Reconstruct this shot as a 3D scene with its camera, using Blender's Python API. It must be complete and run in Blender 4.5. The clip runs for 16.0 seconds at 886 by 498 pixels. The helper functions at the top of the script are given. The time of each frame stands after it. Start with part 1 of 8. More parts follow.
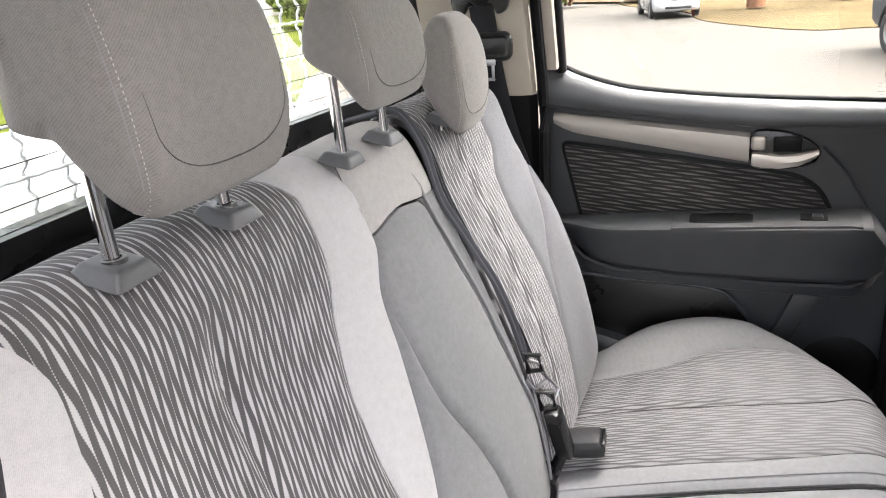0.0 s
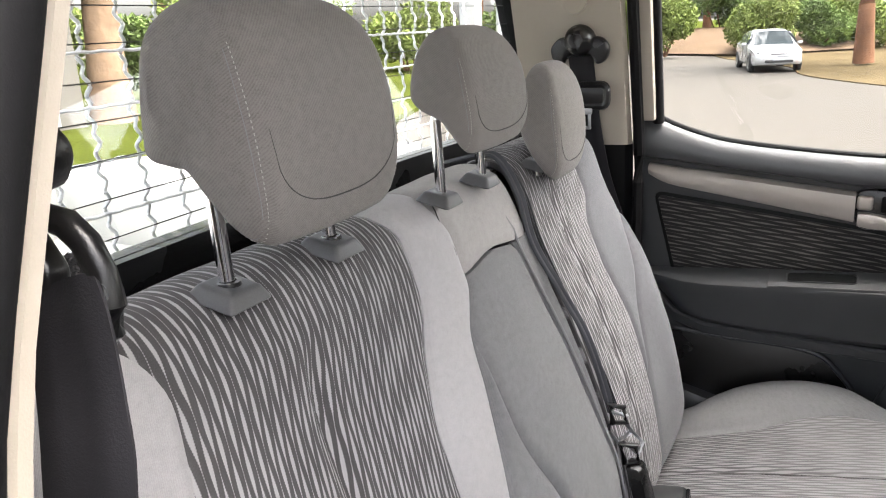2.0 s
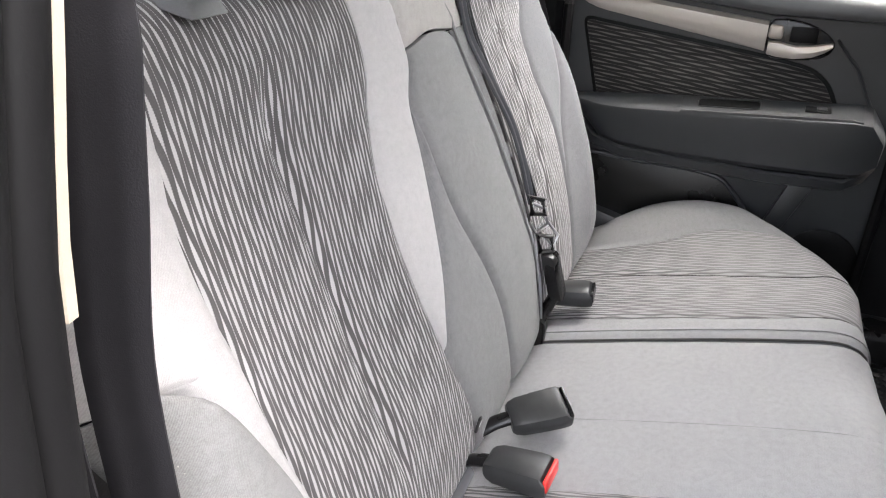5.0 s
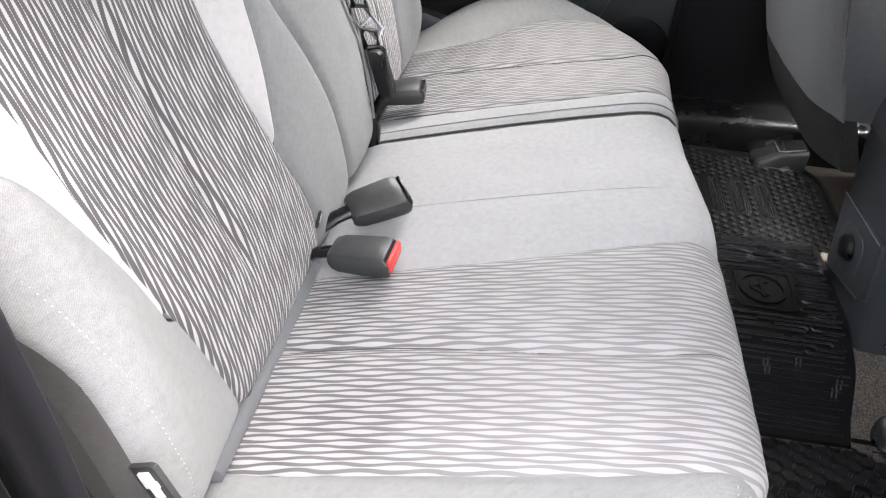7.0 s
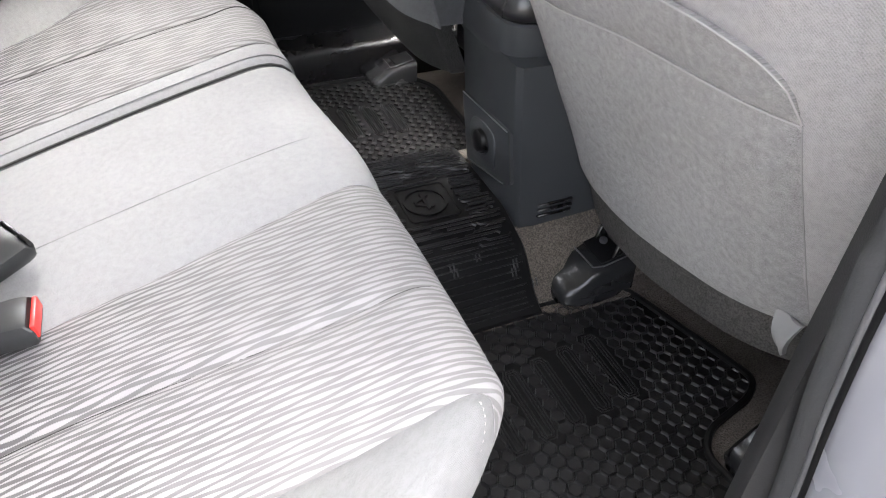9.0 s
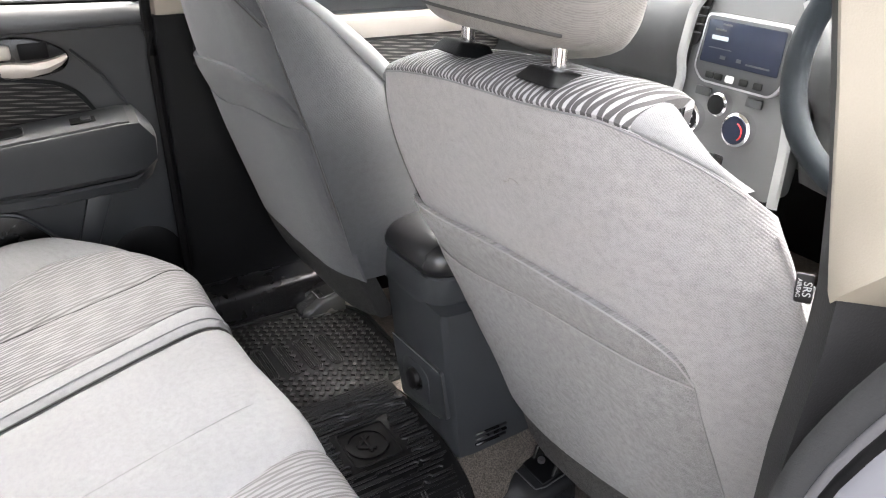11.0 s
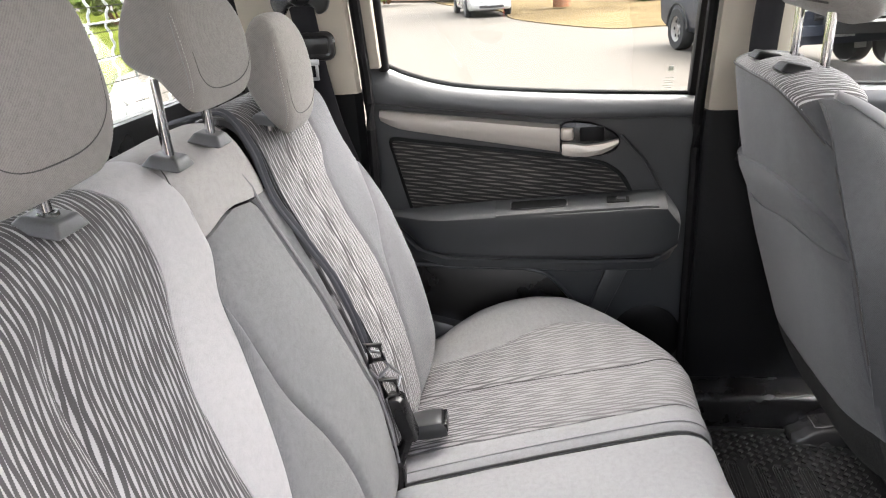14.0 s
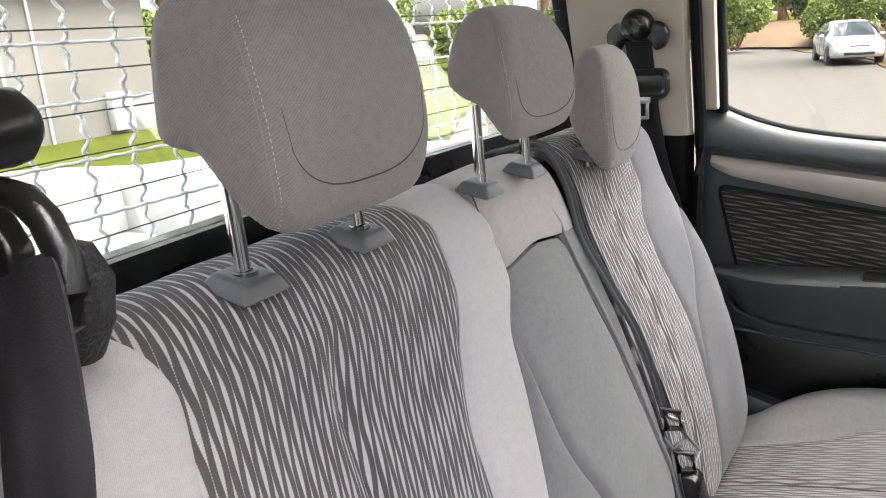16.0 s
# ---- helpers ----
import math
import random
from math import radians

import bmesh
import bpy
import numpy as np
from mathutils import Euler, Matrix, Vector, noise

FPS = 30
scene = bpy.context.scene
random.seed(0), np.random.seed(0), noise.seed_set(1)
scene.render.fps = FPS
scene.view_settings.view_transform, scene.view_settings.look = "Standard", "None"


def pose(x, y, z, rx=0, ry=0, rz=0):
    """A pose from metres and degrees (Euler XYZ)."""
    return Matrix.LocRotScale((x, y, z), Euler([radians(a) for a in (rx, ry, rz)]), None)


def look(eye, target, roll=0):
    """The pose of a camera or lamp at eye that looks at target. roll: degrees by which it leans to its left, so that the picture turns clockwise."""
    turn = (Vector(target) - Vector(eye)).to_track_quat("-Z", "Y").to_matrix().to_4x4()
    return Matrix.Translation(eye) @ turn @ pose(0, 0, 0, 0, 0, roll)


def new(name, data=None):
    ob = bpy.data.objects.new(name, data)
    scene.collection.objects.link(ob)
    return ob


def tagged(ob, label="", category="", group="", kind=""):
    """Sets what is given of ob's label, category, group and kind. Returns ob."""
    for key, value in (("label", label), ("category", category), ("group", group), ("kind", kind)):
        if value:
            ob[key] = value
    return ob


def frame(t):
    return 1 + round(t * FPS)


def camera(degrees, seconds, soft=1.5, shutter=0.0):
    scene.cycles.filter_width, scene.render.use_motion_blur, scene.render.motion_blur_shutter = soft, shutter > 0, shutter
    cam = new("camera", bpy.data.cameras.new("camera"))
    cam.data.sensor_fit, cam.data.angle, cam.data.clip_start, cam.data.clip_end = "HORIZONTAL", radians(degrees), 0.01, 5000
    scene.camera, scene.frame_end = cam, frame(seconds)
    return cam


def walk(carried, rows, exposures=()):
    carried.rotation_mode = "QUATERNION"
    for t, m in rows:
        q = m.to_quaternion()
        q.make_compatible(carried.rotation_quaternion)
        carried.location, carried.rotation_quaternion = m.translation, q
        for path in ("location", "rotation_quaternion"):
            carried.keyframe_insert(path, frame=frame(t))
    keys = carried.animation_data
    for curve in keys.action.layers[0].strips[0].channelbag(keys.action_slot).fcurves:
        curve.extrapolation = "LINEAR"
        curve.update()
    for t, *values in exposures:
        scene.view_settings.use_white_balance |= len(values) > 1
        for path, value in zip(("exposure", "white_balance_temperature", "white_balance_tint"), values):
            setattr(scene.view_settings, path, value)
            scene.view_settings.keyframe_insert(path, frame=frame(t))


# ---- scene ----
cam = camera(61.3, 16.0, 1.1)
PATH = [
    (0, (0.2, -0.783, 0.969), (-0.486, 0.966, 0.28), -4.2),
    (0.5, (0.2, -0.785, 0.975), (-0.617, 0.926, 0.339), -3.8),
    (1, (0.2, -0.796, 0.977), (-0.671, 0.903, 0.381), -3.6),
    (1.5, (0.196, -0.799, 0.976), (-0.689, 0.901, 0.403), -3.3),
    (2, (0.193, -0.801, 0.972), (-0.699, 0.897, 0.405), -2.9),
    (2.5, (0.19, -0.806, 0.97), (-0.701, 0.887, 0.388), -2.6),
    (3, (0.193, -0.81, 0.966), (-0.684, 0.875, 0.341), -2.3),
    (3.5, (0.189, -0.815, 0.949), (-0.654, 0.863, 0.261), -1.8),
    (3.7, (0.194, -0.821, 0.942), (-0.629, 0.852, 0.218), -1.4),
    (5.8, (0.214, -0.928, 0.85), (-0.286, 0.732, -0.148), 2.9),
    (6, (0.216, -0.929, 0.847), (-0.242, 0.719, -0.189), 3.0),
    (6.5, (0.225, -0.93, 0.836), (-0.115, 0.682, -0.298), 3.1),
    (7, (0.236, -0.92, 0.814), (0.051, 0.653, -0.407), 3.5),
    (7.5, (0.254, -0.92, 0.79), (0.267, 0.618, -0.489), 3.8),
    (8, (0.263, -0.907, 0.79), (0.498, 0.578, -0.528), 3.5),
    (8.5, (0.255, -0.881, 0.795), (0.716, 0.541, -0.532), 3.3),
    (9, (0.234, -0.859, 0.802), (0.899, 0.519, -0.486), 3.2),
    (9.5, (0.236, -0.847, 0.837), (1.036, 0.525, -0.378), 2.5),
    (10, (0.235, -0.85, 0.868), (1.125, 0.557, -0.24), 1.9),
    (10.2, (0.231, -0.852, 0.878), (1.151, 0.574, -0.18), 1.8),
    (12.3, (0.219, -0.861, 0.978), (1.06, 0.796, 0.237), 1.4),
    (12.5, (0.216, -0.855, 0.976), (0.977, 0.841, 0.237), 1.0),
    (13, (0.218, -0.845, 0.973), (0.712, 0.945, 0.232), -0.1),
    (13.5, (0.205, -0.835, 0.97), (0.345, 1.018, 0.23), -1.5),
    (14, (0.208, -0.817, 0.976), (-0.051, 1.031, 0.256), -3.1),
    (14.5, (0.204, -0.801, 0.973), (-0.392, 0.985, 0.299), -3.9),
    (15, (0.202, -0.777, 0.957), (-0.631, 0.93, 0.332), -4.0),
    (15.5, (0.203, -0.758, 0.948), (-0.768, 0.889, 0.361), -4.0),
    (16, (0.198, -0.756, 0.953), (-0.84, 0.858, 0.391), -3.9),
]
EXPOSURES = [(0, 3.78, 6700, 13), (0.8, 3.48, 6700, 13), (2.0, 3.37, 6700, 13), (3.7, 3.34, 6700, 13), (6.0, 3.88, 6600, 12), (7.5, 3.98, 6600, 12), (8.5, 4.10, 6650, 12), (9.2, 4.22, 6650, 12), (10.2, 4.32, 6700, 12), (12.3, 3.78, 6750, 13), (14, 3.74, 6700, 13), (14.6, 3.80, 6700, 13), (15.4, 3.48, 6700, 13), (16, 3.36, 6650, 12)]
walk(cam, [(t, look(eye, target, roll)) for t, eye, target, roll in PATH], EXPOSURES)

# ---- world and light ----
world = bpy.data.worlds.new("sky")
scene.world = world
world.use_nodes = True
wn = world.node_tree
for n in list(wn.nodes):
    wn.nodes.remove(n)
sky = wn.nodes.new("ShaderNodeTexSky")
sky.sky_type, sky.sun_disc = "NISHITA", False
sky.sun_elevation, sky.sun_rotation = radians(62), radians(80)
sky.air_density, sky.dust_density, sky.ozone_density = 1.0, 6.0, 1.0
bg = wn.nodes.new("ShaderNodeBackground")
bg.inputs["Strength"].default_value = 0.125
wo = wn.nodes.new("ShaderNodeOutputWorld")
haze = wn.nodes.new("ShaderNodeHueSaturation")
haze.inputs["Saturation"].default_value = 0.35
wn.links.new(sky.outputs[0], haze.inputs["Color"])
wn.links.new(haze.outputs[0], bg.inputs[0])
wn.links.new(bg.outputs[0], wo.inputs[0])
sun = new("sun", bpy.data.lights.new("sun", "SUN"))
sun.data.energy, sun.data.angle, sun.data.color = 1.0, radians(84), (1.0, 0.98, 0.95)
sun.matrix_world = look((6, 9, 30), (0, 0, 0))


# ---- materials ----
def base_mat(name, rough, metal=0.0, sheen=0.0, coat=0.0):
    m = bpy.data.materials.new(name)
    m.use_nodes = True
    b = m.node_tree.nodes["Principled BSDF"]
    b.inputs["Roughness"].default_value, b.inputs["Metallic"].default_value = rough, metal
    b.inputs["Sheen Weight"].default_value, b.inputs["Coat Weight"].default_value = sheen, coat
    return m, m.node_tree, b


def node(nt, kind, **values):
    n = nt.nodes.new("ShaderNode" + kind)
    for k, v in values.items():
        if k == "op":
            n.operation = v
        elif k == "kind":
            n.wave_type = v
    return n


def calc(nt, op, a, b=None, c=None):
    n = node(nt, "Math", op=op)
    for i, v in enumerate((a, b, c)):
        if v is None:
            continue
        if hasattr(v, "is_output"):
            nt.links.new(v, n.inputs[i])
        else:
            n.inputs[i].default_value = v
    return n.outputs[0]


def noisy(nt, coords, scale, detail=3.0, rough=0.55):
    n = node(nt, "TexNoise")
    n.inputs["Scale"].default_value, n.inputs["Detail"].default_value = scale, detail
    n.inputs["Roughness"].default_value = rough
    nt.links.new(coords, n.inputs["Vector"])
    return n.outputs[0]


def ramp(nt, fac, stops):
    r = node(nt, "ValToRGB")
    e = r.color_ramp.elements
    while len(e) < len(stops):
        e.new(0.5)
    for el, (p, c) in zip(e, stops):
        el.position, el.color = p, (*c, 1)
    nt.links.new(fac, r.inputs[0])
    return r.outputs[0]


def tone(c, k):
    return tuple(min(1.0, v * k) for v in c)


def surface(name, color, rough=0.5, metal=0.0, grain=400.0, depth=0.15, vary=0.12, blotch=6.0, sheen=0.0, coat=0.0, rvary=0.12, dist=0.0006, spec=0.5, fuzz=False):
    """A material with colour varied at two scales, uneven gloss and a fine relief."""
    m, nt, b = base_mat(name, rough, metal, sheen, coat)
    b.inputs["Specular IOR Level"].default_value = spec
    tc = node(nt, "TexCoord").outputs["Object"]
    big, fine = noisy(nt, tc, blotch, 4.0), noisy(nt, tc, grain, 2.0)
    mix = calc(nt, "ADD", calc(nt, "MULTIPLY", big, 0.65), calc(nt, "MULTIPLY", fine, 0.35))
    if fuzz:
        mix = calc(nt, "MULTIPLY_ADD", calc(nt, "ADD", fine, calc(nt, "MULTIPLY", calc(nt, "ADD", big, noisy(nt, tc, grain * 0.25, 3.0)), 0.3)), 1.5, -0.7)
    nt.links.new(ramp(nt, mix, [(0.3, tone(color, 1 - vary)), (0.7, tone(color, 1 + vary))]), b.inputs["Base Color"])
    nt.links.new(calc(nt, "MULTIPLY_ADD", big, rvary * 2, rough - rvary), b.inputs["Roughness"])
    if depth > 0:
        bp = node(nt, "Bump")
        bp.inputs["Strength"].default_value, bp.inputs["Distance"].default_value = depth, dist
        nt.links.new(fine, bp.inputs["Height"])
        nt.links.new(bp.outputs[0], b.inputs["Normal"])
    return m


def twill(name, color, pitch=0.0017, depth=0.5, vary=0.1, angle=38.0, contrast=0.14):
    """Woven seat cloth: diagonal ribs broken by yarn, soft blotches of wear."""
    m, nt, b = base_mat(name, 0.92, 0.0, 0.12)
    tc = node(nt, "TexCoord").outputs["UV"]
    mp = node(nt, "Mapping")
    mp.inputs["Rotation"].default_value = (0, 0, radians(angle))
    nt.links.new(tc, mp.inputs["Vector"])
    sp = node(nt, "SeparateXYZ")
    nt.links.new(mp.outputs[0], sp.inputs[0])
    yarn = noisy(nt, tc, 750.0, 3.0, 0.7)
    nap = noisy(nt, tc, 110.0, 4.0, 0.7)
    rib = calc(nt, "SINE", calc(nt, "ADD", calc(nt, "MULTIPLY", sp.outputs[0], 2 * math.pi / pitch), calc(nt, "MULTIPLY", yarn, 4.5)))
    rib = calc(nt, "MULTIPLY_ADD", rib, 0.5, 0.5)
    big = noisy(nt, tc, 6.0, 5.0)
    f = calc(nt, "ADD", calc(nt, "MULTIPLY", rib, contrast), calc(nt, "ADD", calc(nt, "MULTIPLY", big, 0.22), calc(nt, "ADD", calc(nt, "MULTIPLY", nap, 0.55), calc(nt, "MULTIPLY", yarn, 0.83))))
    nt.links.new(ramp(nt, f, [(0.55, tone(color, 1 - 2.0 * vary)), (1.0, tone(color, 1 + 2.0 * vary))]), b.inputs["Base Color"])
    bp = node(nt, "Bump")
    bp.inputs["Strength"].default_value, bp.inputs["Distance"].default_value = depth, 0.0006
    nt.links.new(calc(nt, "ADD", calc(nt, "MULTIPLY", rib, 0.5), calc(nt, "MULTIPLY", yarn, 1.6)), bp.inputs["Height"])
    nt.links.new(bp.outputs[0], b.inputs["Normal"])
    return m


def striped(name, dark, light, pitch=0.0060, length=0.066, fill=0.42, swing=0.34, thin=None, lightened=None):
    """Woven wave cloth: rows of pale slender lenses between dark yarn lines, along v."""
    m, nt, b = base_mat(name, 0.9, 0.0, 0.1)
    tc = node(nt, "TexCoord").outputs["UV"]
    sp = node(nt, "SeparateXYZ")
    nt.links.new(tc, sp.inputs[0])
    u, v = sp.outputs[0], sp.outputs[1]
    warp = noisy(nt, tc, 16.0, 1.0)
    saw = calc(nt, "SINE", calc(nt, "MULTIPLY", v, 2 * math.pi / 0.0022))
    a = calc(nt, "ADD", calc(nt, "DIVIDE", u, pitch), calc(nt, "MULTIPLY", warp, 0.22))
    wob = calc(nt, "MULTIPLY", calc(nt, "SINE", calc(nt, "ADD", calc(nt, "MULTIPLY", v, 2 * math.pi / (length * 1.7)), calc(nt, "MULTIPLY", warp, 9.0))), 0.04)
    a = calc(nt, "ADD", a, wob)
    row, fr = calc(nt, "FLOOR", a), calc(nt, "FRACT", a)
    jit = calc(nt, "FRACT", calc(nt, "MULTIPLY", calc(nt, "SINE", calc(nt, "MULTIPLY", row, 7.77)), 57.3))
    shift = calc(nt, "MULTIPLY", calc(nt, "ADD", calc(nt, "MULTIPLY", row, 0.46), calc(nt, "MULTIPLY", jit, 0.20)), 2 * math.pi)
    pace = calc(nt, "MULTIPLY_ADD", calc(nt, "FRACT", calc(nt, "MULTIPLY", calc(nt, "SINE", calc(nt, "MULTIPLY", row, 4.1414)), 91.7)), 0.012, 0.994)
    lens = calc(nt, "SINE", calc(nt, "ADD", calc(nt, "MULTIPLY", calc(nt, "MULTIPLY", v, pace), 2 * math.pi / length), shift))
    slow = calc(nt, "MULTIPLY_ADD", noisy(nt, tc, 5.0, 1.0), 0.05, -0.025)
    width = calc(nt, "ADD", calc(nt, "ADD", calc(nt, "MULTIPLY_ADD", lens, swing, fill), slow), calc(nt, "MULTIPLY", saw, 0.05))
    # pale lenses thin out along v, painting the darkening seen along the nap
    if thin:
        less = node(nt, "MapRange")
        for key, value in zip(("From Min", "From Max", "To Min", "To Max"), (thin[0], thin[1], 0.0, thin[2])):
            less.inputs[key].default_value = value
        nt.links.new(calc(nt, "ADD", v, calc(nt, "MULTIPLY_ADD", noisy(nt, tc, 7.0, 2.0), 0.14, -0.07)), less.inputs["Value"])
        width = calc(nt, "SUBTRACT", width, less.outputs[0])
    width = calc(nt, "MAXIMUM", width, calc(nt, "MULTIPLY_ADD", saw, 0.06, 0.035))
    off = calc(nt, "MULTIPLY", calc(nt, "ABSOLUTE", calc(nt, "SUBTRACT", fr, 0.5)), 2.0)
    sel = node(nt, "MapRange")
    sel.inputs["From Min"].default_value, sel.inputs["From Max"].default_value = -0.09, 0.09
    nt.links.new(calc(nt, "SUBTRACT", width, off), sel.inputs["Value"])
    yarn = noisy(nt, tc, 1100.0, 2.0)
    big = noisy(nt, tc, 9.0, 4.0)
    mixer = calc(nt, "ADD", calc(nt, "MULTIPLY", yarn, 0.5), calc(nt, "MULTIPLY", big, 0.5))
    mx = node(nt, "MixRGB")
    nt.links.new(sel.outputs[0], mx.inputs[0])
    dark_yarn = ramp(nt, mixer, [(0.3, tone(dark, 0.75)), (0.7, tone(dark, 1.3))])
    # dark yarn lightened along v, painting the cushion front's sheen besides its wear
    if lightened:
        fade = node(nt, "MapRange")
        for key, value in zip(("From Min", "From Max"), lightened[:2]):
            fade.inputs[key].default_value = value
        nt.links.new(calc(nt, "ADD", v, calc(nt, "MULTIPLY_ADD", noisy(nt, tc, 9.0, 3.0), 0.16, -0.08)), fade.inputs["Value"])
        wm = node(nt, "MixRGB")
        nt.links.new(fade.outputs[0], wm.inputs[0])
        nt.links.new(dark_yarn, wm.inputs[1])
        nt.links.new(ramp(nt, mixer, [(0.3, tone(lightened[2], 0.85)), (0.7, tone(lightened[2], 1.15))]), wm.inputs[2])
        dark_yarn = wm.outputs[0]
    nt.links.new(dark_yarn, mx.inputs[1])
    nt.links.new(ramp(nt, mixer, [(0.3, tone(light, 0.85)), (0.7, tone(light, 1.08))]), mx.inputs[2])
    nt.links.new(mx.outputs[0], b.inputs["Base Color"])
    bp = node(nt, "Bump")
    bp.inputs["Strength"].default_value, bp.inputs["Distance"].default_value = 0.45, 0.0006
    nt.links.new(calc(nt, "ADD", sel.outputs[0], calc(nt, "MULTIPLY", yarn, 0.8)), bp.inputs["Height"])
    nt.links.new(bp.outputs[0], b.inputs["Normal"])
    return m


def clear(name, tint=(1, 1, 1), rough=0.0):
    m, nt, b = base_mat(name, rough)
    b.inputs["Base Color"].default_value = (*tint, 1)
    b.inputs["Transmission Weight"].default_value, b.inputs["IOR"].default_value = 1.0, 1.45
    return m


def glow(name, color, strength):
    m, nt, b = base_mat(name, 0.4)
    b.inputs["Base Color"].default_value = (*color, 1)
    b.inputs["Emission Color"].default_value = (*color, 1)
    b.inputs["Emission Strength"].default_value = strength
    return m


STRIPE = striped("wave_cloth", (0.070, 0.067, 0.068), (0.42, 0.41, 0.418), fill=0.33, swing=0.27, thin=(0.50, 0.66, 0.13))
STRIPE_SEAT = striped("wave_cloth_cushion", (0.095, 0.093, 0.095), (0.345, 0.334, 0.338), pitch=0.0070, fill=0.45, swing=0.30, lightened=(0.10, 0.34, (0.195, 0.189, 0.190)))
STRIPE_DOOR = striped("wave_cloth_dark", (0.016, 0.015, 0.015), (0.13, 0.124, 0.118), pitch=0.0074, length=0.075, fill=0.24, swing=0.24)
CLOTH_WHITE = twill("pale_cloth", (0.395, 0.387, 0.391), 0.0014, 0.3, 0.08)
CLOTH_LIGHT = twill("light_grey_cloth", (0.285, 0.284, 0.290), 0.0014, 0.35, 0.10)
CLOTH_TAUPE = twill("warm_grey_cloth", (0.33, 0.318, 0.306), 0.0014, 0.35, 0.1)
CLOTH_MID = twill("mid_grey_cloth", (0.20, 0.20, 0.204), 0.0014, 0.4, 0.12)
# darkened copies of the seat back cloth: shade on the far front seat, painted in
CLOTH_BACK_SHADED = twill("seat_back_cloth_shaded", (0.060, 0.062, 0.066), 0.0019, 0.5, 0.14)
CLOTH_SIDE_SHADED = twill("seat_side_cloth_shaded", (0.040, 0.042, 0.045), 0.0019, 0.5, 0.14)
SIDE_CLOTH = twill("dusty_side_cloth", (0.050, 0.046, 0.046), 0.0019, 0.4, 0.16)
CONSOLE = surface("slate_console_plastic", (0.041, 0.044, 0.0475), 0.45, spec=0.4, grain=900, depth=0.3, vary=0.15)
SATIN = surface("satin_silver_trim", (0.26, 0.265, 0.27), 0.4, 0.2, grain=900, depth=0.08, vary=0.06)
SATIN_GREY = surface("satin_grey_moulding", (0.10, 0.104, 0.108), 0.45, grain=900, depth=0.2, vary=0.08)
SHOE = surface("glossy_black_moulding", (0.019, 0.0195, 0.0205), 0.25, spec=0.5, grain=900, depth=0.12, vary=0.15)
CLOTH_FELT = twill("brushed_pocket_cloth", (0.265, 0.258, 0.255), 0.0016, 0.8, 0.26, 80.0, 0.05)
CLOTH_PANEL = twill("panel_grey_cloth", (0.158, 0.159, 0.163), 0.0014, 0.4, 0.14)
# seat cloth darkened in colour to offset strong light on the narrow bench
CLOTH_DIMMED = twill("dimmed_grey_cloth", (0.088, 0.091, 0.098), 0.0014, 0.4, 0.12)
CLOTH_HEAD = twill("headrest_cloth", (0.178, 0.165, 0.154), 0.0021, 0.35, 0.14, 52.0, 0.2)
CLOTH_BACK = twill("seat_back_cloth", (0.325, 0.313, 0.310), 0.0019, 0.6, 0.14, 45.0, 0.16)
PLASTIC = surface("black_plastic", (0.0050, 0.0053, 0.006), 0.5, spec=0.2, grain=900, depth=0.35, vary=0.18)
PLASTIC_GREY = surface("charcoal_plastic", (0.034, 0.037, 0.040), 0.38, spec=0.55, grain=900, depth=0.3, vary=0.15)
PLASTIC_SOFT = surface("soft_black_plastic", (0.0045, 0.0045, 0.005), 0.28, spec=0.5, grain=700, depth=0.25, vary=0.2)
SEAL = surface("rubber_seal", (0.006, 0.006, 0.0066), 0.6, spec=0.15, grain=500, depth=0.2)
PLASTIC_SILL = surface("worn_pillar_plastic", (0.025, 0.025, 0.026), 0.5, spec=0.3, grain=700, depth=0.4, vary=0.3)
SEAL_GREY = surface("flocked_seal", (0.030, 0.031, 0.033), 0.85, grain=600, depth=0.4)
VINYL = surface("armrest_vinyl", (0.016, 0.016, 0.0175), 0.29, spec=0.85, grain=1300, depth=0.3, vary=0.15)
LEATHER = surface("wheel_leather", (0.010, 0.0135, 0.017), 0.65, spec=0.12, grain=700, depth=0.5, vary=0.3)
BEIGE = surface("beige_trim", (0.42, 0.38, 0.315), 0.6, grain=900, depth=0.25, vary=0.05)
SILVER = surface("champagne_trim", (0.47, 0.435, 0.395), 0.4, 0.35, grain=900, depth=0.08, vary=0.05)
DASH_TOP = surface("dash_top", (0.055, 0.058, 0.061), 0.55, spec=0.3, grain=900, depth=0.4, vary=0.1)
CHROME = surface("chrome", (0.82, 0.82, 0.83), 0.09, 1.0, grain=60, depth=0.0, vary=0.04, rvary=0.04)
STEEL = surface("brushed_steel", (0.5, 0.5, 0.52), 0.3, 1.0, grain=300, depth=0.1)
RUBBER = surface("floor_mat_rubber", (0.0055, 0.0055, 0.0059), 0.50, spec=0.14, grain=700, depth=0.3, vary=0.3, rvary=0.1)
# paler copy of the mat rubber: lit rib tops painted against shaded grooves
RUBBER_TOP = surface("lit_mat_tread", (0.0130, 0.0130, 0.0134), 0.32, spec=0.36, grain=700, depth=0.4, vary=0.4, rvary=0.1)
STRIP = surface("pale_seal_carrier", (0.125, 0.123, 0.132), 0.5, grain=500, depth=0.15, vary=0.15)
CARPET = surface("brown_grey_carpet", (0.102, 0.087, 0.073), 0.95, fuzz=True, grain=420, depth=1.0, vary=0.45, dist=0.002)
# the dark felt again, with the far seat's shade put into its colour
FELT_SHADED = surface("dark_felt_shaded", (0.011, 0.0108, 0.0105), 0.95, fuzz=True, grain=420, depth=1.0, vary=0.5, dist=0.002)
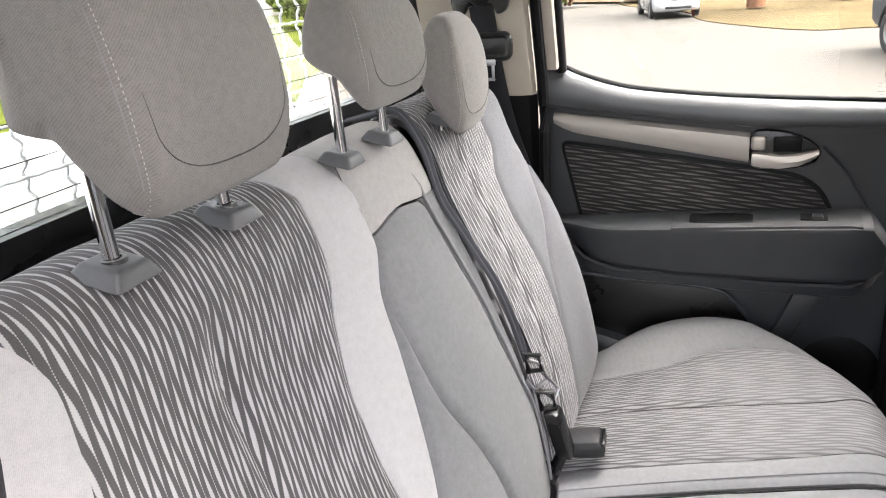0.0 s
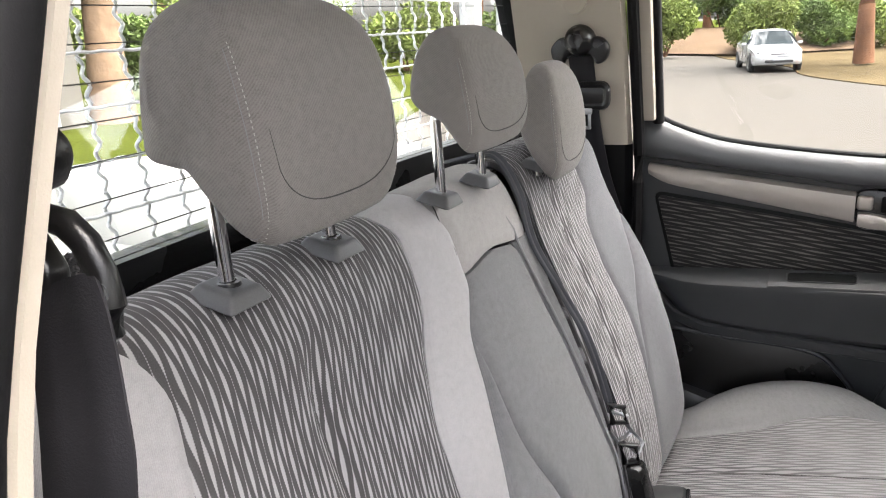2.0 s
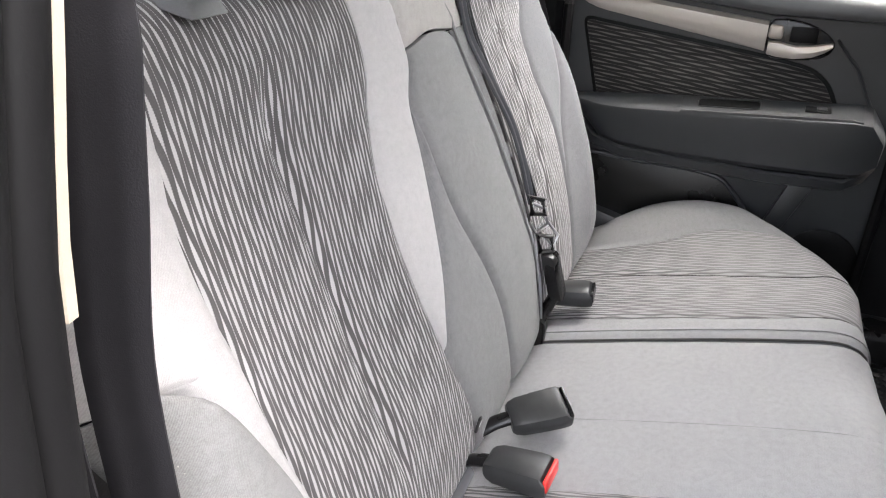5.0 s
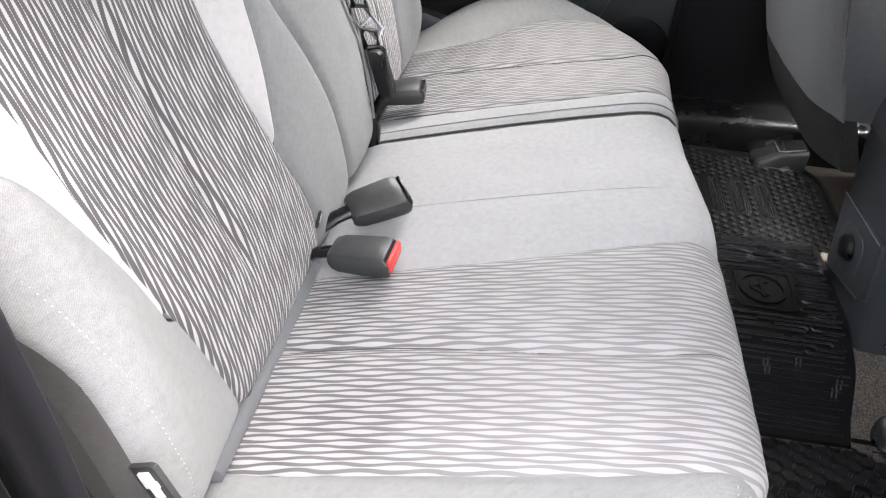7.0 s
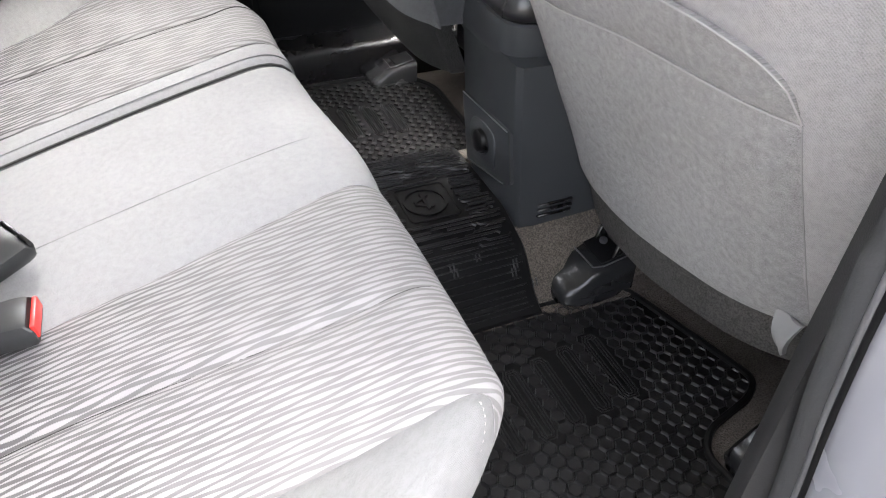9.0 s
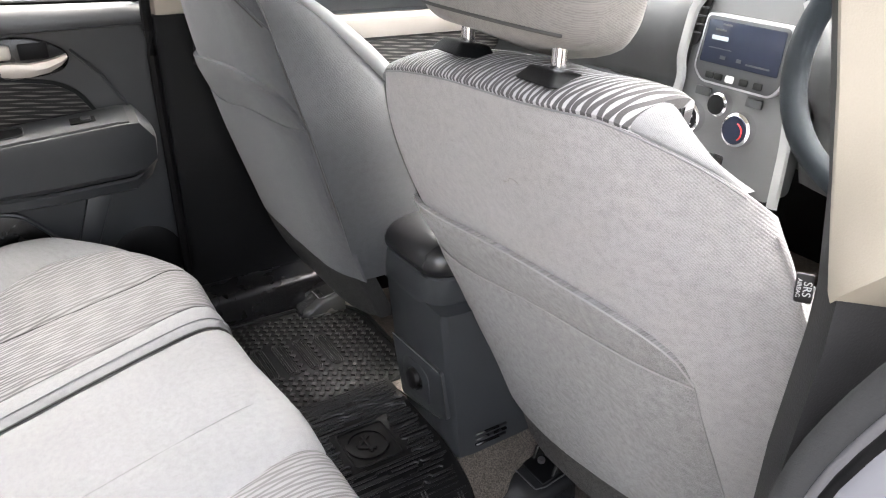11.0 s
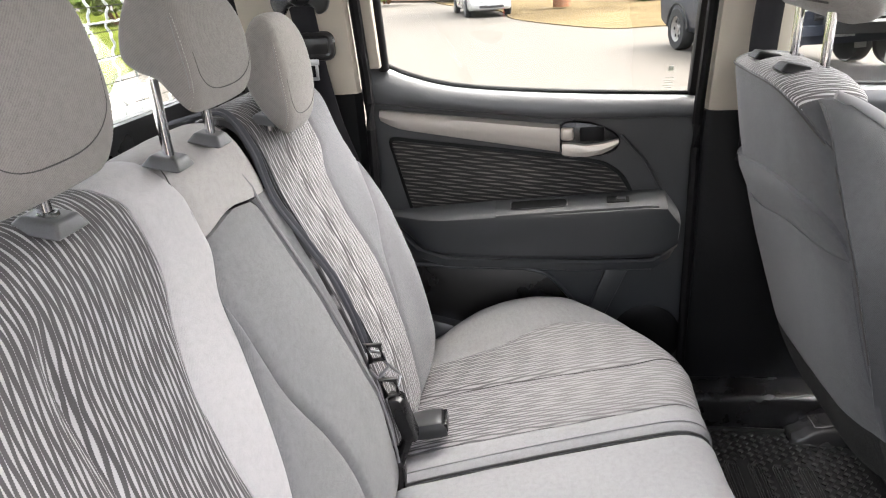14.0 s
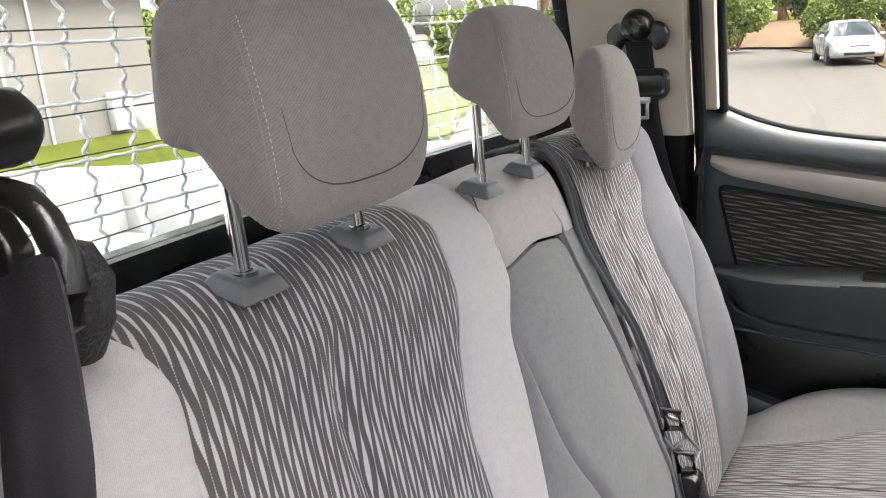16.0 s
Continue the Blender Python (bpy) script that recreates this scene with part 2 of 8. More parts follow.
CARPET_DARK = surface("dark_felt", (0.070, 0.067, 0.064), 0.95, fuzz=True, grain=420, depth=1.0, vary=0.5, dist=0.002)
WEB = surface("seat_belt_webbing", (0.019, 0.0185, 0.0215), 0.6, spec=0.2, grain=900, depth=0.4)
MESH = surface("coarse_strap_weave", (0.020, 0.020, 0.021), 0.5, spec=0.4, grain=330, depth=1.0, vary=0.8, dist=0.003)
WEB_GREY = surface("grey_belt_webbing", (0.060, 0.062, 0.071), 0.6, spec=0.25, grain=900, depth=0.4)
GUIDE = surface("worn_grey_plastic", (0.075, 0.076, 0.078), 0.4, grain=700, depth=0.2, vary=0.2)
BUCKLE = surface("dusty_buckle_plastic", (0.026, 0.027, 0.028), 0.42, grain=60, depth=0.1, vary=0.35)
RED = surface("red_button", (0.75, 0.04, 0.035), 0.35, grain=200, depth=0.02, vary=0.06)
PAINT = surface("white_body_paint", (0.205, 0.208, 0.232), 0.25, grain=40, depth=0.0, vary=0.03, coat=0.6)
HEADLINER = surface("headliner", (0.5, 0.47, 0.42), 0.9, grain=600, depth=0.3, vary=0.04)
WIRE = surface("galvanised_wire", (0.7, 0.71, 0.72), 0.5, 0.0, grain=90, depth=0.2, vary=0.14)
GLASS = clear("window_glass", (0.97, 1.0, 0.985))
SCREEN = surface("dark_screen", (0.012, 0.016, 0.03), 0.12, grain=20, depth=0.0)
MARK = surface("pale_print", (0.6, 0.6, 0.6), 0.6, grain=50, depth=0.0)
MARK_FAINT = surface("faint_print", (0.22, 0.22, 0.2), 0.6, grain=50, depth=0.0)
MARK_DARK = surface("dark_print", (0.03, 0.03, 0.03), 0.6, grain=50, depth=0.0)
THREAD = surface("pale_thread", (0.42, 0.40, 0.375), 0.8, grain=900, depth=0.2)
THREAD_DARK = surface("dark_thread", (0.06, 0.058, 0.056), 0.9, grain=900, depth=0.2)
FOAM_DARK = surface("dark_backing", (0.02, 0.02, 0.02), 0.9, grain=300, depth=0.2)
ASPHALT = surface("asphalt", (0.060, 0.054, 0.046), 0.9, spec=0.15, grain=30, depth=0.5, vary=0.1, blotch=0.35, dist=0.004)
GRASS = surface("grass", (0.046, 0.056, 0.011), 0.95, spec=0.0, grain=9, depth=1.0, vary=0.45, blotch=0.5, dist=0.05)
GRASS_DRY = surface("dry_grass", (0.078, 0.060, 0.034), 0.95, spec=0.0, grain=7, depth=1.0, vary=0.4, blotch=0.5, dist=0.05)
CONCRETE = surface("concrete", (0.32, 0.31, 0.295), 0.9, grain=40, depth=0.3, vary=0.08, blotch=0.7, dist=0.003)
EARTH = surface("bare_earth", (0.105, 0.074, 0.050), 0.95, spec=0.0, grain=8, depth=1.0, vary=0.3, blotch=0.6, dist=0.05)
LEAF = surface("leaf_green", (0.085, 0.13, 0.03), 0.7, spec=0.2, grain=3, depth=0.0, vary=0.55, blotch=0.7)
LEAF_LIGHT = surface("leaf_yellow_green", (0.14, 0.18, 0.042), 0.7, spec=0.2, grain=3, depth=0.0, vary=0.5, blotch=0.7)
BARK = surface("gum_bark", (0.15, 0.075, 0.042), 0.95, spec=0.1, grain=6, depth=1.0, vary=0.45, blotch=1.4, dist=0.03)
BARK_PALE = surface("pale_bark", (0.20, 0.135, 0.09), 0.95, spec=0.1, grain=6, depth=1.0, vary=0.4, blotch=1.5, dist=0.03)
CAR_WHITE = surface("car_white", (0.40, 0.40, 0.40), 0.25, grain=3, depth=0.0, vary=0.02, coat=0.7)
CAR_BLUE = surface("car_dark_blue", (0.022, 0.026, 0.036), 0.4, grain=3, depth=0.0, vary=0.1, coat=0.15)
CAR_RED = surface("car_red", (0.5, 0.02, 0.03), 0.25, grain=3, depth=0.0, vary=0.05, coat=0.7)
CAR_GLASS = surface("car_glass", (0.035, 0.045, 0.05), 0.08, grain=3, depth=0.0)
TYRE = surface("tyre", (0.018, 0.018, 0.018), 0.85, grain=60, depth=0.2)
ALLOY = surface("wheel_alloy", (0.24, 0.23, 0.22), 0.4, 0.5, grain=20, depth=0.0)
TRAY = surface("tray_aluminium", (0.33, 0.335, 0.32), 0.45, 0.2, grain=10, depth=0.1, vary=0.06)
WALL_TAN = surface("rendered_wall", (0.13, 0.122, 0.108), 0.9, grain=8, depth=0.4, vary=0.1, blotch=0.6, dist=0.01)
ROOF = surface("roof_tile", (0.18, 0.12, 0.1), 0.8, grain=8, depth=0.5, vary=0.2)
DUSTY = surface("dusty_grey_paint", (0.20, 0.195, 0.18), 0.6, 0.1, grain=14, depth=0.1, vary=0.14, blotch=2.0)
TYRE_DUSTY = surface("dusty_tyre", (0.05, 0.047, 0.043), 0.9, grain=60, depth=0.2, vary=0.3)
POLE = surface("painted_pole", (0.38, 0.39, 0.39), 0.5, grain=12, depth=0.1)


# ---- building helpers ----
def link(name, bm, mat, parent=None, label="", sharp=38.0):
    me = bpy.data.meshes.new(name)
    bmesh.ops.recalc_face_normals(bm, faces=bm.faces)
    bm.to_mesh(me)
    bm.free()
    me.materials.append(mat)
    me.shade_smooth()
    me.set_sharp_from_angle(angle=radians(sharp))
    ob = new(name, me)
    if parent is not None:
        ob.parent = parent
    if label:
        ob["label"] = label
    return ob


def part(name, bm, mat, parent, label="", sharp=38.0):
    return link(name, bm, mat, parent, label, sharp)


def holder(name, label, category, group="", kind="", at=(0, 0, 0)):
    ob = new(name)
    ob.empty_display_size = 0.05
    ob.location = at
    return tagged(ob, label, category, group, kind)


def solo(name, bm, mat, label, category, group="", kind="", sharp=38.0):
    return tagged(link(name, bm, mat, None, "", sharp), label, category, group, kind)


def box(size, at=(0, 0, 0), bevel=0.0, seg=2, m=None, taper=None):
    bm = bmesh.new()
    bmesh.ops.create_cube(bm, size=1)
    bmesh.ops.scale(bm, vec=size, verts=bm.verts)
    if taper:
        for v in bm.verts:
            if v.co.z > 0:
                v.co.x *= taper[0]
                v.co.y *= taper[1]
    if bevel > 0:
        bmesh.ops.bevel(bm, geom=list(bm.edges), offset=bevel, segments=seg, profile=0.5, affect="EDGES")
    if m is not None:
        bmesh.ops.transform(bm, matrix=m, verts=bm.verts)
    bmesh.ops.translate(bm, vec=at, verts=bm.verts)
    return bm


def join(*bms):
    out = bms[0]
    for b in bms[1:]:
        me = bpy.data.meshes.new("tmp")
        b.to_mesh(me)
        b.free()
        out.from_mesh(me)
        bpy.data.meshes.remove(me)
    return out


def loft(rings, caps=True, closed=True, wrap=False):
    """A skin over rings of points (all of one length)."""
    bm = bmesh.new()
    vs = [[bm.verts.new(p) for p in ring] for ring in rings]
    n = len(vs[0])
    rows = list(zip(vs, vs[1:])) + ([(vs[-1], vs[0])] if wrap else [])
    for a, b in rows:
        for i in range(n if closed else n - 1):
            j = (i + 1) % n
            bm.faces.new((a[i], a[j], b[j], b[i]))
    if caps and closed and not wrap:
        bm.faces.new(vs[0][::-1])
        bm.faces.new(vs[-1])
    return bm


def tube(points, r, n=10, closed=False, flat=1.0, up=(0, 0, 1)):
    """A round (or flattened) bar along a polyline; r may be a list."""
    pts = [Vector(p) for p in points]
    rings = []
    for i, p in enumerate(pts):
        a = pts[i - 1] if (i > 0 or closed) else p
        b = pts[(i + 1) % len(pts)] if (i < len(pts) - 1 or closed) else p
        d = (b - a).normalized()
        s = d.cross(Vector(up))
        s = s.normalized() if s.length > 1e-4 else d.cross(Vector((1, 0, 0))).normalized()
        t = s.cross(d)
        rr = r[i] if isinstance(r, (list, tuple)) else r
        rings.append([p + s * rr * math.cos(k * 2 * math.pi / n) + t * rr * flat * math.sin(k * 2 * math.pi / n) for k in range(n)])
    return loft(rings, not closed, True, closed)


def lathe(profile, n=24, m=None):
    rings = [[Vector((r * math.cos(k * 2 * math.pi / n), r * math.sin(k * 2 * math.pi / n), z)) for k in range(n)] for r, z in profile]
    bm = loft(rings)
    if m is not None:
        bmesh.ops.transform(bm, matrix=m, verts=bm.verts)
    return bm


def curve_fn(points):
    """Smooth interpolation of (s, value...) rows: a cubic Hermite with limited slopes."""
    P = np.array(points, float)
    s, v = P[:, 0], P[:, 1:]
    h = np.diff(s)[:, None]
    d = np.diff(v, axis=0) / h
    g = np.vstack([d[:1], np.where(d[:-1] * d[1:] > 0, 2 * d[:-1] * d[1:] / (d[:-1] + d[1:] + 1e-12 * np.sign(d[:-1] + d[1:] + 1e-30)), 0), d[-1:]]) if len(P) > 2 else np.vstack([d, d])

    def at(x):
        i = int(np.clip(np.searchsorted(s, x) - 1, 0, len(s) - 2))
        t = min(max((x - s[i]) / h[i, 0], 0), 1)
        y = (1 + 2 * t) * (1 - t) ** 2 * v[i] + t * (1 - t) ** 2 * h[i, 0] * g[i] + t * t * (3 - 2 * t) * v[i + 1] + t * t * (t - 1) * h[i, 0] * g[i + 1]
        return float(y[0]) if len(y) == 1 else y
    return at


def profile_fn(points):
    """A smooth curve through (x, z) points by arc length: returns place, normal (x, z) and the length."""
    P = np.array(points, float)
    s = np.r_[0, np.cumsum(np.hypot(*np.diff(P, axis=0).T))]
    m = np.zeros_like(P)
    m[1:-1] = (P[2:] - P[:-2]) / (s[2:] - s[:-2])[:, None]
    m[0], m[-1] = (P[1] - P[0]) / (s[1] - s[0]), (P[-1] - P[-2]) / (s[-1] - s[-2])

    def at(x):
        i = int(np.clip(np.searchsorted(s, x) - 1, 0, len(s) - 2))
        h = s[i + 1] - s[i]
        t = (x - s[i]) / h
        return (1 + 2 * t) * (1 - t) ** 2 * P[i] + t * (1 - t) ** 2 * h * m[i] + t * t * (3 - 2 * t) * P[i + 1] + t * t * (t - 1) * h * m[i + 1]

    def full(x):
        x = min(max(x, 0.0), s[-1])
        d = at(min(x + 0.002, s[-1])) - at(max(x - 0.002, 0))
        d /= np.hypot(*d) + 1e-9
        return at(x), np.array([d[1], -d[0]])
    return full, float(s[-1])


def patch(fn, y0, y1, s0, s1, nu=14, nv=40, crease=0.004, width=0.012, puff=0.0, back=0.012, edges="lrtb", seed=0, weave=None):
    """A sewn panel on the surface fn(y, s, lift): between the curves y0(s), y1(s), from s0 to s1 (numbers or functions).
    Its edges dip into the seam; it has a turned-in hem, so that it is no bare sheet. u and v are metres."""
    f0 = y0 if callable(y0) else (lambda s: y0)
    f1 = y1 if callable(y1) else (lambda s: y1)
    g0 = s0 if callable(s0) else (lambda y: s0)
    g1 = s1 if callable(s1) else (lambda y: s1)
    bm = bmesh.new()
    uv = bm.loops.layers.uv.new("UVMap")
    ease = lambda k: 0.5 - 0.5 * math.cos(math.pi * k)
    rows, flat = [], []
    for j in range(nv + 1):
        row, frow = [], []
        for i in range(nu + 1):
            k, w = i / nu, j / nv
            k = 0.6 * k + 0.4 * ease(k)
            ymid = f0((g0(0) + g1(0)) / 2)
            s = g0(ymid) + w * (g1(ymid) - g0(ymid))
            for _ in range(3):
                y = f0(s) + k * (f1(s) - f0(s))
                s = g0(y) + w * (g1(y) - g0(y))
            du0, du1 = (y - f0(s)), (f1(s) - y)
            dv0, dv1 = (s - g0(y)), (g1(y) - s)
            e = [d for d, key in ((du0, "l"), (du1, "r"), (dv0, "b"), (dv1, "t")) if key in edges]
            dip = -crease * sum(math.exp(-(max(d, 0) / width) ** 2 * 2) for d in e)
            span = max(f1(s) - f0(s), 1e-4)
            lift = dip + puff * (max(0.0, 4 * (du0 / span) * (1 - du0 / span)) ** 0.7)
            lift += 0.0012 * noise.noise((y * 22 + seed, s * 16, seed * 3.1))
            row.append(bm.verts.new(fn(y, s, lift)))
            frow.append((y, s))
        rows.append(row)
        flat.append(frow)
    for j in range(nv):
        for i in range(nu):
            idx = ((j, i), (j, i + 1), (j + 1, i + 1), (j + 1, i))
            vs = [rows[a][b] for a, b in idx]
            f = bm.faces.new(vs)
            for lp, (a, b) in zip(f.loops, idx):
                lp[uv].uv = weave(*flat[a][b]) if weave else flat[a][b]
    rim = [(0, i) for i in range(nu)] + [(j, nu) for j in range(nv)] + [(nv, i) for i in range(nu, 0, -1)] + [(j, 0) for j in range(nv, 0, -1)]
    hem = [bm.verts.new(fn(*flat[a][b], -back)) for a, b in rim]
    n = len(rim)
    for k in range(n):
        a, b = rim[k], rim[(k + 1) % n]
        f = bm.faces.new((rows[b[0]][b[1]], rows[a[0]][a[1]], hem[k], hem[(k + 1) % n]))
        for lp, q in zip(f.loops, (b, a, a, b)):
            lp[uv].uv = weave(*flat[q[0]][q[1]]) if weave else flat[q[0]][q[1]]
    return bm


def add_uv(bm, scale=1.0):
    """UVs in metres by the main direction of each face."""
    uv = bm.loops.layers.uv.verify()
    bm.normal_update()
    for f in bm.faces:
        n = f.normal
        ax = max(range(3), key=lambda i: abs(n[i]))
        p, q = ((1, 2), (0, 2), (0, 1))[ax]
        for lp in f.loops:
            lp[uv].uv = (lp.vert.co[p] * scale, lp.vert.co[q] * scale)
    return bm


def slab(outline, axis, low, high, bevel=0.0, seg=2):
    """A plate from an outline of 2D points: axis 'y' takes (x, z), 'x' takes (y, z), 'z' takes (x, y)."""
    bm = bmesh.new()
    put = {"y": lambda p, q: (p[0], q, p[1]), "x": lambda p, q: (q, p[0], p[1]), "z": lambda p, q: (p[0], p[1], q)}[axis]
    a = [bm.verts.new(put(p, low)) for p in outline]
    b = [bm.verts.new(put(p, high)) for p in outline]
    n = len(a)
    bm.faces.new(a)
    bm.faces.new(b[::-1])
    for i in range(n):
        j = (i + 1) % n
        bm.faces.new((a[i], a[j], b[j], b[i]))
    bmesh.ops.recalc_face_normals(bm, faces=bm.faces)
    if bevel > 0:
        edges = [e for e in bm.edges if len({round((v.co["xyz".index(axis)]), 5) for v in e.verts}) == 1]
        bmesh.ops.bevel(bm, geom=edges, offset=bevel, segments=seg, profile=0.5, affect="EDGES")
    return bm


def smooth_loop(points, n=6):
    """A closed outline rounded by a Catmull-Rom curve."""
    P = [Vector((*p, 0)) for p in points]
    out = []
    for i in range(len(P)):
        a, b, c, d = P[i - 1], P[i], P[(i + 1) % len(P)], P[(i + 2) % len(P)]
        for k in range(n):
            t = k / n
            q = 0.5 * ((2 * b) + (c - a) * t + (2 * a - 5 * b + 4 * c - d) * t * t + (3 * b - a - 3 * c + d) * t ** 3)
            out.append((q.x, q.y))
    return out


def rounded(points, r=0.01, n=4):
    """A closed outline with its corners cut to arcs of about r."""
    P = [Vector(p).to_2d() if len(p) == 2 else Vector(p[:2]) for p in points]
    out = []
    for i in range(len(P)):
        a, b, c = P[i - 1], P[i], P[(i + 1) % len(P)]
        u, w = (a - b), (c - b)
        k = min(r, u.length * 0.45, w.length * 0.45)
        p, q = b + u.normalized() * k, b + w.normalized() * k
        for j in range(n + 1):
            t = j / n
            z = p * (1 - t) ** 2 + b * 2 * t * (1 - t) + q * t * t
            out.append((z.x, z.y))
    return out


def superring(cx, cy, z, hx, hy, n=28, power=2.6, skew=0.0):
    out = []
    for k in range(n):
        a = 2 * math.pi * k / n
        c, s = math.cos(a), math.sin(a)
        out.append((cx + hx * math.copysign(abs(c) ** (2 / power), c), cy + hy * math.copysign(abs(s) ** (2 / power), s), z + skew * c))
    return out


def line_on(fn, pairs, lift, r=0.0011):
    """A sewn line or piping laid on a surface along (y, s) pairs."""
    pts = [Vector(fn(y, s, lift)) for y, s in pairs]
    return tube(pts, r, 6)


def stitches(fn, pairs, lift=0.0006, r=0.00065, gap=0.45):
    """A row of single thread stitches along (y, s) pairs, joined in one mesh."""
    bms = []
    for (y0, a0), (y1, a1) in zip(pairs, pairs[1:]):
        e = gap
        bms.append(tube([fn(y0, a0, lift * 0.3), fn(y0 + (y1 - y0) * e * 0.5, a0 + (a1 - a0) * e * 0.5, lift + r), fn(y0 + (y1 - y0) * e, a0 + (a1 - a0) * e, lift * 0.3)], r, 5))
    return join(*bms)


def along(points, step):
    """Points at even steps along a polyline of (a, b) rows."""
    P = np.array(points, float)
    s = np.r_[0, np.cumsum(np.hypot(*np.diff(P, axis=0).T))]
    q = np.arange(0, s[-1], step)
    return list(zip(np.interp(q, s, P[:, 0]), np.interp(q, s, P[:, 1])))


# ---- the cab: floor, walls, pillars, windows ----
def shear(bm, side, above=0.70, rate=0.30):
    """Lean what stands above the belt line inwards."""
    for v in bm.verts:
        if v.co.z > above:
            v.co.y -= side * (v.co.z - above) * rate
    return bm


floor_bm = loft([[(x, -0.70, -0.05), (x, -0.70, 0.0), (x, -0.26, 0.0), (x, -0.19, 0.015), (x, -0.13, 0.085 * k), (x, -0.06, 0.108 * k), (x, 0.06, 0.108 * k),
                  (x, 0.14, 0.085 * k), (x, 0.20, 0.015), (x, 0.27, 0.0), (x, 0.70, 0.0), (x, 0.70, -0.05)] for x, k in ((-0.42, 0.8), (0.4, 0.9), (0.6, 1.0), (0.9, 1.1), (1.75, 1.2))])
floor = solo("floor", floor_bm, CARPET, "brown-grey carpet moulded over the transmission tunnel", "floor", kind="structure")
sole = solo("floor_pan", box((4.1, 1.6, 0.04), (-0.22, 0, -0.09)), PLASTIC, "dark underside of the cab", "floor", kind="structure")

roof_bm = loft([[(x, -0.62, z), (x, -0.3, z + 0.03), (x, 0, z + 0.04), (x, 0.3, z + 0.03), (x, 0.62, z), (x, 0.62, z + 0.05), (x, -0.62, z + 0.05)] for x, z in ((-0.50, 1.18), (-0.2, 1.23), (0.6, 1.25), (1.10, 1.20))])
ceiling = solo("ceiling", roof_bm, HEADLINER, "beige cloth roof lining", "ceiling", kind="structure")

# back wall of the cab with the rear window opening
bx = lambda y: -0.365 + 0.035 * (abs(y) / 0.62) ** 2
def rear_strip(z0, z1, y0, y1, thick, dx0=0.0, dx1=0.0, n=20):
    rings = []
    for i in range(n + 1):
        y = y0 + (y1 - y0) * i / n
        x = bx(y)
        rings.append([(x + dx0, y, z0), (x + dx1, y, z1), (x + dx1 - thick, y, z1), (x + dx0 - thick, y, z0)])
    return loft(rings)


slope = lambda z: -0.20 * (z - 0.785)
wall_rear = solo("wall_rear", rear_strip(-0.05, 0.742, -0.70, 0.70, 0.05, 0.02, 0.0), PLASTIC, "black rear cab wall behind the seat", "wall", kind="structure")
rear_sill = solo("window_sill", rear_strip(0.738, 0.787, -0.66, 0.66, 0.035, 0.002, 0.0), PLASTIC_SOFT, "black rubber surround under the rear window", "window sill", kind="structure")
shelf_bm = tube([(bx(y) + 0.035, y, 0.742 + 0.003 * math.sin(y * 9)) for y in np.linspace(-0.64, 0.64, 24)], 0.017, 10, flat=0.8)
shelf = solo("trim_roll", shelf_bm, VINYL, "rolled black vinyl edge behind the rear seat", "trim", kind="structure")
wall_top = solo("wall_rear_header", rear_strip(1.155, 1.24, -0.62, 0.62, 0.04, slope(1.155), slope(1.24)), BEIGE, "beige lining above the rear window", "wall", kind="structure")
rear_window = holder("window_rear", "clear rear window with thin dark heater lines", "window", kind="structure")
pane = part("pane", rear_strip(0.787, 1.155, -0.62, 0.62, 0.004, -0.012, slope(1.155) - 0.012, 30), GLASS, rear_window)
pane.visible_shadow = False
for k in range(10):
    z = 0.806 + 0.0335 * k
    pts = [(bx(y) - 0.010 + slope(z), y, z) for y in np.linspace(-0.6, 0.6, 26)]
    part("heater_line", tube(pts, 0.0006, 4), MARK_DARK, rear_window)
for side in (-1, 1):
    part("window_frame", loft([[(bx(0.62) + 0.004 + slope(z), side * 0.605, z), (bx(0.62) + 0.004 + slope(z), side * 0.63, z), (bx(0.62) - 0.03 + slope(z), side * 0.63, z), (bx(0.62) - 0.03 + slope(z), side * 0.605, z)] for z in (0.78, 0.9, 1.0, 1.16)]), SEAL, rear_window)

# C pillars
def c_pillar(side, name, label):
    ob = holder(name, label, "pillar", kind="structure")
    rings = []
    for z in np.linspace(0.735, 1.22, 10):
        yo = 0.655 - 0.30 * (z - 0.735) + (0.012 if side < 0 else 0.0)
        rings.append([(-0.345, side * (yo - 0.035), z), (-0.30, side * (yo - 0.012), z), (-0.24, side * yo, z), (-0.172, side * (yo + 0.002), z), (-0.156, side * (yo + 0.008), z), (-0.150, side * (yo + 0.022), z), (-0.165, side * (yo + 0.05), z), (-0.36, side * (yo + 0.05), z)])
    part("upper_trim", loft(rings), BEIGE, ob, "beige moulded pillar trim")
    rings = []
    for z in np.linspace(0.0, 0.737, 10):
        yo = 0.668 + 0.02 * math.sin(z * 4)
        rings.append([(-0.36, side * (yo - 0.03), z), (-0.26, side * yo, z), (-0.165, side * (yo + 0.004), z), (-0.152, side * (yo + 0.02), z), (-0.17, side * (yo + 0.06), z), (-0.38, side * (yo + 0.06), z)])
    part("lower_trim", loft(rings), PLASTIC, ob, "black lower pillar trim")
    pts = [(-0.138, side * (0.682 - 0.30 * max(0, z - 0.735) + (0.012 if side < 0 else 0)), z) for z in np.linspace(0.05, 1.1, 20)]
    part("door_seal", tube(pts, 0.011, 8), SEAL, ob, "black rubber door seal")
    return ob


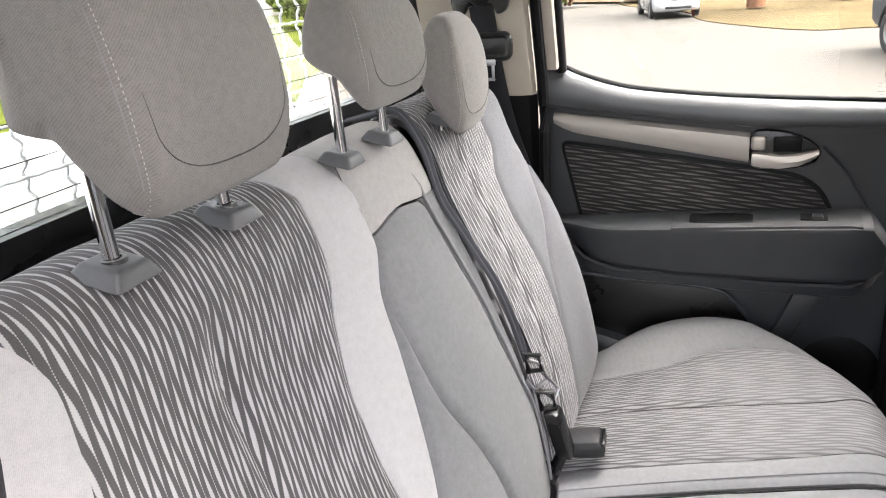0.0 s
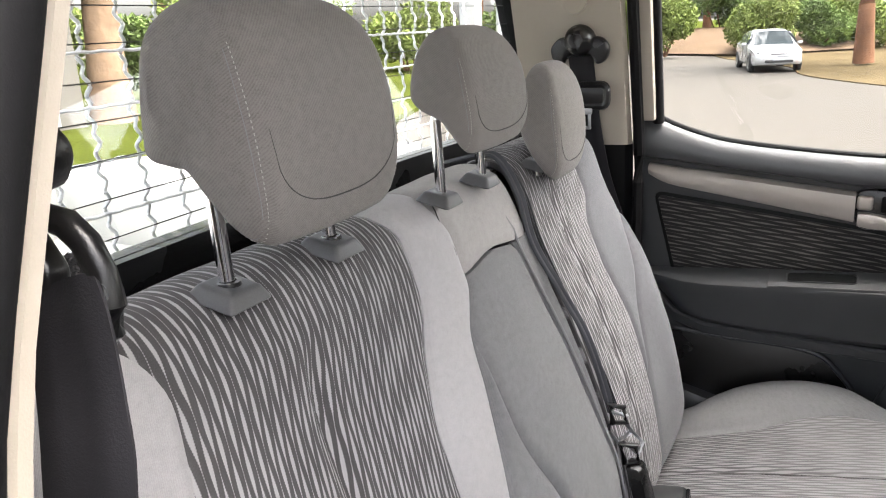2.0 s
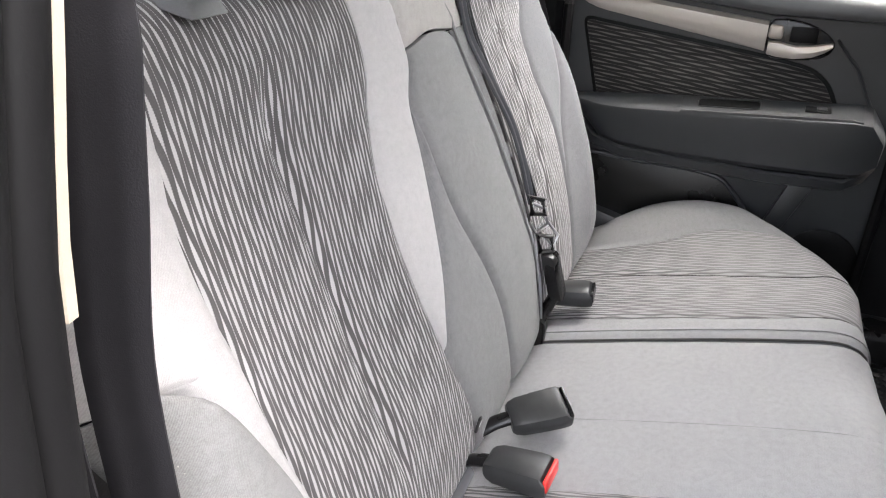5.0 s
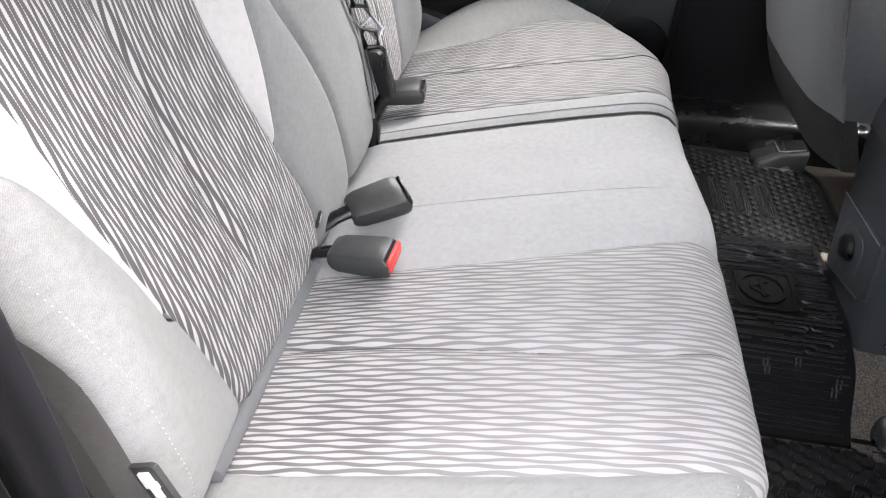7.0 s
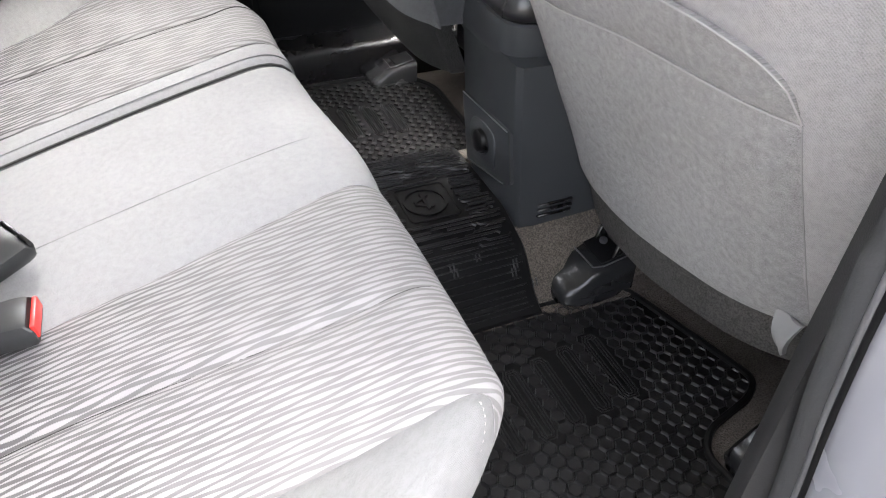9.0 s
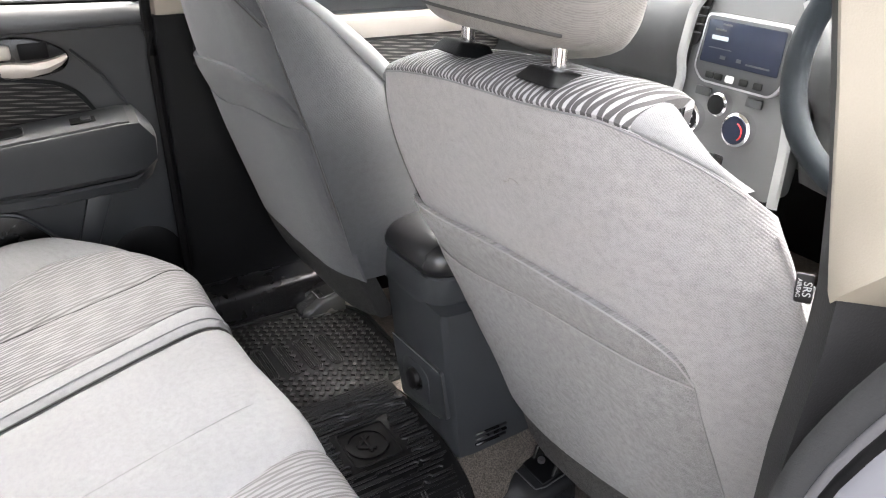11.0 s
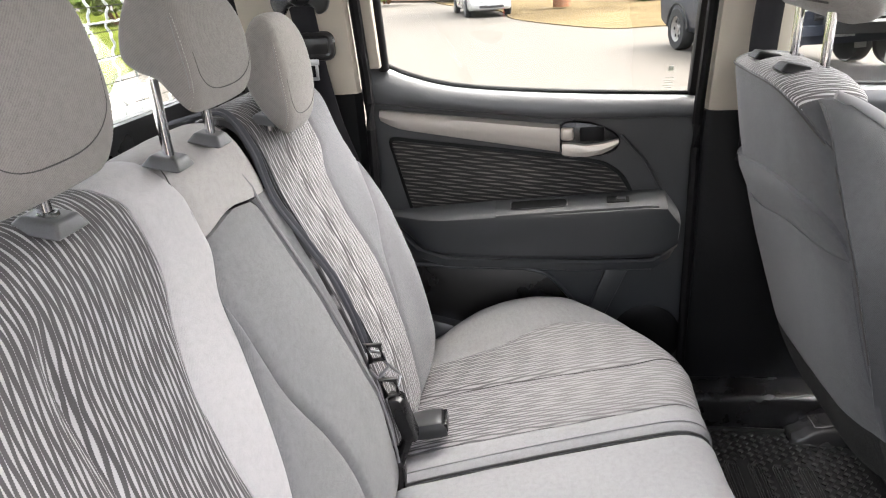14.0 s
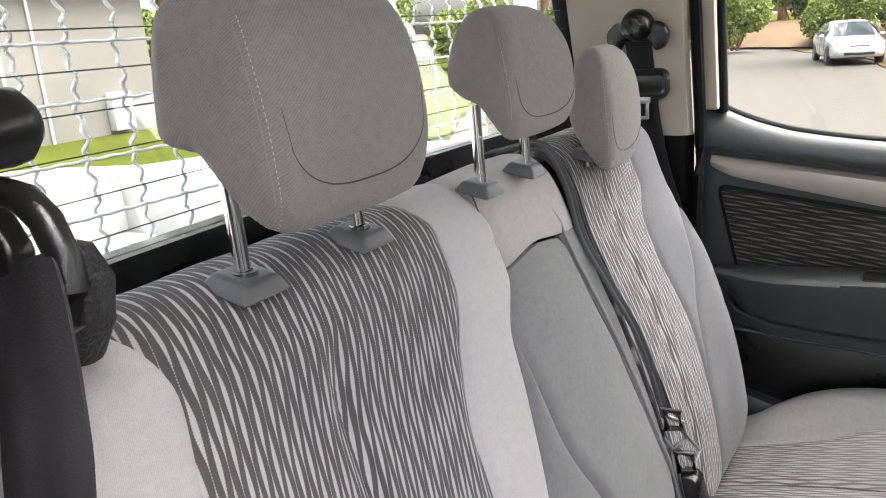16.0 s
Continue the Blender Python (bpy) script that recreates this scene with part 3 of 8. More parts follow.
c_far = c_pillar(1, "pillar_c_1", "beige rear pillar trim with black lower panel")
part("cover_cap", lathe([(0.0, 0.0), (0.021, 0.0), (0.023, 0.002), (0.023, 0.006)], 20, pose(-0.235, 0.577, 1.005, 75, 0, 0)), BEIGE, c_far, "round beige screw cap")
c_near = holder("pillar_c_2", "beige rear pillar trim beside the open doorway", "pillar", kind="structure")
prof = curve_fn([(0.60, -0.668), (0.74, -0.652), (0.787, -0.639), (0.863, -0.618), (0.915, -0.597), (0.991, -0.565), (1.22, -0.475)])
rings, seal_pts = [], []
for z in np.linspace(0.70, 1.22, 16):
    y = prof(z)
    rings.append([(-0.40, y + 0.02, z), (-0.30, y + 0.004, z), (-0.135, y + 0.001, z), (-0.108, y - 0.001, z), (-0.100, y - 0.004, z), (-0.099, y - 0.012, z), (-0.12, y - 0.03, z), (-0.40, y - 0.03, z)])
    seal_pts.append((-0.090, y - 0.026, z))
part("upper_trim", loft(rings), BEIGE, c_near, "beige moulded pillar trim")
part("door_seal", tube([(-0.095, prof(max(z, 0.60)) - 0.039, z) for z in np.linspace(0.05, 1.22, 30)], 0.0165, 10), SEAL, c_near, "dark flocked door seal")
part("lower_trim", loft([[(-0.40, -0.64, z), (-0.20, -0.645, z), (-0.125, -0.662, z), (-0.10, -0.68, z), (-0.13, -0.72, z), (-0.40, -0.72, z)] for z in np.linspace(0.0, 0.705, 8)]), PLASTIC, c_near, "black lower pillar trim")
part("seal_lip", tube([(-0.092, prof(max(z, 0.60)) - 0.067, z) for z in np.linspace(0.05, 1.22, 30)], 0.016, 10), SEAL, c_near, "black rubber lip")
part("body_edge", loft([[(-0.090, prof(max(z, 0.7)) - 0.078, z), (-0.08, prof(max(z, 0.7)) - 0.11, z), (-0.13, prof(max(z, 0.7)) - 0.14, z), (-0.3, prof(max(z, 0.7)) - 0.14, z), (-0.3, prof(max(z, 0.7)) - 0.065, z)] for z in np.linspace(0.0, 1.12, 12)]), PAINT, c_near, "white painted door opening")

c_near.matrix_basis = Matrix.Translation((0.0386, -0.162, 0)) @ Matrix.Diagonal((0.8, 0.8, 1, 1))

# B pillars
def b_pillar(side, name, label):
    ob = holder(name, label, "pillar", kind="structure")
    def ring(z, x0, x1, y):
        return [(x0, side * (y + 0.03), z), (x0 + 0.004, side * (y + 0.008), z), (x0 + 0.016, side * y, z), (x1 - 0.016, side * y, z), (x1 - 0.004, side * (y + 0.008), z), (x1, side * (y + 0.03), z), (x1, side * (y + 0.05), z), (x0, side * (y + 0.05), z)]
    yb = lambda z: 0.655 - 0.30 * max(0, z - 0.68)
    part("upper_trim", loft([ring(z, 0.523, 0.660, yb(z)) for z in np.linspace(0.682, 1.22, 8)]), BEIGE, ob, "beige moulded pillar trim")
    part("lower_trim", loft([ring(z, 0.517 - 0.002 * (z < 0.2), 0.672 + 0.20 * min(1.0, max(0.0, (0.62 - z) / 0.40)), yb(z) - 0.004 + (0.0 if z > 0.3 else 0.01)) for z in np.linspace(0.0965, 0.684, 8)]), PLASTIC, ob, "black lower pillar trim")
    part("door_seal", tube([(0.512, side * (yb(z) + 0.022), z) for z in np.linspace(0.05, 1.12, 24)], 0.010, 8), SEAL, ob, "black rubber door seal")
    return ob


b_far = b_pillar(1, "pillar_b_1", "beige and black centre pillar between the doors")
b_near = holder("pillar_b_2", "beige and black centre pillar beside the open doorway", "pillar", kind="structure")
b_near.location = (0, 0.018, 0)
flare = lambda z: min(0.12, 2.15 * max(0.0, z - 0.56) ** 2)
flare_in = lambda z: min(0.10, 1.3 * max(0.0, z - 0.60) ** 2)
yn = curve_fn([(0.0, -0.668), (0.3, -0.662), (0.65, -0.655), (0.80, -0.632), (1.22, -0.515)])
rings = []
for z in np.linspace(0.700, 1.22, 9):
    up = 0.055 if z < 0.701 else 0.0
    rings.append([(0.685, yn(z) - 0.090, z), (0.66, yn(z) - 0.056, z), (0.604, yn(z) - 0.032, z + 0.1 * up), (0.594, yn(z) - 0.034, z + 0.2 * up), (0.578, yn(z) - 0.046, z + 0.5 * up), (0.568, yn(z) - 0.058 - flare_in(z), z + up)])
part("upper_trim", loft(rings), BEIGE, b_near, "beige moulded pillar trim")
rings = []
for z, k, back in ((-0.02, 0.035, 0.0), (0.1, 0.03, 0.0), (0.25, 0.02, 0.0), (0.45, 0.0, 0.0), (0.6, -0.012, 0.003), (0.69, -0.022, 0.013), (0.72, -0.03, 0.017), (0.78, -0.035, 0.020), (0.95, -0.035, 0.020), (1.21, -0.035, 0.020)):
    y = yn(z) - back
    rings.append([(0.715 + k, y - 0.075, z), (0.690 + k, y - 0.040, z), (0.64, y - 0.014, z), (0.610, y - 0.004, z), (0.599, y - 0.009, z), (0.584, y - 0.030, z)])
part("lower_trim", loft(rings), PLASTIC_SILL, b_near, "charcoal pillar trim")
edge_x = curve_fn([(-0.05, 0.600), (0.10, 0.622), (0.22, 0.612), (0.36, 0.592), (0.46, 0.573), (0.56, 0.562), (0.66, 0.560), (1.22, 0.572)])
upright = [(edge_x(z) + 0.010, yn(z) - 0.047 - flare(z), z) for z in np.linspace(1.12, 0.10, 50)]
foot_run = [(0.618, -0.712, 0.06), (0.600, -0.716, 0.025), (0.56, -0.718, 0.0), (0.40, -0.718, -0.015), (0.1, -0.718, -0.02), (-0.05, -0.71, 0.0)]
part("door_seal", tube(upright + foot_run, 0.0118, 14), SEAL_GREY, b_near, "grey flocked door seal", 70)
part("seal_carrier", tube([(x - 0.006, y - 0.0135, z) for x, y, z in upright + foot_run], 0.0065, 10), STRIP, b_near, "pale grey seal carrier", 70)
part("seal_lip", tube([(x - 0.011, y - 0.020, z) for x, y, z in upright + foot_run], 0.0058, 10), SEAL, b_near, "black rubber lip", 70)
rings = []
for z in np.linspace(-0.05, 1.12, 40):
    y = yn(max(z, 0.0)) - 0.063 - flare(z)
    fx = edge_x(z) - 0.004
    rings.append([(fx + 0.02, y + 0.004, z), (fx, y, z), (fx - 0.006, y - 0.012, z), (fx - 0.002, y - 0.03, z), (fx + 0.014, y - 0.07, z), (fx + 0.03, y - 0.13, z), (fx + 0.035, y - 0.16, z), (fx + 0.12, y - 0.17, z), (fx + 0.12, y, z)])
part("body_edge", loft(rings), PAINT, b_near, "white painted door opening", 60)
hinge_m = pose(0.648, -0.752, 0.375, 0, 0, 12)
check = part("check_strap", box((0.05, 0.028, 0.034), (0, 0, 0), 0.005, 2, hinge_m), PLASTIC_SOFT, b_near, "black door check strap")
part("bolt", lathe([(0, 0), (0.007, 0), (0.007, 0.005), (0.0, 0.006)], 10, pose(0.62, -0.75, 0.378, 0, -90, 0)), STEEL, check)
part("strap_arm", tube([(0.63, -0.76, 0.385), (0.60, -0.79, 0.392), (0.58, -0.84, 0.39)], 0.008, 8, flat=0.5), STEEL, b_near, "steel strap arm")

# the open rear door, swung out from the centre pillar
door_open = holder("door_4", "white rear door swung wide open on its hinges", "door", kind="structure", at=(0.66, -0.80, 0.0))
door_open.rotation_euler = (0, 0, radians(-82))
part("outer_skin", box((0.92, 0.05, 0.80), (0.50, 0.05, 0.36), 0.02, 3), PAINT, door_open, "white painted door skin")
part("door_panel", box((0.88, 0.05, 0.74), (0.50, 0.0, 0.35), 0.015, 3), PLASTIC_GREY, door_open, "charcoal inner door card")
part("window_frame", join(box((0.05, 0.04, 0.46), (0.07, 0.04, 0.98), 0.01), box((0.05, 0.04, 0.40), (0.86, 0.04, 0.95), 0.01), box((0.84, 0.04, 0.05), (0.46, 0.04, 1.20), 0.01)), SEAL, door_open, "black window frame")
p = part("pane", box((0.76, 0.004, 0.42), (0.46, 0.04, 0.97)), GLASS, door_open)
p.visible_shadow = False

# sills of the doorways
sill_far = solo("sill_1", loft([[(x, 0.70, -0.02), (x, 0.70, 0.088), (x, 0.672, 0.099), (x, 0.648, 0.100), (x, 0.628, 0.094), (x, 0.610, 0.090), (x, 0.601, 0.084), (x, 0.597, 0.074), (x, 0.594, 0.03), (x, 0.594, -0.02)] for x in np.linspace(0.2, 1.4, 12)]), PLASTIC_SOFT, "glossy black sill panel under the far doors", "sill", kind="structure")
sill_near = solo("sill_2", loft([[(x, -0.71, -0.04), (x, -0.70, 0.012), (x, -0.67, 0.03), (x, -0.63, 0.028), (x, -0.60, 0.008), (x, -0.595, -0.02)] for x in np.linspace(-0.1, 1.4, 14)]), PLASTIC_SOFT, "glossy black sill panel of the open doorway", "sill", kind="structure")
sill_hook = solo("sill_trim_end", join(
    loft([[(x, -0.63 - 0.01 * math.sin(k), 0.01), (x, -0.62, 0.05 + h), (x, -0.60, 0.055 + h), (x, -0.575, 0.03 + h * 0.5), (x, -0.565, 0.0)] for k, (x, h) in enumerate(((0.60, 0.0), (0.65, 0.01), (0.70, 0.03), (0.73, 0.05)))]),
    box((0.018, 0.03, 0.05), (0.735, -0.60, 0.075), 0.004)), PLASTIC_SOFT, "moulded black sill trim end with a raised clip", "trim", kind="structure")

# walls that close the cab
wall_front = solo("wall_front", box((0.05, 1.5, 0.85), (1.80, 0, 0.35)), PLASTIC, "dark firewall under the dashboard", "wall", kind="structure")
wall_far_front = solo("wall_front_pillar", shear(box((0.06, 0.05, 1.2), (1.72, 0.72, 0.5)), 1), PLASTIC, "far windscreen pillar base", "wall", kind="structure")
near_front = holder("door_2", "closed front door behind the open doorway", "door", kind="structure")
part("door_panel", box((1.12, 0.05, 0.70), (1.24, -0.73, 0.335), 0.01), PLASTIC, near_front)
p = part("pane", shear(box((1.02, 0.004, 0.52), (1.20, -0.73, 0.95)), -1), GLASS, near_front)
p.visible_shadow = False
part("window_frame", shear(box((0.05, 0.03, 0.46), (1.73, -0.72, 0.91)), -1), PLASTIC, near_front)
screen_w = holder("window_front", "wide clear windscreen", "window", kind="structure")
p = part("pane", loft([[(1.84 - 0.06 * (y / 0.7) ** 2, y, 0.77), (1.07 - 0.05 * (y / 0.7) ** 2, y * 0.86, 1.22), (1.075 - 0.05 * (y / 0.7) ** 2, y * 0.86, 1.225), (1.846 - 0.06 * (y / 0.7) ** 2, y, 0.775)] for y in np.linspace(-0.7, 0.7, 15)]), GLASS, screen_w)
p.visible_shadow = False
for side in (-1, 1):
    part("window_frame", tube([(1.82, side * 0.70, 0.70), (1.45, side * 0.655, 0.95), (1.06, side * 0.60, 1.22)], 0.03, 8), BEIGE, screen_w, "beige windscreen pillar trim")

# ---- far rear door ----
clamp01 = lambda v: min(max(v, 0.0), 1.0)
belt = curve_fn([(-0.145, 0.800), (-0.122, 0.787), (-0.064, 0.760), (0.028, 0.735), (0.144, 0.722), (0.258, 0.714), (0.515, 0.703)])
door_far = holder("door_1", "charcoal rear door card with cloth inset and silver trim", "door", kind="structure")
rings = []
for x in np.linspace(-0.140, 0.515, 34):
    b = belt(x)
    lip = min(0.026, 0.4 * (b - 0.69) + 0.012)
    low = 0.703 - 0.040 * clamp01((x + 0.122) / 0.369)
    gap = b - low
    rings.append([(x, 0.775, low), (x, 0.706, low), (x, 0.694, low + 0.003), (x, 0.688, low + 0.10 * gap), (x, 0.686, low + 0.30 * gap), (x, 0.690, low + 0.62 * gap), (x, 0.699, b - 0.10 * gap), (x, 0.712, b), (x, 0.730, b - 0.001), (x, 0.775, b - 0.01)])
part("upper_rail", loft(rings), PLASTIC_GREY, door_far, "smooth charcoal window rail")
body = [(-0.142, 0.705), (0.515, 0.668), (0.517, 0.03), (0.15, 0.02), (-0.142, 0.20)]
part("door_panel", slab(body, "y", 0.714, 0.78), PLASTIC_GREY, door_far)
frame_pts = rounded([(-0.114, 0.636), (0.250, 0.590), (0.340, 0.574), (0.378, 0.548), (0.408, 0.492), (-0.068, 0.455)], 0.022)
part("inset_rim", join(slab(frame_pts, "y", 0.7095, 0.72, 0.002)), PLASTIC, door_far, "black rim of the cloth inset")
fab = rounded([(-0.105, 0.628), (0.250, 0.583), (0.336, 0.567), (0.369, 0.544), (0.397, 0.497), (-0.061, 0.461)], 0.014)
fb = slab(fab, "y", 0.7065, 0.715, 0.002)
uvl = fb.loops.layers.uv.verify()
for f in fb.faces:
    for lp in f.loops:
        lp[uvl].uv = (lp.vert.co.z + 0.12 * lp.vert.co.x, lp.vert.co.x)
part("cloth_inset", fb, STRIPE_DOOR, door_far, "dark wave-patterned cloth")
trim_r = []
for x in np.linspace(-0.122, 0.247, 20):
    k = (x + 0.122) / 0.369
    top, bot = 0.692 - 0.040 * k, 0.692 - 0.040 * k - (0.034 + 0.021 * k)
    if k < 0.12:
        bot = top - (top - bot) * (0.62 + 0.38 * (k / 0.12) ** 0.6)
    mid = (top + bot) / 2
    trim_r.append([(x, 0.72, top), (x, 0.703, top), (x, 0.696, top - 0.006), (x, 0.693, mid), (x, 0.697, bot + 0.006), (x, 0.703, bot), (x, 0.72, bot)])
part("trim_strip", loft(trim_r), SILVER, door_far, "champagne silver trim strip")
bowl = smooth_loop([(0.250, 0.652), (0.30, 0.657), (0.345, 0.642), (0.369, 0.618), (0.35, 0.592), (0.30, 0.586), (0.252, 0.592)], 5)
rim = part("handle_recess", slab(bowl, "y", 0.699, 0.72, 0.004), PLASTIC_SOFT, door_far, "black recess of the door handle")
part("handle_lever", loft([[(x, 0.700, z + h), (x, 0.684, z + h * 0.9), (x, 0.680, z), (x, 0.684, z - h * 0.9), (x, 0.700, z - h)] for x, z, h in ((0.252, 0.606, 0.012), (0.27, 0.604, 0.014), (0.30, 0.601, 0.012), (0.33, 0.605, 0.011), (0.352, 0.613, 0.008), (0.364, 0.620, 0.004))]), SILVER, rim, "satin chrome door handle")
part("lock_knob", box((0.026, 0.016, 0.026), (0.262, 0.694, 0.636), 0.006, 3), SILVER, rim, "satin chrome lock knob")
part("lock_plate", box((0.05, 0.01, 0.03), (0.312, 0.701, 0.633), 0.004), PLASTIC, rim)
arm = []
for x, zt, zb, d in ((-0.118, 0.462, 0.450, 0.010), (-0.080, 0.466, 0.420, 0.022), (-0.045, 0.470, 0.388, 0.036), (0.0, 0.474, 0.378, 0.044), (0.1, 0.482, 0.372, 0.048), (0.3, 0.494, 0.372, 0.052), (0.43, 0.502, 0.376, 0.052), (0.462, 0.500, 0.380, 0.051), (0.488, 0.464, 0.397, 0.046), (0.494, 0.452, 0.408, 0.022)):
    y = 0.705 - d
    arm.append([(x, 0.72, zt + 0.010), (x, 0.706, zt + 0.010), (x, y + 0.008, zt + 0.010 - 0.40 * (0.698 - y)), (x, y + 0.001, zt + 0.004 - 0.40 * (0.698 - y)), (x, y, zt - 0.003 - 0.40 * (0.698 - y)), (x, y + 0.004, (zt + zb) / 2), (x, y + 0.009, zb + 0.010), (x, y + 0.018, zb), (x, 0.72, zb - 0.006)])
arm_ob = part("armrest", loft(arm), PLASTIC_GREY, door_far, "charcoal moulded armrest", 30)
low_lip = []
for x, zb, d in ((-0.10, 0.425, 0.008), (-0.06, 0.392, 0.020), (0.0, 0.374, 0.030), (0.3, 0.366, 0.036), (0.44, 0.370, 0.036), (0.475, 0.390, 0.026), (0.492, 0.412, 0.008)):
    y = 0.708 - d
    low_lip.append([(x, 0.722, zb + 0.002), (x, y + 0.004, zb + 0.001), (x, y, zb - 0.004), (x, y + 0.004, zb - 0.022), (x, y + 0.014, zb - 0.027), (x, 0.722, zb - 0.027)])
part("armrest_lip", loft(low_lip), PLASTIC_GREY, arm_ob, "charcoal lower lip")
arm_top = curve_fn([(-0.045, 0.470), (0.1, 0.482), (0.3, 0.494), (0.43, 0.502)])
tilt = lambda x, y: arm_top(x) + 0.010 - 0.40 * (0.706 - y)
part("switch_panel", loft([[(x, 0.702, tilt(x, 0.702) + 0.0015), (x, 0.6585, tilt(x, 0.6585) + 0.0015), (x, 0.6565, tilt(x, 0.6585) - 0.0005), (x, 0.656, tilt(x, 0.6585) - 0.008), (x, 0.702, tilt(x, 0.702) - 0.006)] for x in np.linspace(0.115, 0.445, 9)]), PLASTIC_GREY, arm_ob, "charcoal switch panel", 30)
# paler line painted along the lip as the armrest's edge highlight
part("panel_edge", tube([(x, 0.6575, tilt(x, 0.6585) + 0.0010) for x in np.linspace(0.116, 0.43, 16)], 0.0009, 6), GUIDE, arm_ob, "thin pale edge line")
part("panel_gap", tube([(0.1145, y, tilt(0.1145, y) + 0.0004) for y in (0.702, 0.68, 0.657)], 0.0010, 6), MARK_DARK, arm_ob)
part("pull_cup", loft([[(x, 0.671 + d, tilt(x, 0.671 + d) + 0.0030), (x, 0.695 - d, tilt(x, 0.695 - d) + 0.0030), (x, 0.695 - d, tilt(x, 0.695 - d) - 0.006), (x, 0.671 + d, tilt(x, 0.671 + d) - 0.006)] for x, d in ((0.146, 0.008), (0.151, 0.002), (0.20, 0.0), (0.257, 0.002), (0.263, 0.008))]), PLASTIC, arm_ob, "black pull pocket")
part("cup_rim", tube([(x, y, tilt(x, y) + 0.0032) for x, y in rounded([(0.146, 0.670), (0.263, 0.670), (0.263, 0.696), (0.146, 0.696)], 0.008)], 0.0011, 6, True), PLASTIC_GREY, arm_ob)
sw = part("window_switch", box((0.046, 0.018, 0.004), (0.366, 0.681, tilt(0.366, 0.681) + 0.002), 0.0015, 2, pose(0, 0, 0, 21, 0, 0)), PLASTIC, arm_ob, "black window switch")
part("rocker", box((0.018, 0.012, 0.006), (0.372, 0.681, tilt(0.372, 0.681) + 0.004), 0.002, 2, pose(0, 0, 0, 21, 0, 0)), PLASTIC_GREY, sw)
# the storage bin low on the door: a bulging wall with a sloped rim and a flat black plate painting its shaded mouth
pocket = smooth_loop([(-0.13, 0.330), (0.05, 0.338), (0.19, 0.332), (0.245, 0.300), (0.30, 0.215), (0.29, 0.12), (0.1, 0.08), (-0.11, 0.15)], 5)
part("map_pocket", slab(pocket, "y", 0.709, 0.72, 0.003), PLASTIC_SOFT, door_far, "black plate for the shaded door pocket")
part("pocket_rim", tube([(x, 0.708, z) for x, z in pocket[:24]], 0.005, 8), PLASTIC_GREY, door_far)
part("pocket_wall", loft([[(x, 0.72, zt), (x, 0.700 - b, zt - 0.002), (x, 0.694 - b, zt - 0.012), (x, 0.690 - b, 0.16), (x, 0.70, 0.03), (x, 0.72, 0.03)] for x, zt, b in ((-0.138, 0.26, 0.0), (-0.10, 0.245, 0.010), (-0.05, 0.225, 0.018), (0.05, 0.20, 0.022), (0.2, 0.185, 0.022), (0.27, 0.19, 0.016), (0.305, 0.215, 0.006))]), PLASTIC_GREY, door_far, "charcoal wall of the door bin")
part("pocket_shoulder", slab([(0.350, 0.345), (0.400, 0.348), (0.325, 0.17), (0.285, 0.16)], "y", 0.701, 0.72, 0.005), PLASTIC_GREY, door_far, "angled edge of the door pocket")
part("card_crease", tube([(0.372, 0.7105, 0.628), (0.42, 0.7105, 0.575), (0.462, 0.7105, 0.50), (0.470, 0.7105, 0.48)], 0.0030, 8), PLASTIC_GREY, door_far, "raised crease of the door card")
part("speaker_grille", lathe([(0.0, 0.004), (0.05, 0.005), (0.07, 0.003), (0.076, 0.0), (0.076, -0.01)], 28, pose(0.44, 0.712, 0.17, 90, 0, 0)), PLASTIC, door_far, "round black speaker grille")
part("window_frame", tube([(x, 0.728, belt(x) + 0.003) for x in np.linspace(-0.125, 0.51, 30)], 0.005, 8), SEAL, door_far, "black window seal")
part("window_frame", shear(box((0.022, 0.03, 0.40), (0.510, 0.728, 0.90), 0.004), 1), SEAL, door_far, "black window seal")
part("window_frame", shear(box((0.030, 0.05, 0.36), (-0.122, 0.722, 0.96), 0.005), 1), BEIGE, door_far, "beige window frame")
part("window_seal", tube([(-0.1055, 0.724 - 0.30 * max(0, z - 0.7), z) for z in np.linspace(0.775, 1.12, 8)], 0.0115, 10), SEAL, door_far, "black window seal")
p = part("pane", shear(box((0.66, 0.004, 0.54), (0.20, 0.735, 0.95)), 1), GLASS, door_far)
p.visible_shadow = False
mark = part("glass_mark", join(*[shear(box((0.010, 0.0006, 0.010), (0.462, 0.7322, 0.757)), 1), *[shear(box((w, 0.0006, 0.0008), (0.460, 0.7322, 0.738 - 0.005 * i)), 1) for i, w in enumerate((0.018, 0.022, 0.016, 0.022, 0.012))]]), MARK_FAINT, door_far, "small dark glass marking")

# ---- far front door ----
door_ff = holder("door_3", "charcoal front door card with silver trim", "door", kind="structure")
def rail(x0, x1, pts, n=6):
    return loft([[(x, y, z - 0.03 * (x - 0.9)) for y, z in pts] for x in np.linspace(x0, x1, n)])


part("upper_rail", rail(0.665, 1.75, [(0.78, 0.66), (0.705, 0.655), (0.695, 0.668), (0.694, 0.688), (0.704, 0.704), (0.722, 0.71), (0.78, 0.70)]), PLASTIC_GREY, door_ff, "smooth charcoal window rail")
part("trim_strip", rail(0.70, 1.60, [(0.74, 0.645), (0.705, 0.645), (0.696, 0.635), (0.695, 0.61), (0.703, 0.592), (0.74, 0.592)]), SILVER, door_ff, "champagne silver trim strip")
fb = box((0.75, 0.012, 0.13), (1.12, 0.712, 0.515), 0.003, 2, None)
uvl = fb.loops.layers.uv.verify()
for f in fb.faces:
    for lp in f.loops:
        lp[uvl].uv = (lp.vert.co.z + 0.12 * lp.vert.co.x, lp.vert.co.x)
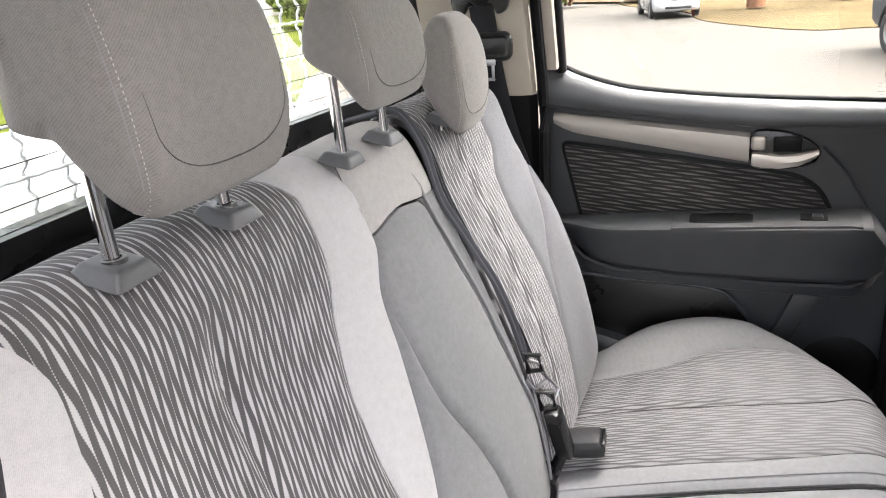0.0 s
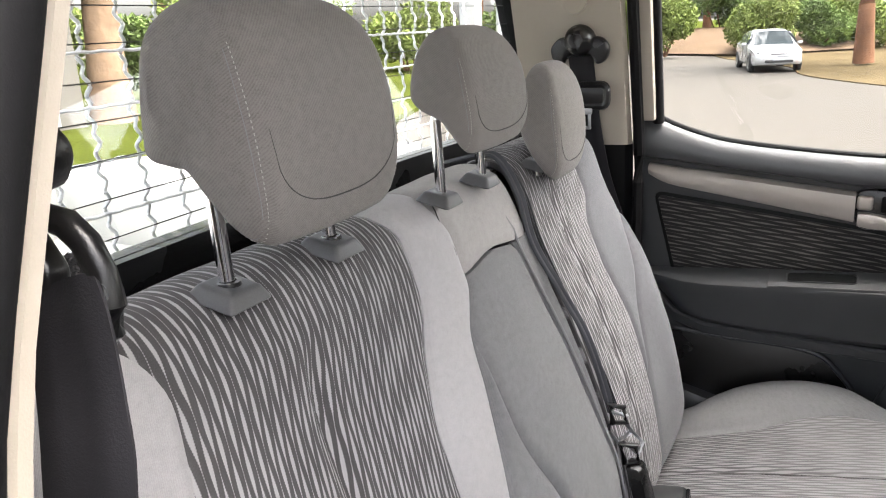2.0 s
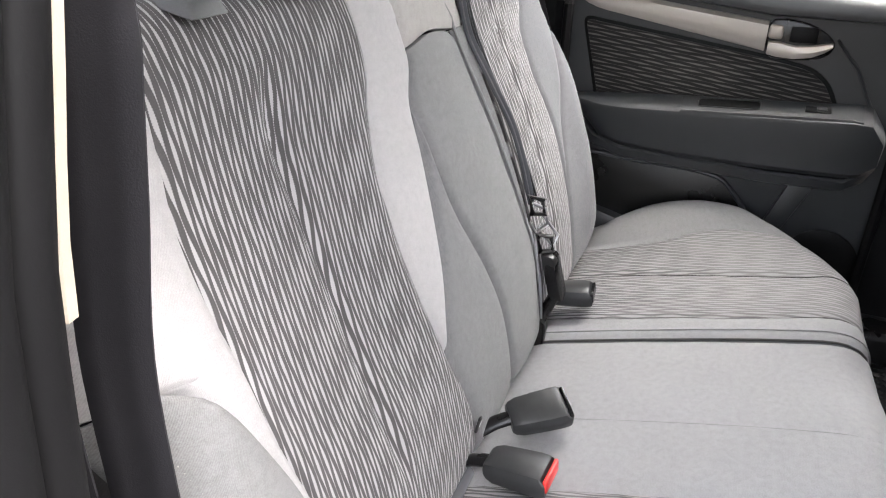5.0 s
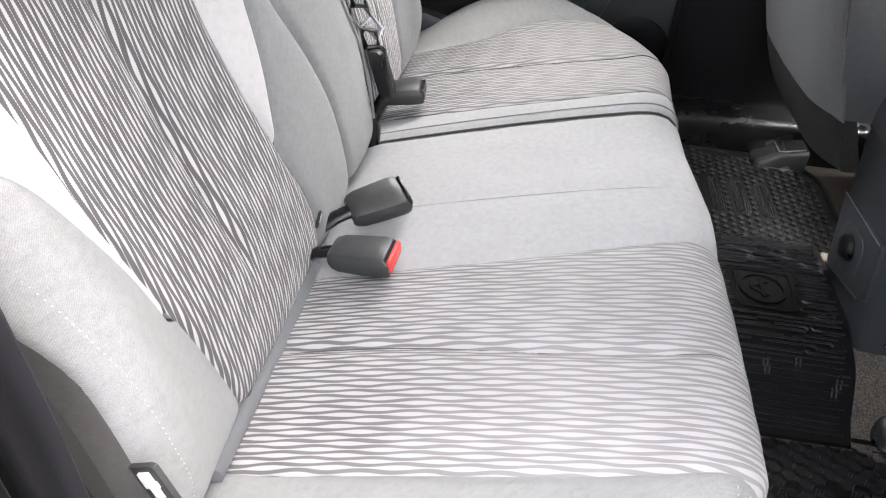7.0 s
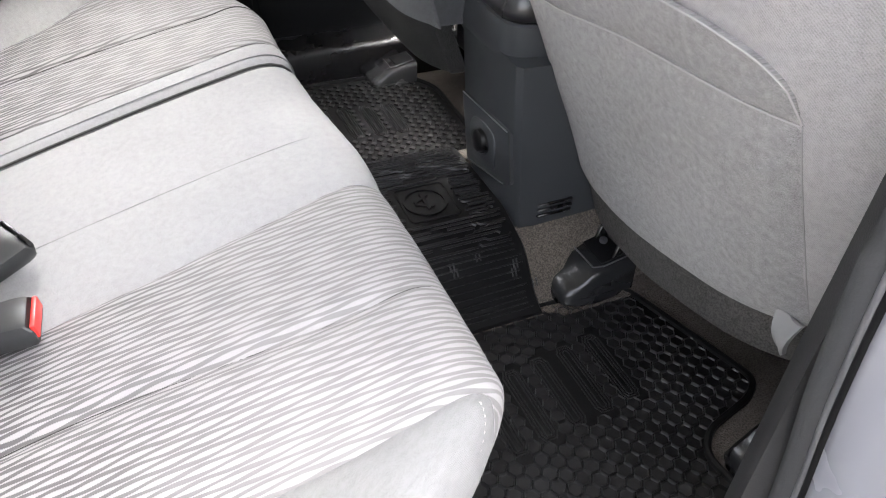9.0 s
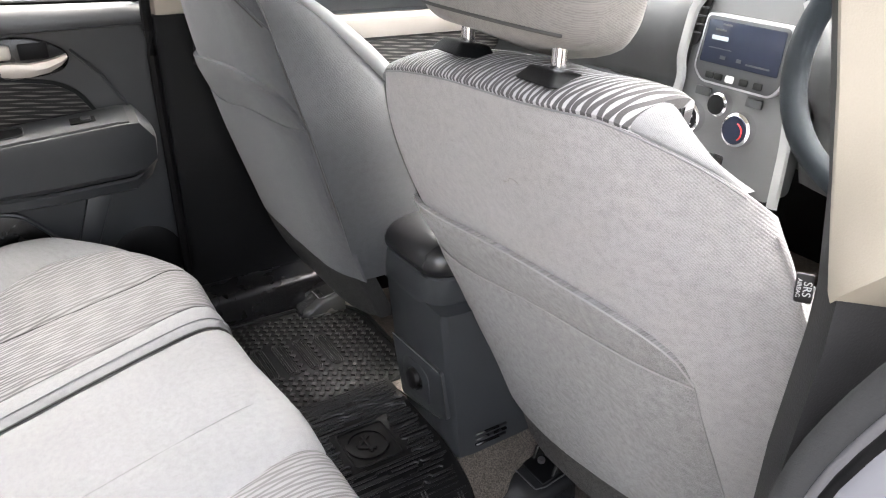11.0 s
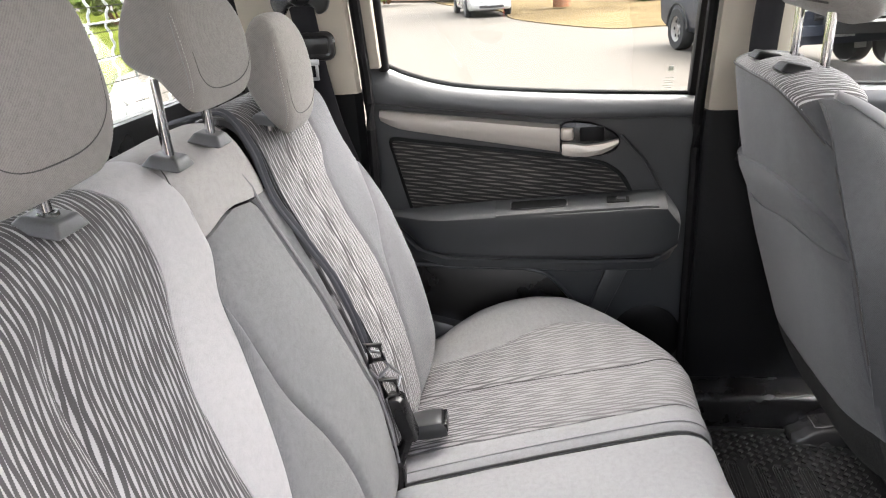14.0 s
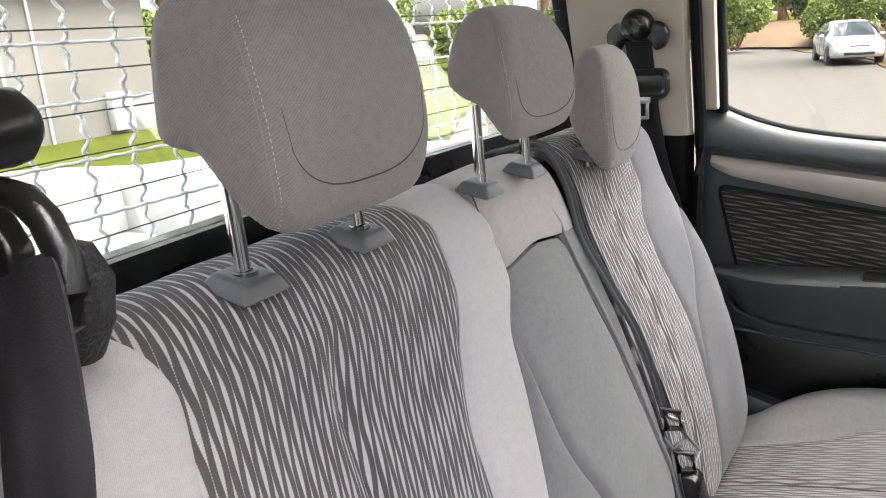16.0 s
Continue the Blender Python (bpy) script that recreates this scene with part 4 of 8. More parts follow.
part("cloth_inset", fb, STRIPE_DOOR, door_ff, "dark wave-patterned cloth")
part("door_panel", box((1.09, 0.06, 0.66), (1.21, 0.75, 0.33), 0.004), PLASTIC_GREY, door_ff)
part("armrest", box((0.6, 0.06, 0.09), (1.10, 0.69, 0.41), 0.015, 3), PLASTIC_GREY, door_ff)
p = part("pane", shear(box((1.02, 0.004, 0.52), (1.20, 0.735, 0.95)), 1), GLASS, door_ff)
p.visible_shadow = False
part("window_frame", tube([(x, 0.728, 0.712 - 0.03 * (x - 0.9)) for x in np.linspace(0.67, 1.7, 12)], 0.005, 8), SEAL, door_ff, "black window seal")


# ---- rear bench: backs ----
back_prof, BACK_LEN = profile_fn([(-0.035, 0.17), (-0.02, 0.21), (-0.03, 0.30), (-0.05, 0.39), (-0.10, 0.53), (-0.155, 0.65), (-0.175, 0.70), (-0.19, 0.745), (-0.205, 0.772), (-0.23, 0.788), (-0.27, 0.785), (-0.29, 0.76)])
BACK_END = BACK_LEN


def clamp(v, a=0.0, b=1.0):
    return min(max(v, a), b)


def sstep(a, b, v):
    t = clamp((v - a) / (b - a))
    return t * t * (3 - 2 * t)


def bench_back(y, s, lift=0.0):
    (x, z), n = back_prof(s)
    low = sstep(0.0, 0.12, s) * (1 - sstep(0.36, 0.55, s))
    d = lift
    for c, w, h in ((-0.56, 0.05, 0.022), (0.53, 0.05, 0.014)):
        d += h * math.exp(-((y - c) / w) ** 2) * low
    d -= 0.05 * clamp((-0.575 - y) / 0.055) ** 2 + 0.05 * clamp((y - 0.545) / 0.055) ** 2
    d -= 0.0085 * math.exp(-((y + 0.332 + 0.03 * math.sin(s * 5)) / 0.010) ** 2) * sstep(0.12, 0.2, s) * (1 - sstep(0.54, 0.60, s))
    d -= 0.0060 * math.exp(-((y - 0.275) / 0.009) ** 2) * (1 - sstep(0.56, 0.62, s))
    d -= 0.010 * math.exp(-((y + 0.335) / 0.10) ** 2) * sstep(0.15, 0.3, s) * (1 - sstep(0.5, 0.6, s))
    z -= 0.030 * clamp((abs(y + 0.02) - 0.50) / 0.11) ** 2 * sstep(0.45, 0.62, s)
    return (x + n[0] * d, y, z + n[1] * d)


stripe_l = curve_fn([(0.0, -0.43), (0.12, -0.465), (0.22, -0.493), (0.34, -0.515), (0.42, -0.516), (0.49, -0.505), (0.55, -0.488), (0.60, -0.481), (0.635, -0.491), (0.66, -0.504), (0.76, -0.53)])
stripe_r = curve_fn([(0.0, -0.15), (0.083, -0.158), (0.225, -0.209), (0.353, -0.226), (0.43, -0.216), (0.50, -0.186), (0.57, -0.150), (0.623, -0.149), (0.663, -0.164), (0.76, -0.172)])
wedge_r = curve_fn([(0.20, -0.208), (0.311, -0.152), (0.43, -0.110), (0.49, -0.088), (0.546, -0.048), (0.601, -0.050), (0.644, -0.066), (0.76, -0.07)])
panel_l = curve_fn([(0.0, 0.0), (0.103, -0.005), (0.16, -0.013), (0.246, -0.038), (0.383, -0.089), (0.484, -0.090), (0.547, -0.047)])
panel_r = curve_fn([(0.0, 0.158), (0.182, 0.153), (0.246, 0.139), (0.377, 0.124), (0.485, 0.114), (0.55, 0.104)])
white_l = curve_fn([(0.20, -0.497), (0.265, -0.512), (0.337, -0.541), (0.385, -0.563), (0.42, -0.60), (0.46, -0.628)])
edge_l = lambda s: -0.628 + 0.030 * (1 - sstep(0.22, 0.42, s))

drift = lambda y, s: (y - (0.034 + 0.10 * clamp(y + 0.50, 0.0, 0.36)) * sstep(0.32, 0.60, s), s)

bench60 = holder("rear_seat", "wide rear bench seat in wave cloth with grey centre panel", "car seat", "rear bench", at=(0, 0, 0))
part("wave_panel", patch(bench_back, stripe_l, stripe_r, 0.005, BACK_END, 72, 90, 0.004, 0.01, 0.004, seed=1, weave=drift), STRIPE, bench60, "dark cloth woven with pale wavy lenses")
part("bolster", patch(bench_back, edge_l, lambda s: stripe_l(s) if s < 0.205 else white_l(s), 0.0, 0.41, 16, 44, 0.002, 0.006, 0.002, seed=2), CLOTH_MID, bench60, "light grey side bolster")
part("pale_shoulder", patch(bench_back, lambda s: white_l(s) if s < 0.41 else -0.628, stripe_l, 0.212, BACK_END, 18, 60, 0.003, 0.008, 0.002, seed=3), CLOTH_WHITE, bench60, "pale cloth shoulder")
part("pale_wedge", patch(bench_back, stripe_r, wedge_r, 0.212, BACK_END, 16, 70, 0.003, 0.008, 0.003, seed=4), CLOTH_WHITE, bench60, "pale tapering wedge")
part("lower_panel", patch(bench_back, lambda s: stripe_r(s) if s < 0.212 else wedge_r(s), panel_l, 0.0, 0.49, 16, 50, 0.004, 0.009, 0.006, seed=5), CLOTH_PANEL, bench60, "mid grey lower panel")
part("centre_panel", patch(bench_back, panel_l, panel_r, 0.03, lambda y: 0.546 + 0.012 * math.exp(-((y - 0.03) / 0.06) ** 2), 22, 60, 0.006, 0.009, 0.007, seed=6), CLOTH_PANEL, bench60, "mid grey centre panel")
part("edge_panel", patch(bench_back, panel_r, lambda s: 0.160, 0.0, 0.55, 6, 40, 0.003, 0.008, 0.001, seed=7), CLOTH_PANEL, bench60, "grey edge strip")
part("centre_cap", patch(bench_back, wedge_r, lambda s: 0.150 - 0.016 * sstep(0.55, 0.66, s), lambda y: 0.55 + 0.012 * math.exp(-((y - 0.03) / 0.06) ** 2), BACK_END, 20, 30, 0.003, 0.008, 0.003, seed=8), CLOTH_TAUPE, bench60, "warm grey cap over the centre seat")
# seam line kept dark and tapered to paint the crease's shade too
part("seam", line_on(bench_back, [(-0.332 - 0.03 * math.sin(s * 5), s) for s in np.linspace(0.20, 0.57, 60)], 0.0022, [0.0002 + 0.0008 * math.sin(math.pi * i / 59) ** 0.5 for i in range(60)]), THREAD_DARK, bench60)
part("piping", line_on(bench_back, [(panel_r(s) + 0.004, s) for s in np.linspace(0.06, 0.55, 26)] + [(0.118 - 0.01 * k, 0.55 + 0.016 * k) for k in range(1, 4)], 0.001, 0.0025), CLOTH_MID, bench60)
part("seam", stitches(bench_back, along([(-0.603, 0.38), (-0.590, 0.30), (-0.580, 0.22), (-0.576, 0.12), (-0.573, 0.04)], 0.0065), 0.001), THREAD, bench60, "pale double stitching")
part("seam", line_on(bench_back, [(-0.062 + 0.005 * math.sin(9 * k), 0.565 + k * 0.1) for k in np.linspace(0, 0.9, 10)], 0.0002, 0.0008), THREAD_DARK, bench60)


def back_shell(y0, y1, n=24):
    rings = []
    for i in range(31):
        s = BACK_END * i / 30
        (x, z), nn = back_prof(s)
        k = math.sin(math.pi * clamp(s / 0.9))
        row = []
        for y in (y0, y0 + 0.02, (y0 + y1) / 2, y1 - 0.02, y1):
            q = bench_back(clamp(y, y0 + 0.004, y1 - 0.004), s, -0.032)
            row.append((q[0], y, q[2]))
        bxx = -0.31 + 0.15 * (1 - s / BACK_END)
        zz = min(q[2], 0.745) if s < 0.64 else 0.745
        row += [(bxx, y1, zz), (bxx, y0, zz)]
        rings.append(row)
    return loft(rings)


part("shell", back_shell(-0.612, 0.154), FOAM_DARK, bench60, "dark side and rear covering")
# side face of the near end, light cloth
part("side_cloth", add_uv(loft([[bench_back(edge_l(s) + 0.001, s, -0.003), tuple(Vector(bench_back(edge_l(s) + 0.001, s, -0.03)) + Vector((-0.008, -0.006, 0))), tuple(Vector(bench_back(edge_l(s) + 0.001, s, -0.06)) + Vector((-0.012, -0.003, 0))), tuple(Vector(bench_back(edge_l(s) + 0.001, s, -0.09)) + Vector((0, 0.012, 0)))] for s in np.linspace(0.02, 0.64, 34)], False, False)), SIDE_CLOTH, bench60, "grey side cloth")
for y, s, w in ((-0.418, 0.02, 0.010), (-0.160, 0.078, 0.006)):
    q = Vector(bench_back(y, s, 0.004))
    part("tag", box((0.004, w * 1.4, 0.026), q, 0.0015, 1, pose(0, 0, 0, 0, 12, 0)), MARK_DARK, bench60, "small dark woven tag")
    part("tag_print", box((0.0045, w * 0.7, 0.012), q + Vector((0.0004, 0, 0.002)), 0.0, 1, pose(0, 0, 0, 0, 12, 0)), MARK, bench60)
q = Vector((-0.004, -0.618, 0.315))
tagp = part("airbag_tag", box((0.052, 0.003, 0.030), q, 0.004, 2, pose(0, 0, 0, -8, 62, -18)), MARK_DARK, bench60, "black woven tag with pale print")
part("tag_print", join(*[box((0.006 + 0.003 * (k % 3), 0.0036, 0.011 + 0.004 * (k % 2)), q + Vector((-0.008 * (k - 2) * 0.45, 0.0, 0.007 * (k - 2))), 0, 1, pose(0, 0, 0, -8, 62, -18)) for k in range(5)]), MARK, bench60)

# 40 part
f_stripe = curve_fn([(0.0, 0.40), (0.19, 0.395), (0.32, 0.402), (0.43, 0.380), (0.50, 0.390), (0.555, 0.435), (0.60, 0.425), (0.66, 0.43), (0.76, 0.44)])
f_white = curve_fn([(0.20, 0.397), (0.30, 0.44), (0.38, 0.49), (0.47, 0.545), (0.50, 0.595)])
bench40 = holder("rear_seat", "narrow rear bench seat in wave cloth with pale shoulder", "car seat", "rear bench")
part("wave_panel", patch(bench_back, lambda s: 0.172, f_stripe, 0.005, BACK_END, 34, 80, 0.004, 0.009, 0.004, seed=11), STRIPE, bench40, "dark cloth woven with pale wavy lenses")
part("pale_shoulder", patch(bench_back, f_stripe, lambda s: f_white(s) if s < 0.5 else 0.595, 0.21, BACK_END, 16, 50, 0.003, 0.008, 0.002, seed=12), CLOTH_DIMMED, bench40, "cloth shoulder in dimmed grey")
part("bolster", patch(bench_back, lambda s: f_stripe(s) if s < 0.205 else f_white(s), lambda s: 0.597, 0.0, 0.495, 16, 44, 0.004, 0.008, 0.004, seed=13), CLOTH_DIMMED, bench40, "mid grey side bolster")
part("shell", back_shell(0.166, 0.585), FOAM_DARK, bench40, "dark side and rear covering")
part("side_cloth", add_uv(loft([[bench_back(0.596, s, -0.003), tuple(Vector(bench_back(0.596, s, -0.04)) + Vector((-0.006, 0.006, 0))), tuple(Vector(bench_back(0.596, s, -0.10)) + Vector((0, -0.01, 0)))] for s in np.linspace(0.02, 0.64, 30)], False, False)), CLOTH_MID, bench40, "grey side cloth")

# ---- rear bench: cushions ----
cush_prof, CUSH_LEN = profile_fn([(-0.05, 0.165), (0.0, 0.183), (0.2, 0.235), (0.36, 0.27), (0.43, 0.278), (0.465, 0.262), (0.475, 0.22), (0.46, 0.14), (0.44, 0.06)])


def cushion(y, s, lift=0.0):
    (x, z), n = cush_prof(s)
    n = -n
    k = 1.0
    if y > 0.38:
        k -= 0.42 * ((y - 0.38) / 0.30) ** 1.8
    if y < -0.47:
        k -= 0.50 * ((-0.47 - y) / 0.17) ** 1.45
    k *= 1 + 0.04 * sstep(0.12, -0.08, y) if y < 0.12 else 1.0
    if x > 0:
        x *= k
    up = clamp((0.42 - s) / 0.2)
    swell = clamp((y - 0.54) / 0.15)
    d = lift + 0.042 * math.sin(0.5 * math.pi * swell) ** 2 * math.sin(math.pi * clamp(s / 0.50)) ** 0.8 - 0.050 * clamp((y - 0.645) / 0.055) ** 2
    d += 0.012 * math.exp(-((y + 0.57) / 0.05) ** 2) * up - 0.06 * clamp((-0.595 - y) / 0.05) ** 2
    for c, w in ((-0.345, 0.010), (0.415, 0.010)):
        d -= 0.0065 * math.exp(-((y - c - 0.006 * math.sin(s * 12)) / w) ** 2) * (1 - sstep(0.44, 0.50, s))
    d -= 0.0014 * math.exp(-((y + 0.045 - 0.05 * (s - 0.25)) / 0.009) ** 2)
    d += 0.005 * math.sin(clamp((y + 0.505) / 0.32) * math.pi) * up
    return (x + n[0] * d, y, z + n[1] * d)


near_edge = curve_fn([(0.0, -0.50), (0.1, -0.510), (0.35, -0.507), (0.45, -0.498), (0.51, -0.486), (0.56, -0.50), (0.75, -0.51)])
inner_edge = curve_fn([(0.0, -0.20), (0.15, -0.193), (0.30, -0.180), (0.43, -0.160), (0.50, -0.147), (0.75, -0.14)])
split_n = curve_fn([(0.0, 0.166), (0.26, 0.178), (0.44, 0.189), (0.52, 0.196), (0.75, 0.20)])
f_near = curve_fn([(0.0, 0.252), (0.10, 0.250), (0.25, 0.252), (0.40, 0.260), (0.52, 0.275), (0.75, 0.28)])
f_far = curve_fn([(0.0, 0.555), (0.17, 0.559), (0.30, 0.580), (0.38, 0.587), (0.45, 0.575), (0.52, 0.55), (0.75, 0.54)])
seat60 = bench60
part("wave_panel", patch(cushion, near_edge, inner_edge, 0.012, CUSH_LEN - 0.02, 96, 80, 0.003, 0.008, 0.003, seed=21), STRIPE_SEAT, seat60, "pale cloth woven with grey wavy lines")
part("bolster", patch(cushion, lambda s: -0.645, near_edge, 0.012, CUSH_LEN - 0.02, 16, 60, 0.003, 0.008, 0.003, seed=22), CLOTH_MID, seat60, "light grey side bolster")
part("centre_panel", patch(cushion, inner_edge, lambda s: split_n(s) - 0.006, 0.012, CUSH_LEN - 0.02, 34, 60, 0.003, 0.012, 0.004, seed=23), CLOTH_LIGHT, seat60, "plain light grey centre seat")
part("seam", line_on(cushion, [(-0.046 + 0.05 * (s - 0.25), s) for s in np.linspace(0.08, 0.58, 40)], 0.0042, 0.0004), CLOTH_MID, seat60)
# dark line in the seam groove, with the crease's shade painted in
part("seam", line_on(cushion, [(-0.345 + 0.006 * math.sin(s * 12), s) for s in np.linspace(0.02, 0.53, 60)], 0.0026, [0.0002 + 0.0007 * math.sin(math.pi * i / 59) ** 0.5 for i in range(60)]), THREAD_DARK, seat60)
# dark tube laid in the cushion split as its painted shade
part("split_gap", line_on(cushion, [(split_n(s) + 0.001, s) for s in np.linspace(0.03, CUSH_LEN - 0.03, 40)], -0.002, 0.0019), THREAD_DARK, seat60)
part("seam", stitches(cushion, along([(-0.497, 0.515), (-0.515, 0.535), (-0.535, 0.56), (-0.55, 0.60), (-0.56, 0.68)], 0.0075), 0.001), THREAD, seat60, "pale stitching")
part("seam", line_on(cushion, [(-0.505 - 0.09 * k, 0.475 - 0.04 * k + 0.12 * k * k) for k in np.linspace(0, 1, 10)], 0.0006, 0.0007), THREAD_DARK, seat60)
part("shell", loft([[(-0.06, y, 0.03), (-0.05, y, 0.14), tuple(Vector(cushion(y, 0.25, -0.03))), tuple(Vector(cushion(y, 0.5, -0.04))), tuple(Vector(cushion(y, CUSH_LEN - 0.03, -0.03)))] for y in (-0.60, -0.4, -0.1, 0.165)]), FOAM_DARK, seat60, "dark base of the cushion")
seat40 = bench40
part("inner_strip", patch(cushion, lambda s: split_n(s) + 0.008, f_near, 0.012, CUSH_LEN - 0.02, 14, 60, 0.004, 0.010, 0.002, seed=24), CLOTH_LIGHT, seat40, "plain light grey strip")
part("wave_panel", patch(cushion, f_near, f_far, 0.012, CUSH_LEN - 0.02, 80, 70, 0.003, 0.008, 0.003, seed=25), STRIPE_SEAT, seat40, "pale cloth woven with grey wavy lines")
part("bolster", patch(cushion, f_far, lambda s: 0.698, 0.012, CUSH_LEN - 0.02, 26, 90, 0.003, 0.008, 0.004, seed=26), CLOTH_MID, seat40, "mid grey side bolster")
# crease shade painted by a dark seam line, as on the wide cushion
part("seam", line_on(cushion, [(0.415 + 0.006 * math.sin(s * 12), s) for s in np.linspace(0.02, 0.53, 60)], 0.0030, [0.0003 + 0.0012 * math.sin(math.pi * i / 59) ** 0.5 for i in range(60)]), THREAD_DARK, seat40)
part("piping", line_on(cushion, [(split_n(s) + 0.024, s) for s in np.linspace(0.03, 0.58, 60)], 0.0028, 0.0011), CLOTH_MID, seat40)
part("shell", loft([[(-0.06, y, 0.03), (-0.05, y, 0.14), tuple(Vector(cushion(y, 0.25, -0.03))), tuple(Vector(cushion(y, 0.5, -0.04))), tuple(Vector(cushion(y, CUSH_LEN - 0.03, -0.03)))] for y in (0.19, 0.3, 0.45, 0.60)]), FOAM_DARK, seat40, "dark base of the cushion")

part("edge_roll", tube([Vector(bench_back(y, 0.012, 0.004)) + Vector((0.006, 0, 0.010 - 0.004 * math.sin(y * 14))) for y in np.linspace(-0.52, -0.19, 24)], 0.011, 10), CLOTH_DIMMED, bench60, "grey cloth roll in the seat crease")
# dimmed cloth here puts the seat crease's shade into the roll's colour

# ---- rear head restraints ----
def head_shape(w, h, d, chin):
    """Rings of a padded head restraint with its base at z = 0 and a forward chin."""
    rows = [(0.0, 0.45, 0.45, 1.0), (0.02, 0.66, 0.68, 1.0), (0.07, 0.82, 0.87, 0.95), (0.18, 0.93, 0.98, 0.8), (0.35, 0.99, 1.0, 0.5), (0.52, 1.0, 0.99, 0.2), (0.68, 0.98, 0.95, 0.05), (0.80, 0.93, 0.87, 0.0), (0.90, 0.83, 0.74, 0.0), (0.96, 0.68, 0.56, 0.0), (0.99, 0.48, 0.36, 0.0), (1.0, 0.25, 0.16, 0.0)]
    fz = curve_fn([(t, a, b, c) for t, a, b, c in rows])

    def at(ang, t, lift=0.0):
        a, b, c = fz(t)
        ca, sa = math.cos(ang), math.sin(ang)
        if ca < 0 and t < 0.5:
            k = abs(ca) ** 0.5
            a, b = a + (1 - a) * 0.62 * k, b + (1 - b) * 0.72 * k
        elif t < 0.4:
            a += (1 - a) * 0.10 * ca
        p = 3.2
        fx = math.copysign(abs(ca) ** (2 / p), ca)
        fy = math.copysign(abs(sa) ** (2 / p), sa) * (1.0 if ca > 0 else 1.0 - 0.16 * abs(ca))
        r = Vector((fx * d / 2 * b, fy * w / 2 * a, 0))
        if ca > 0:
            r.x -= 0.010 * (1 - (fy) ** 2) * 0.5
        o = r.normalized() * lift if r.length > 0 else r
        lean = -0.12 * (t - 0.5) * h
        return (r.x + o.x + lean, r.y + o.y, t * h - chin * c * max(0, ca) ** 0.8 + (chin * 0.5 * c if ca < 0 else 0) * abs(ca))
    return at


def head_mesh(at, n=44, m=26):
    ts = [0.5 - 0.5 * math.cos(math.pi * k / m) for k in range(m + 1)]
    bm = loft([[at(2 * math.pi * i / n, t) for i in range(n)] for t in ts])
    uv = bm.loops.layers.uv.verify()
    for f in bm.faces:
        back = sum(v.co.x for v in f.verts) < 0
        for lp in f.loops:
            c = lp.vert.co
            lp[uv].uv = (c.y - 0.8 * (c.x if back else -c.x) * math.copysign(1, c.y), c.z)
    return bm


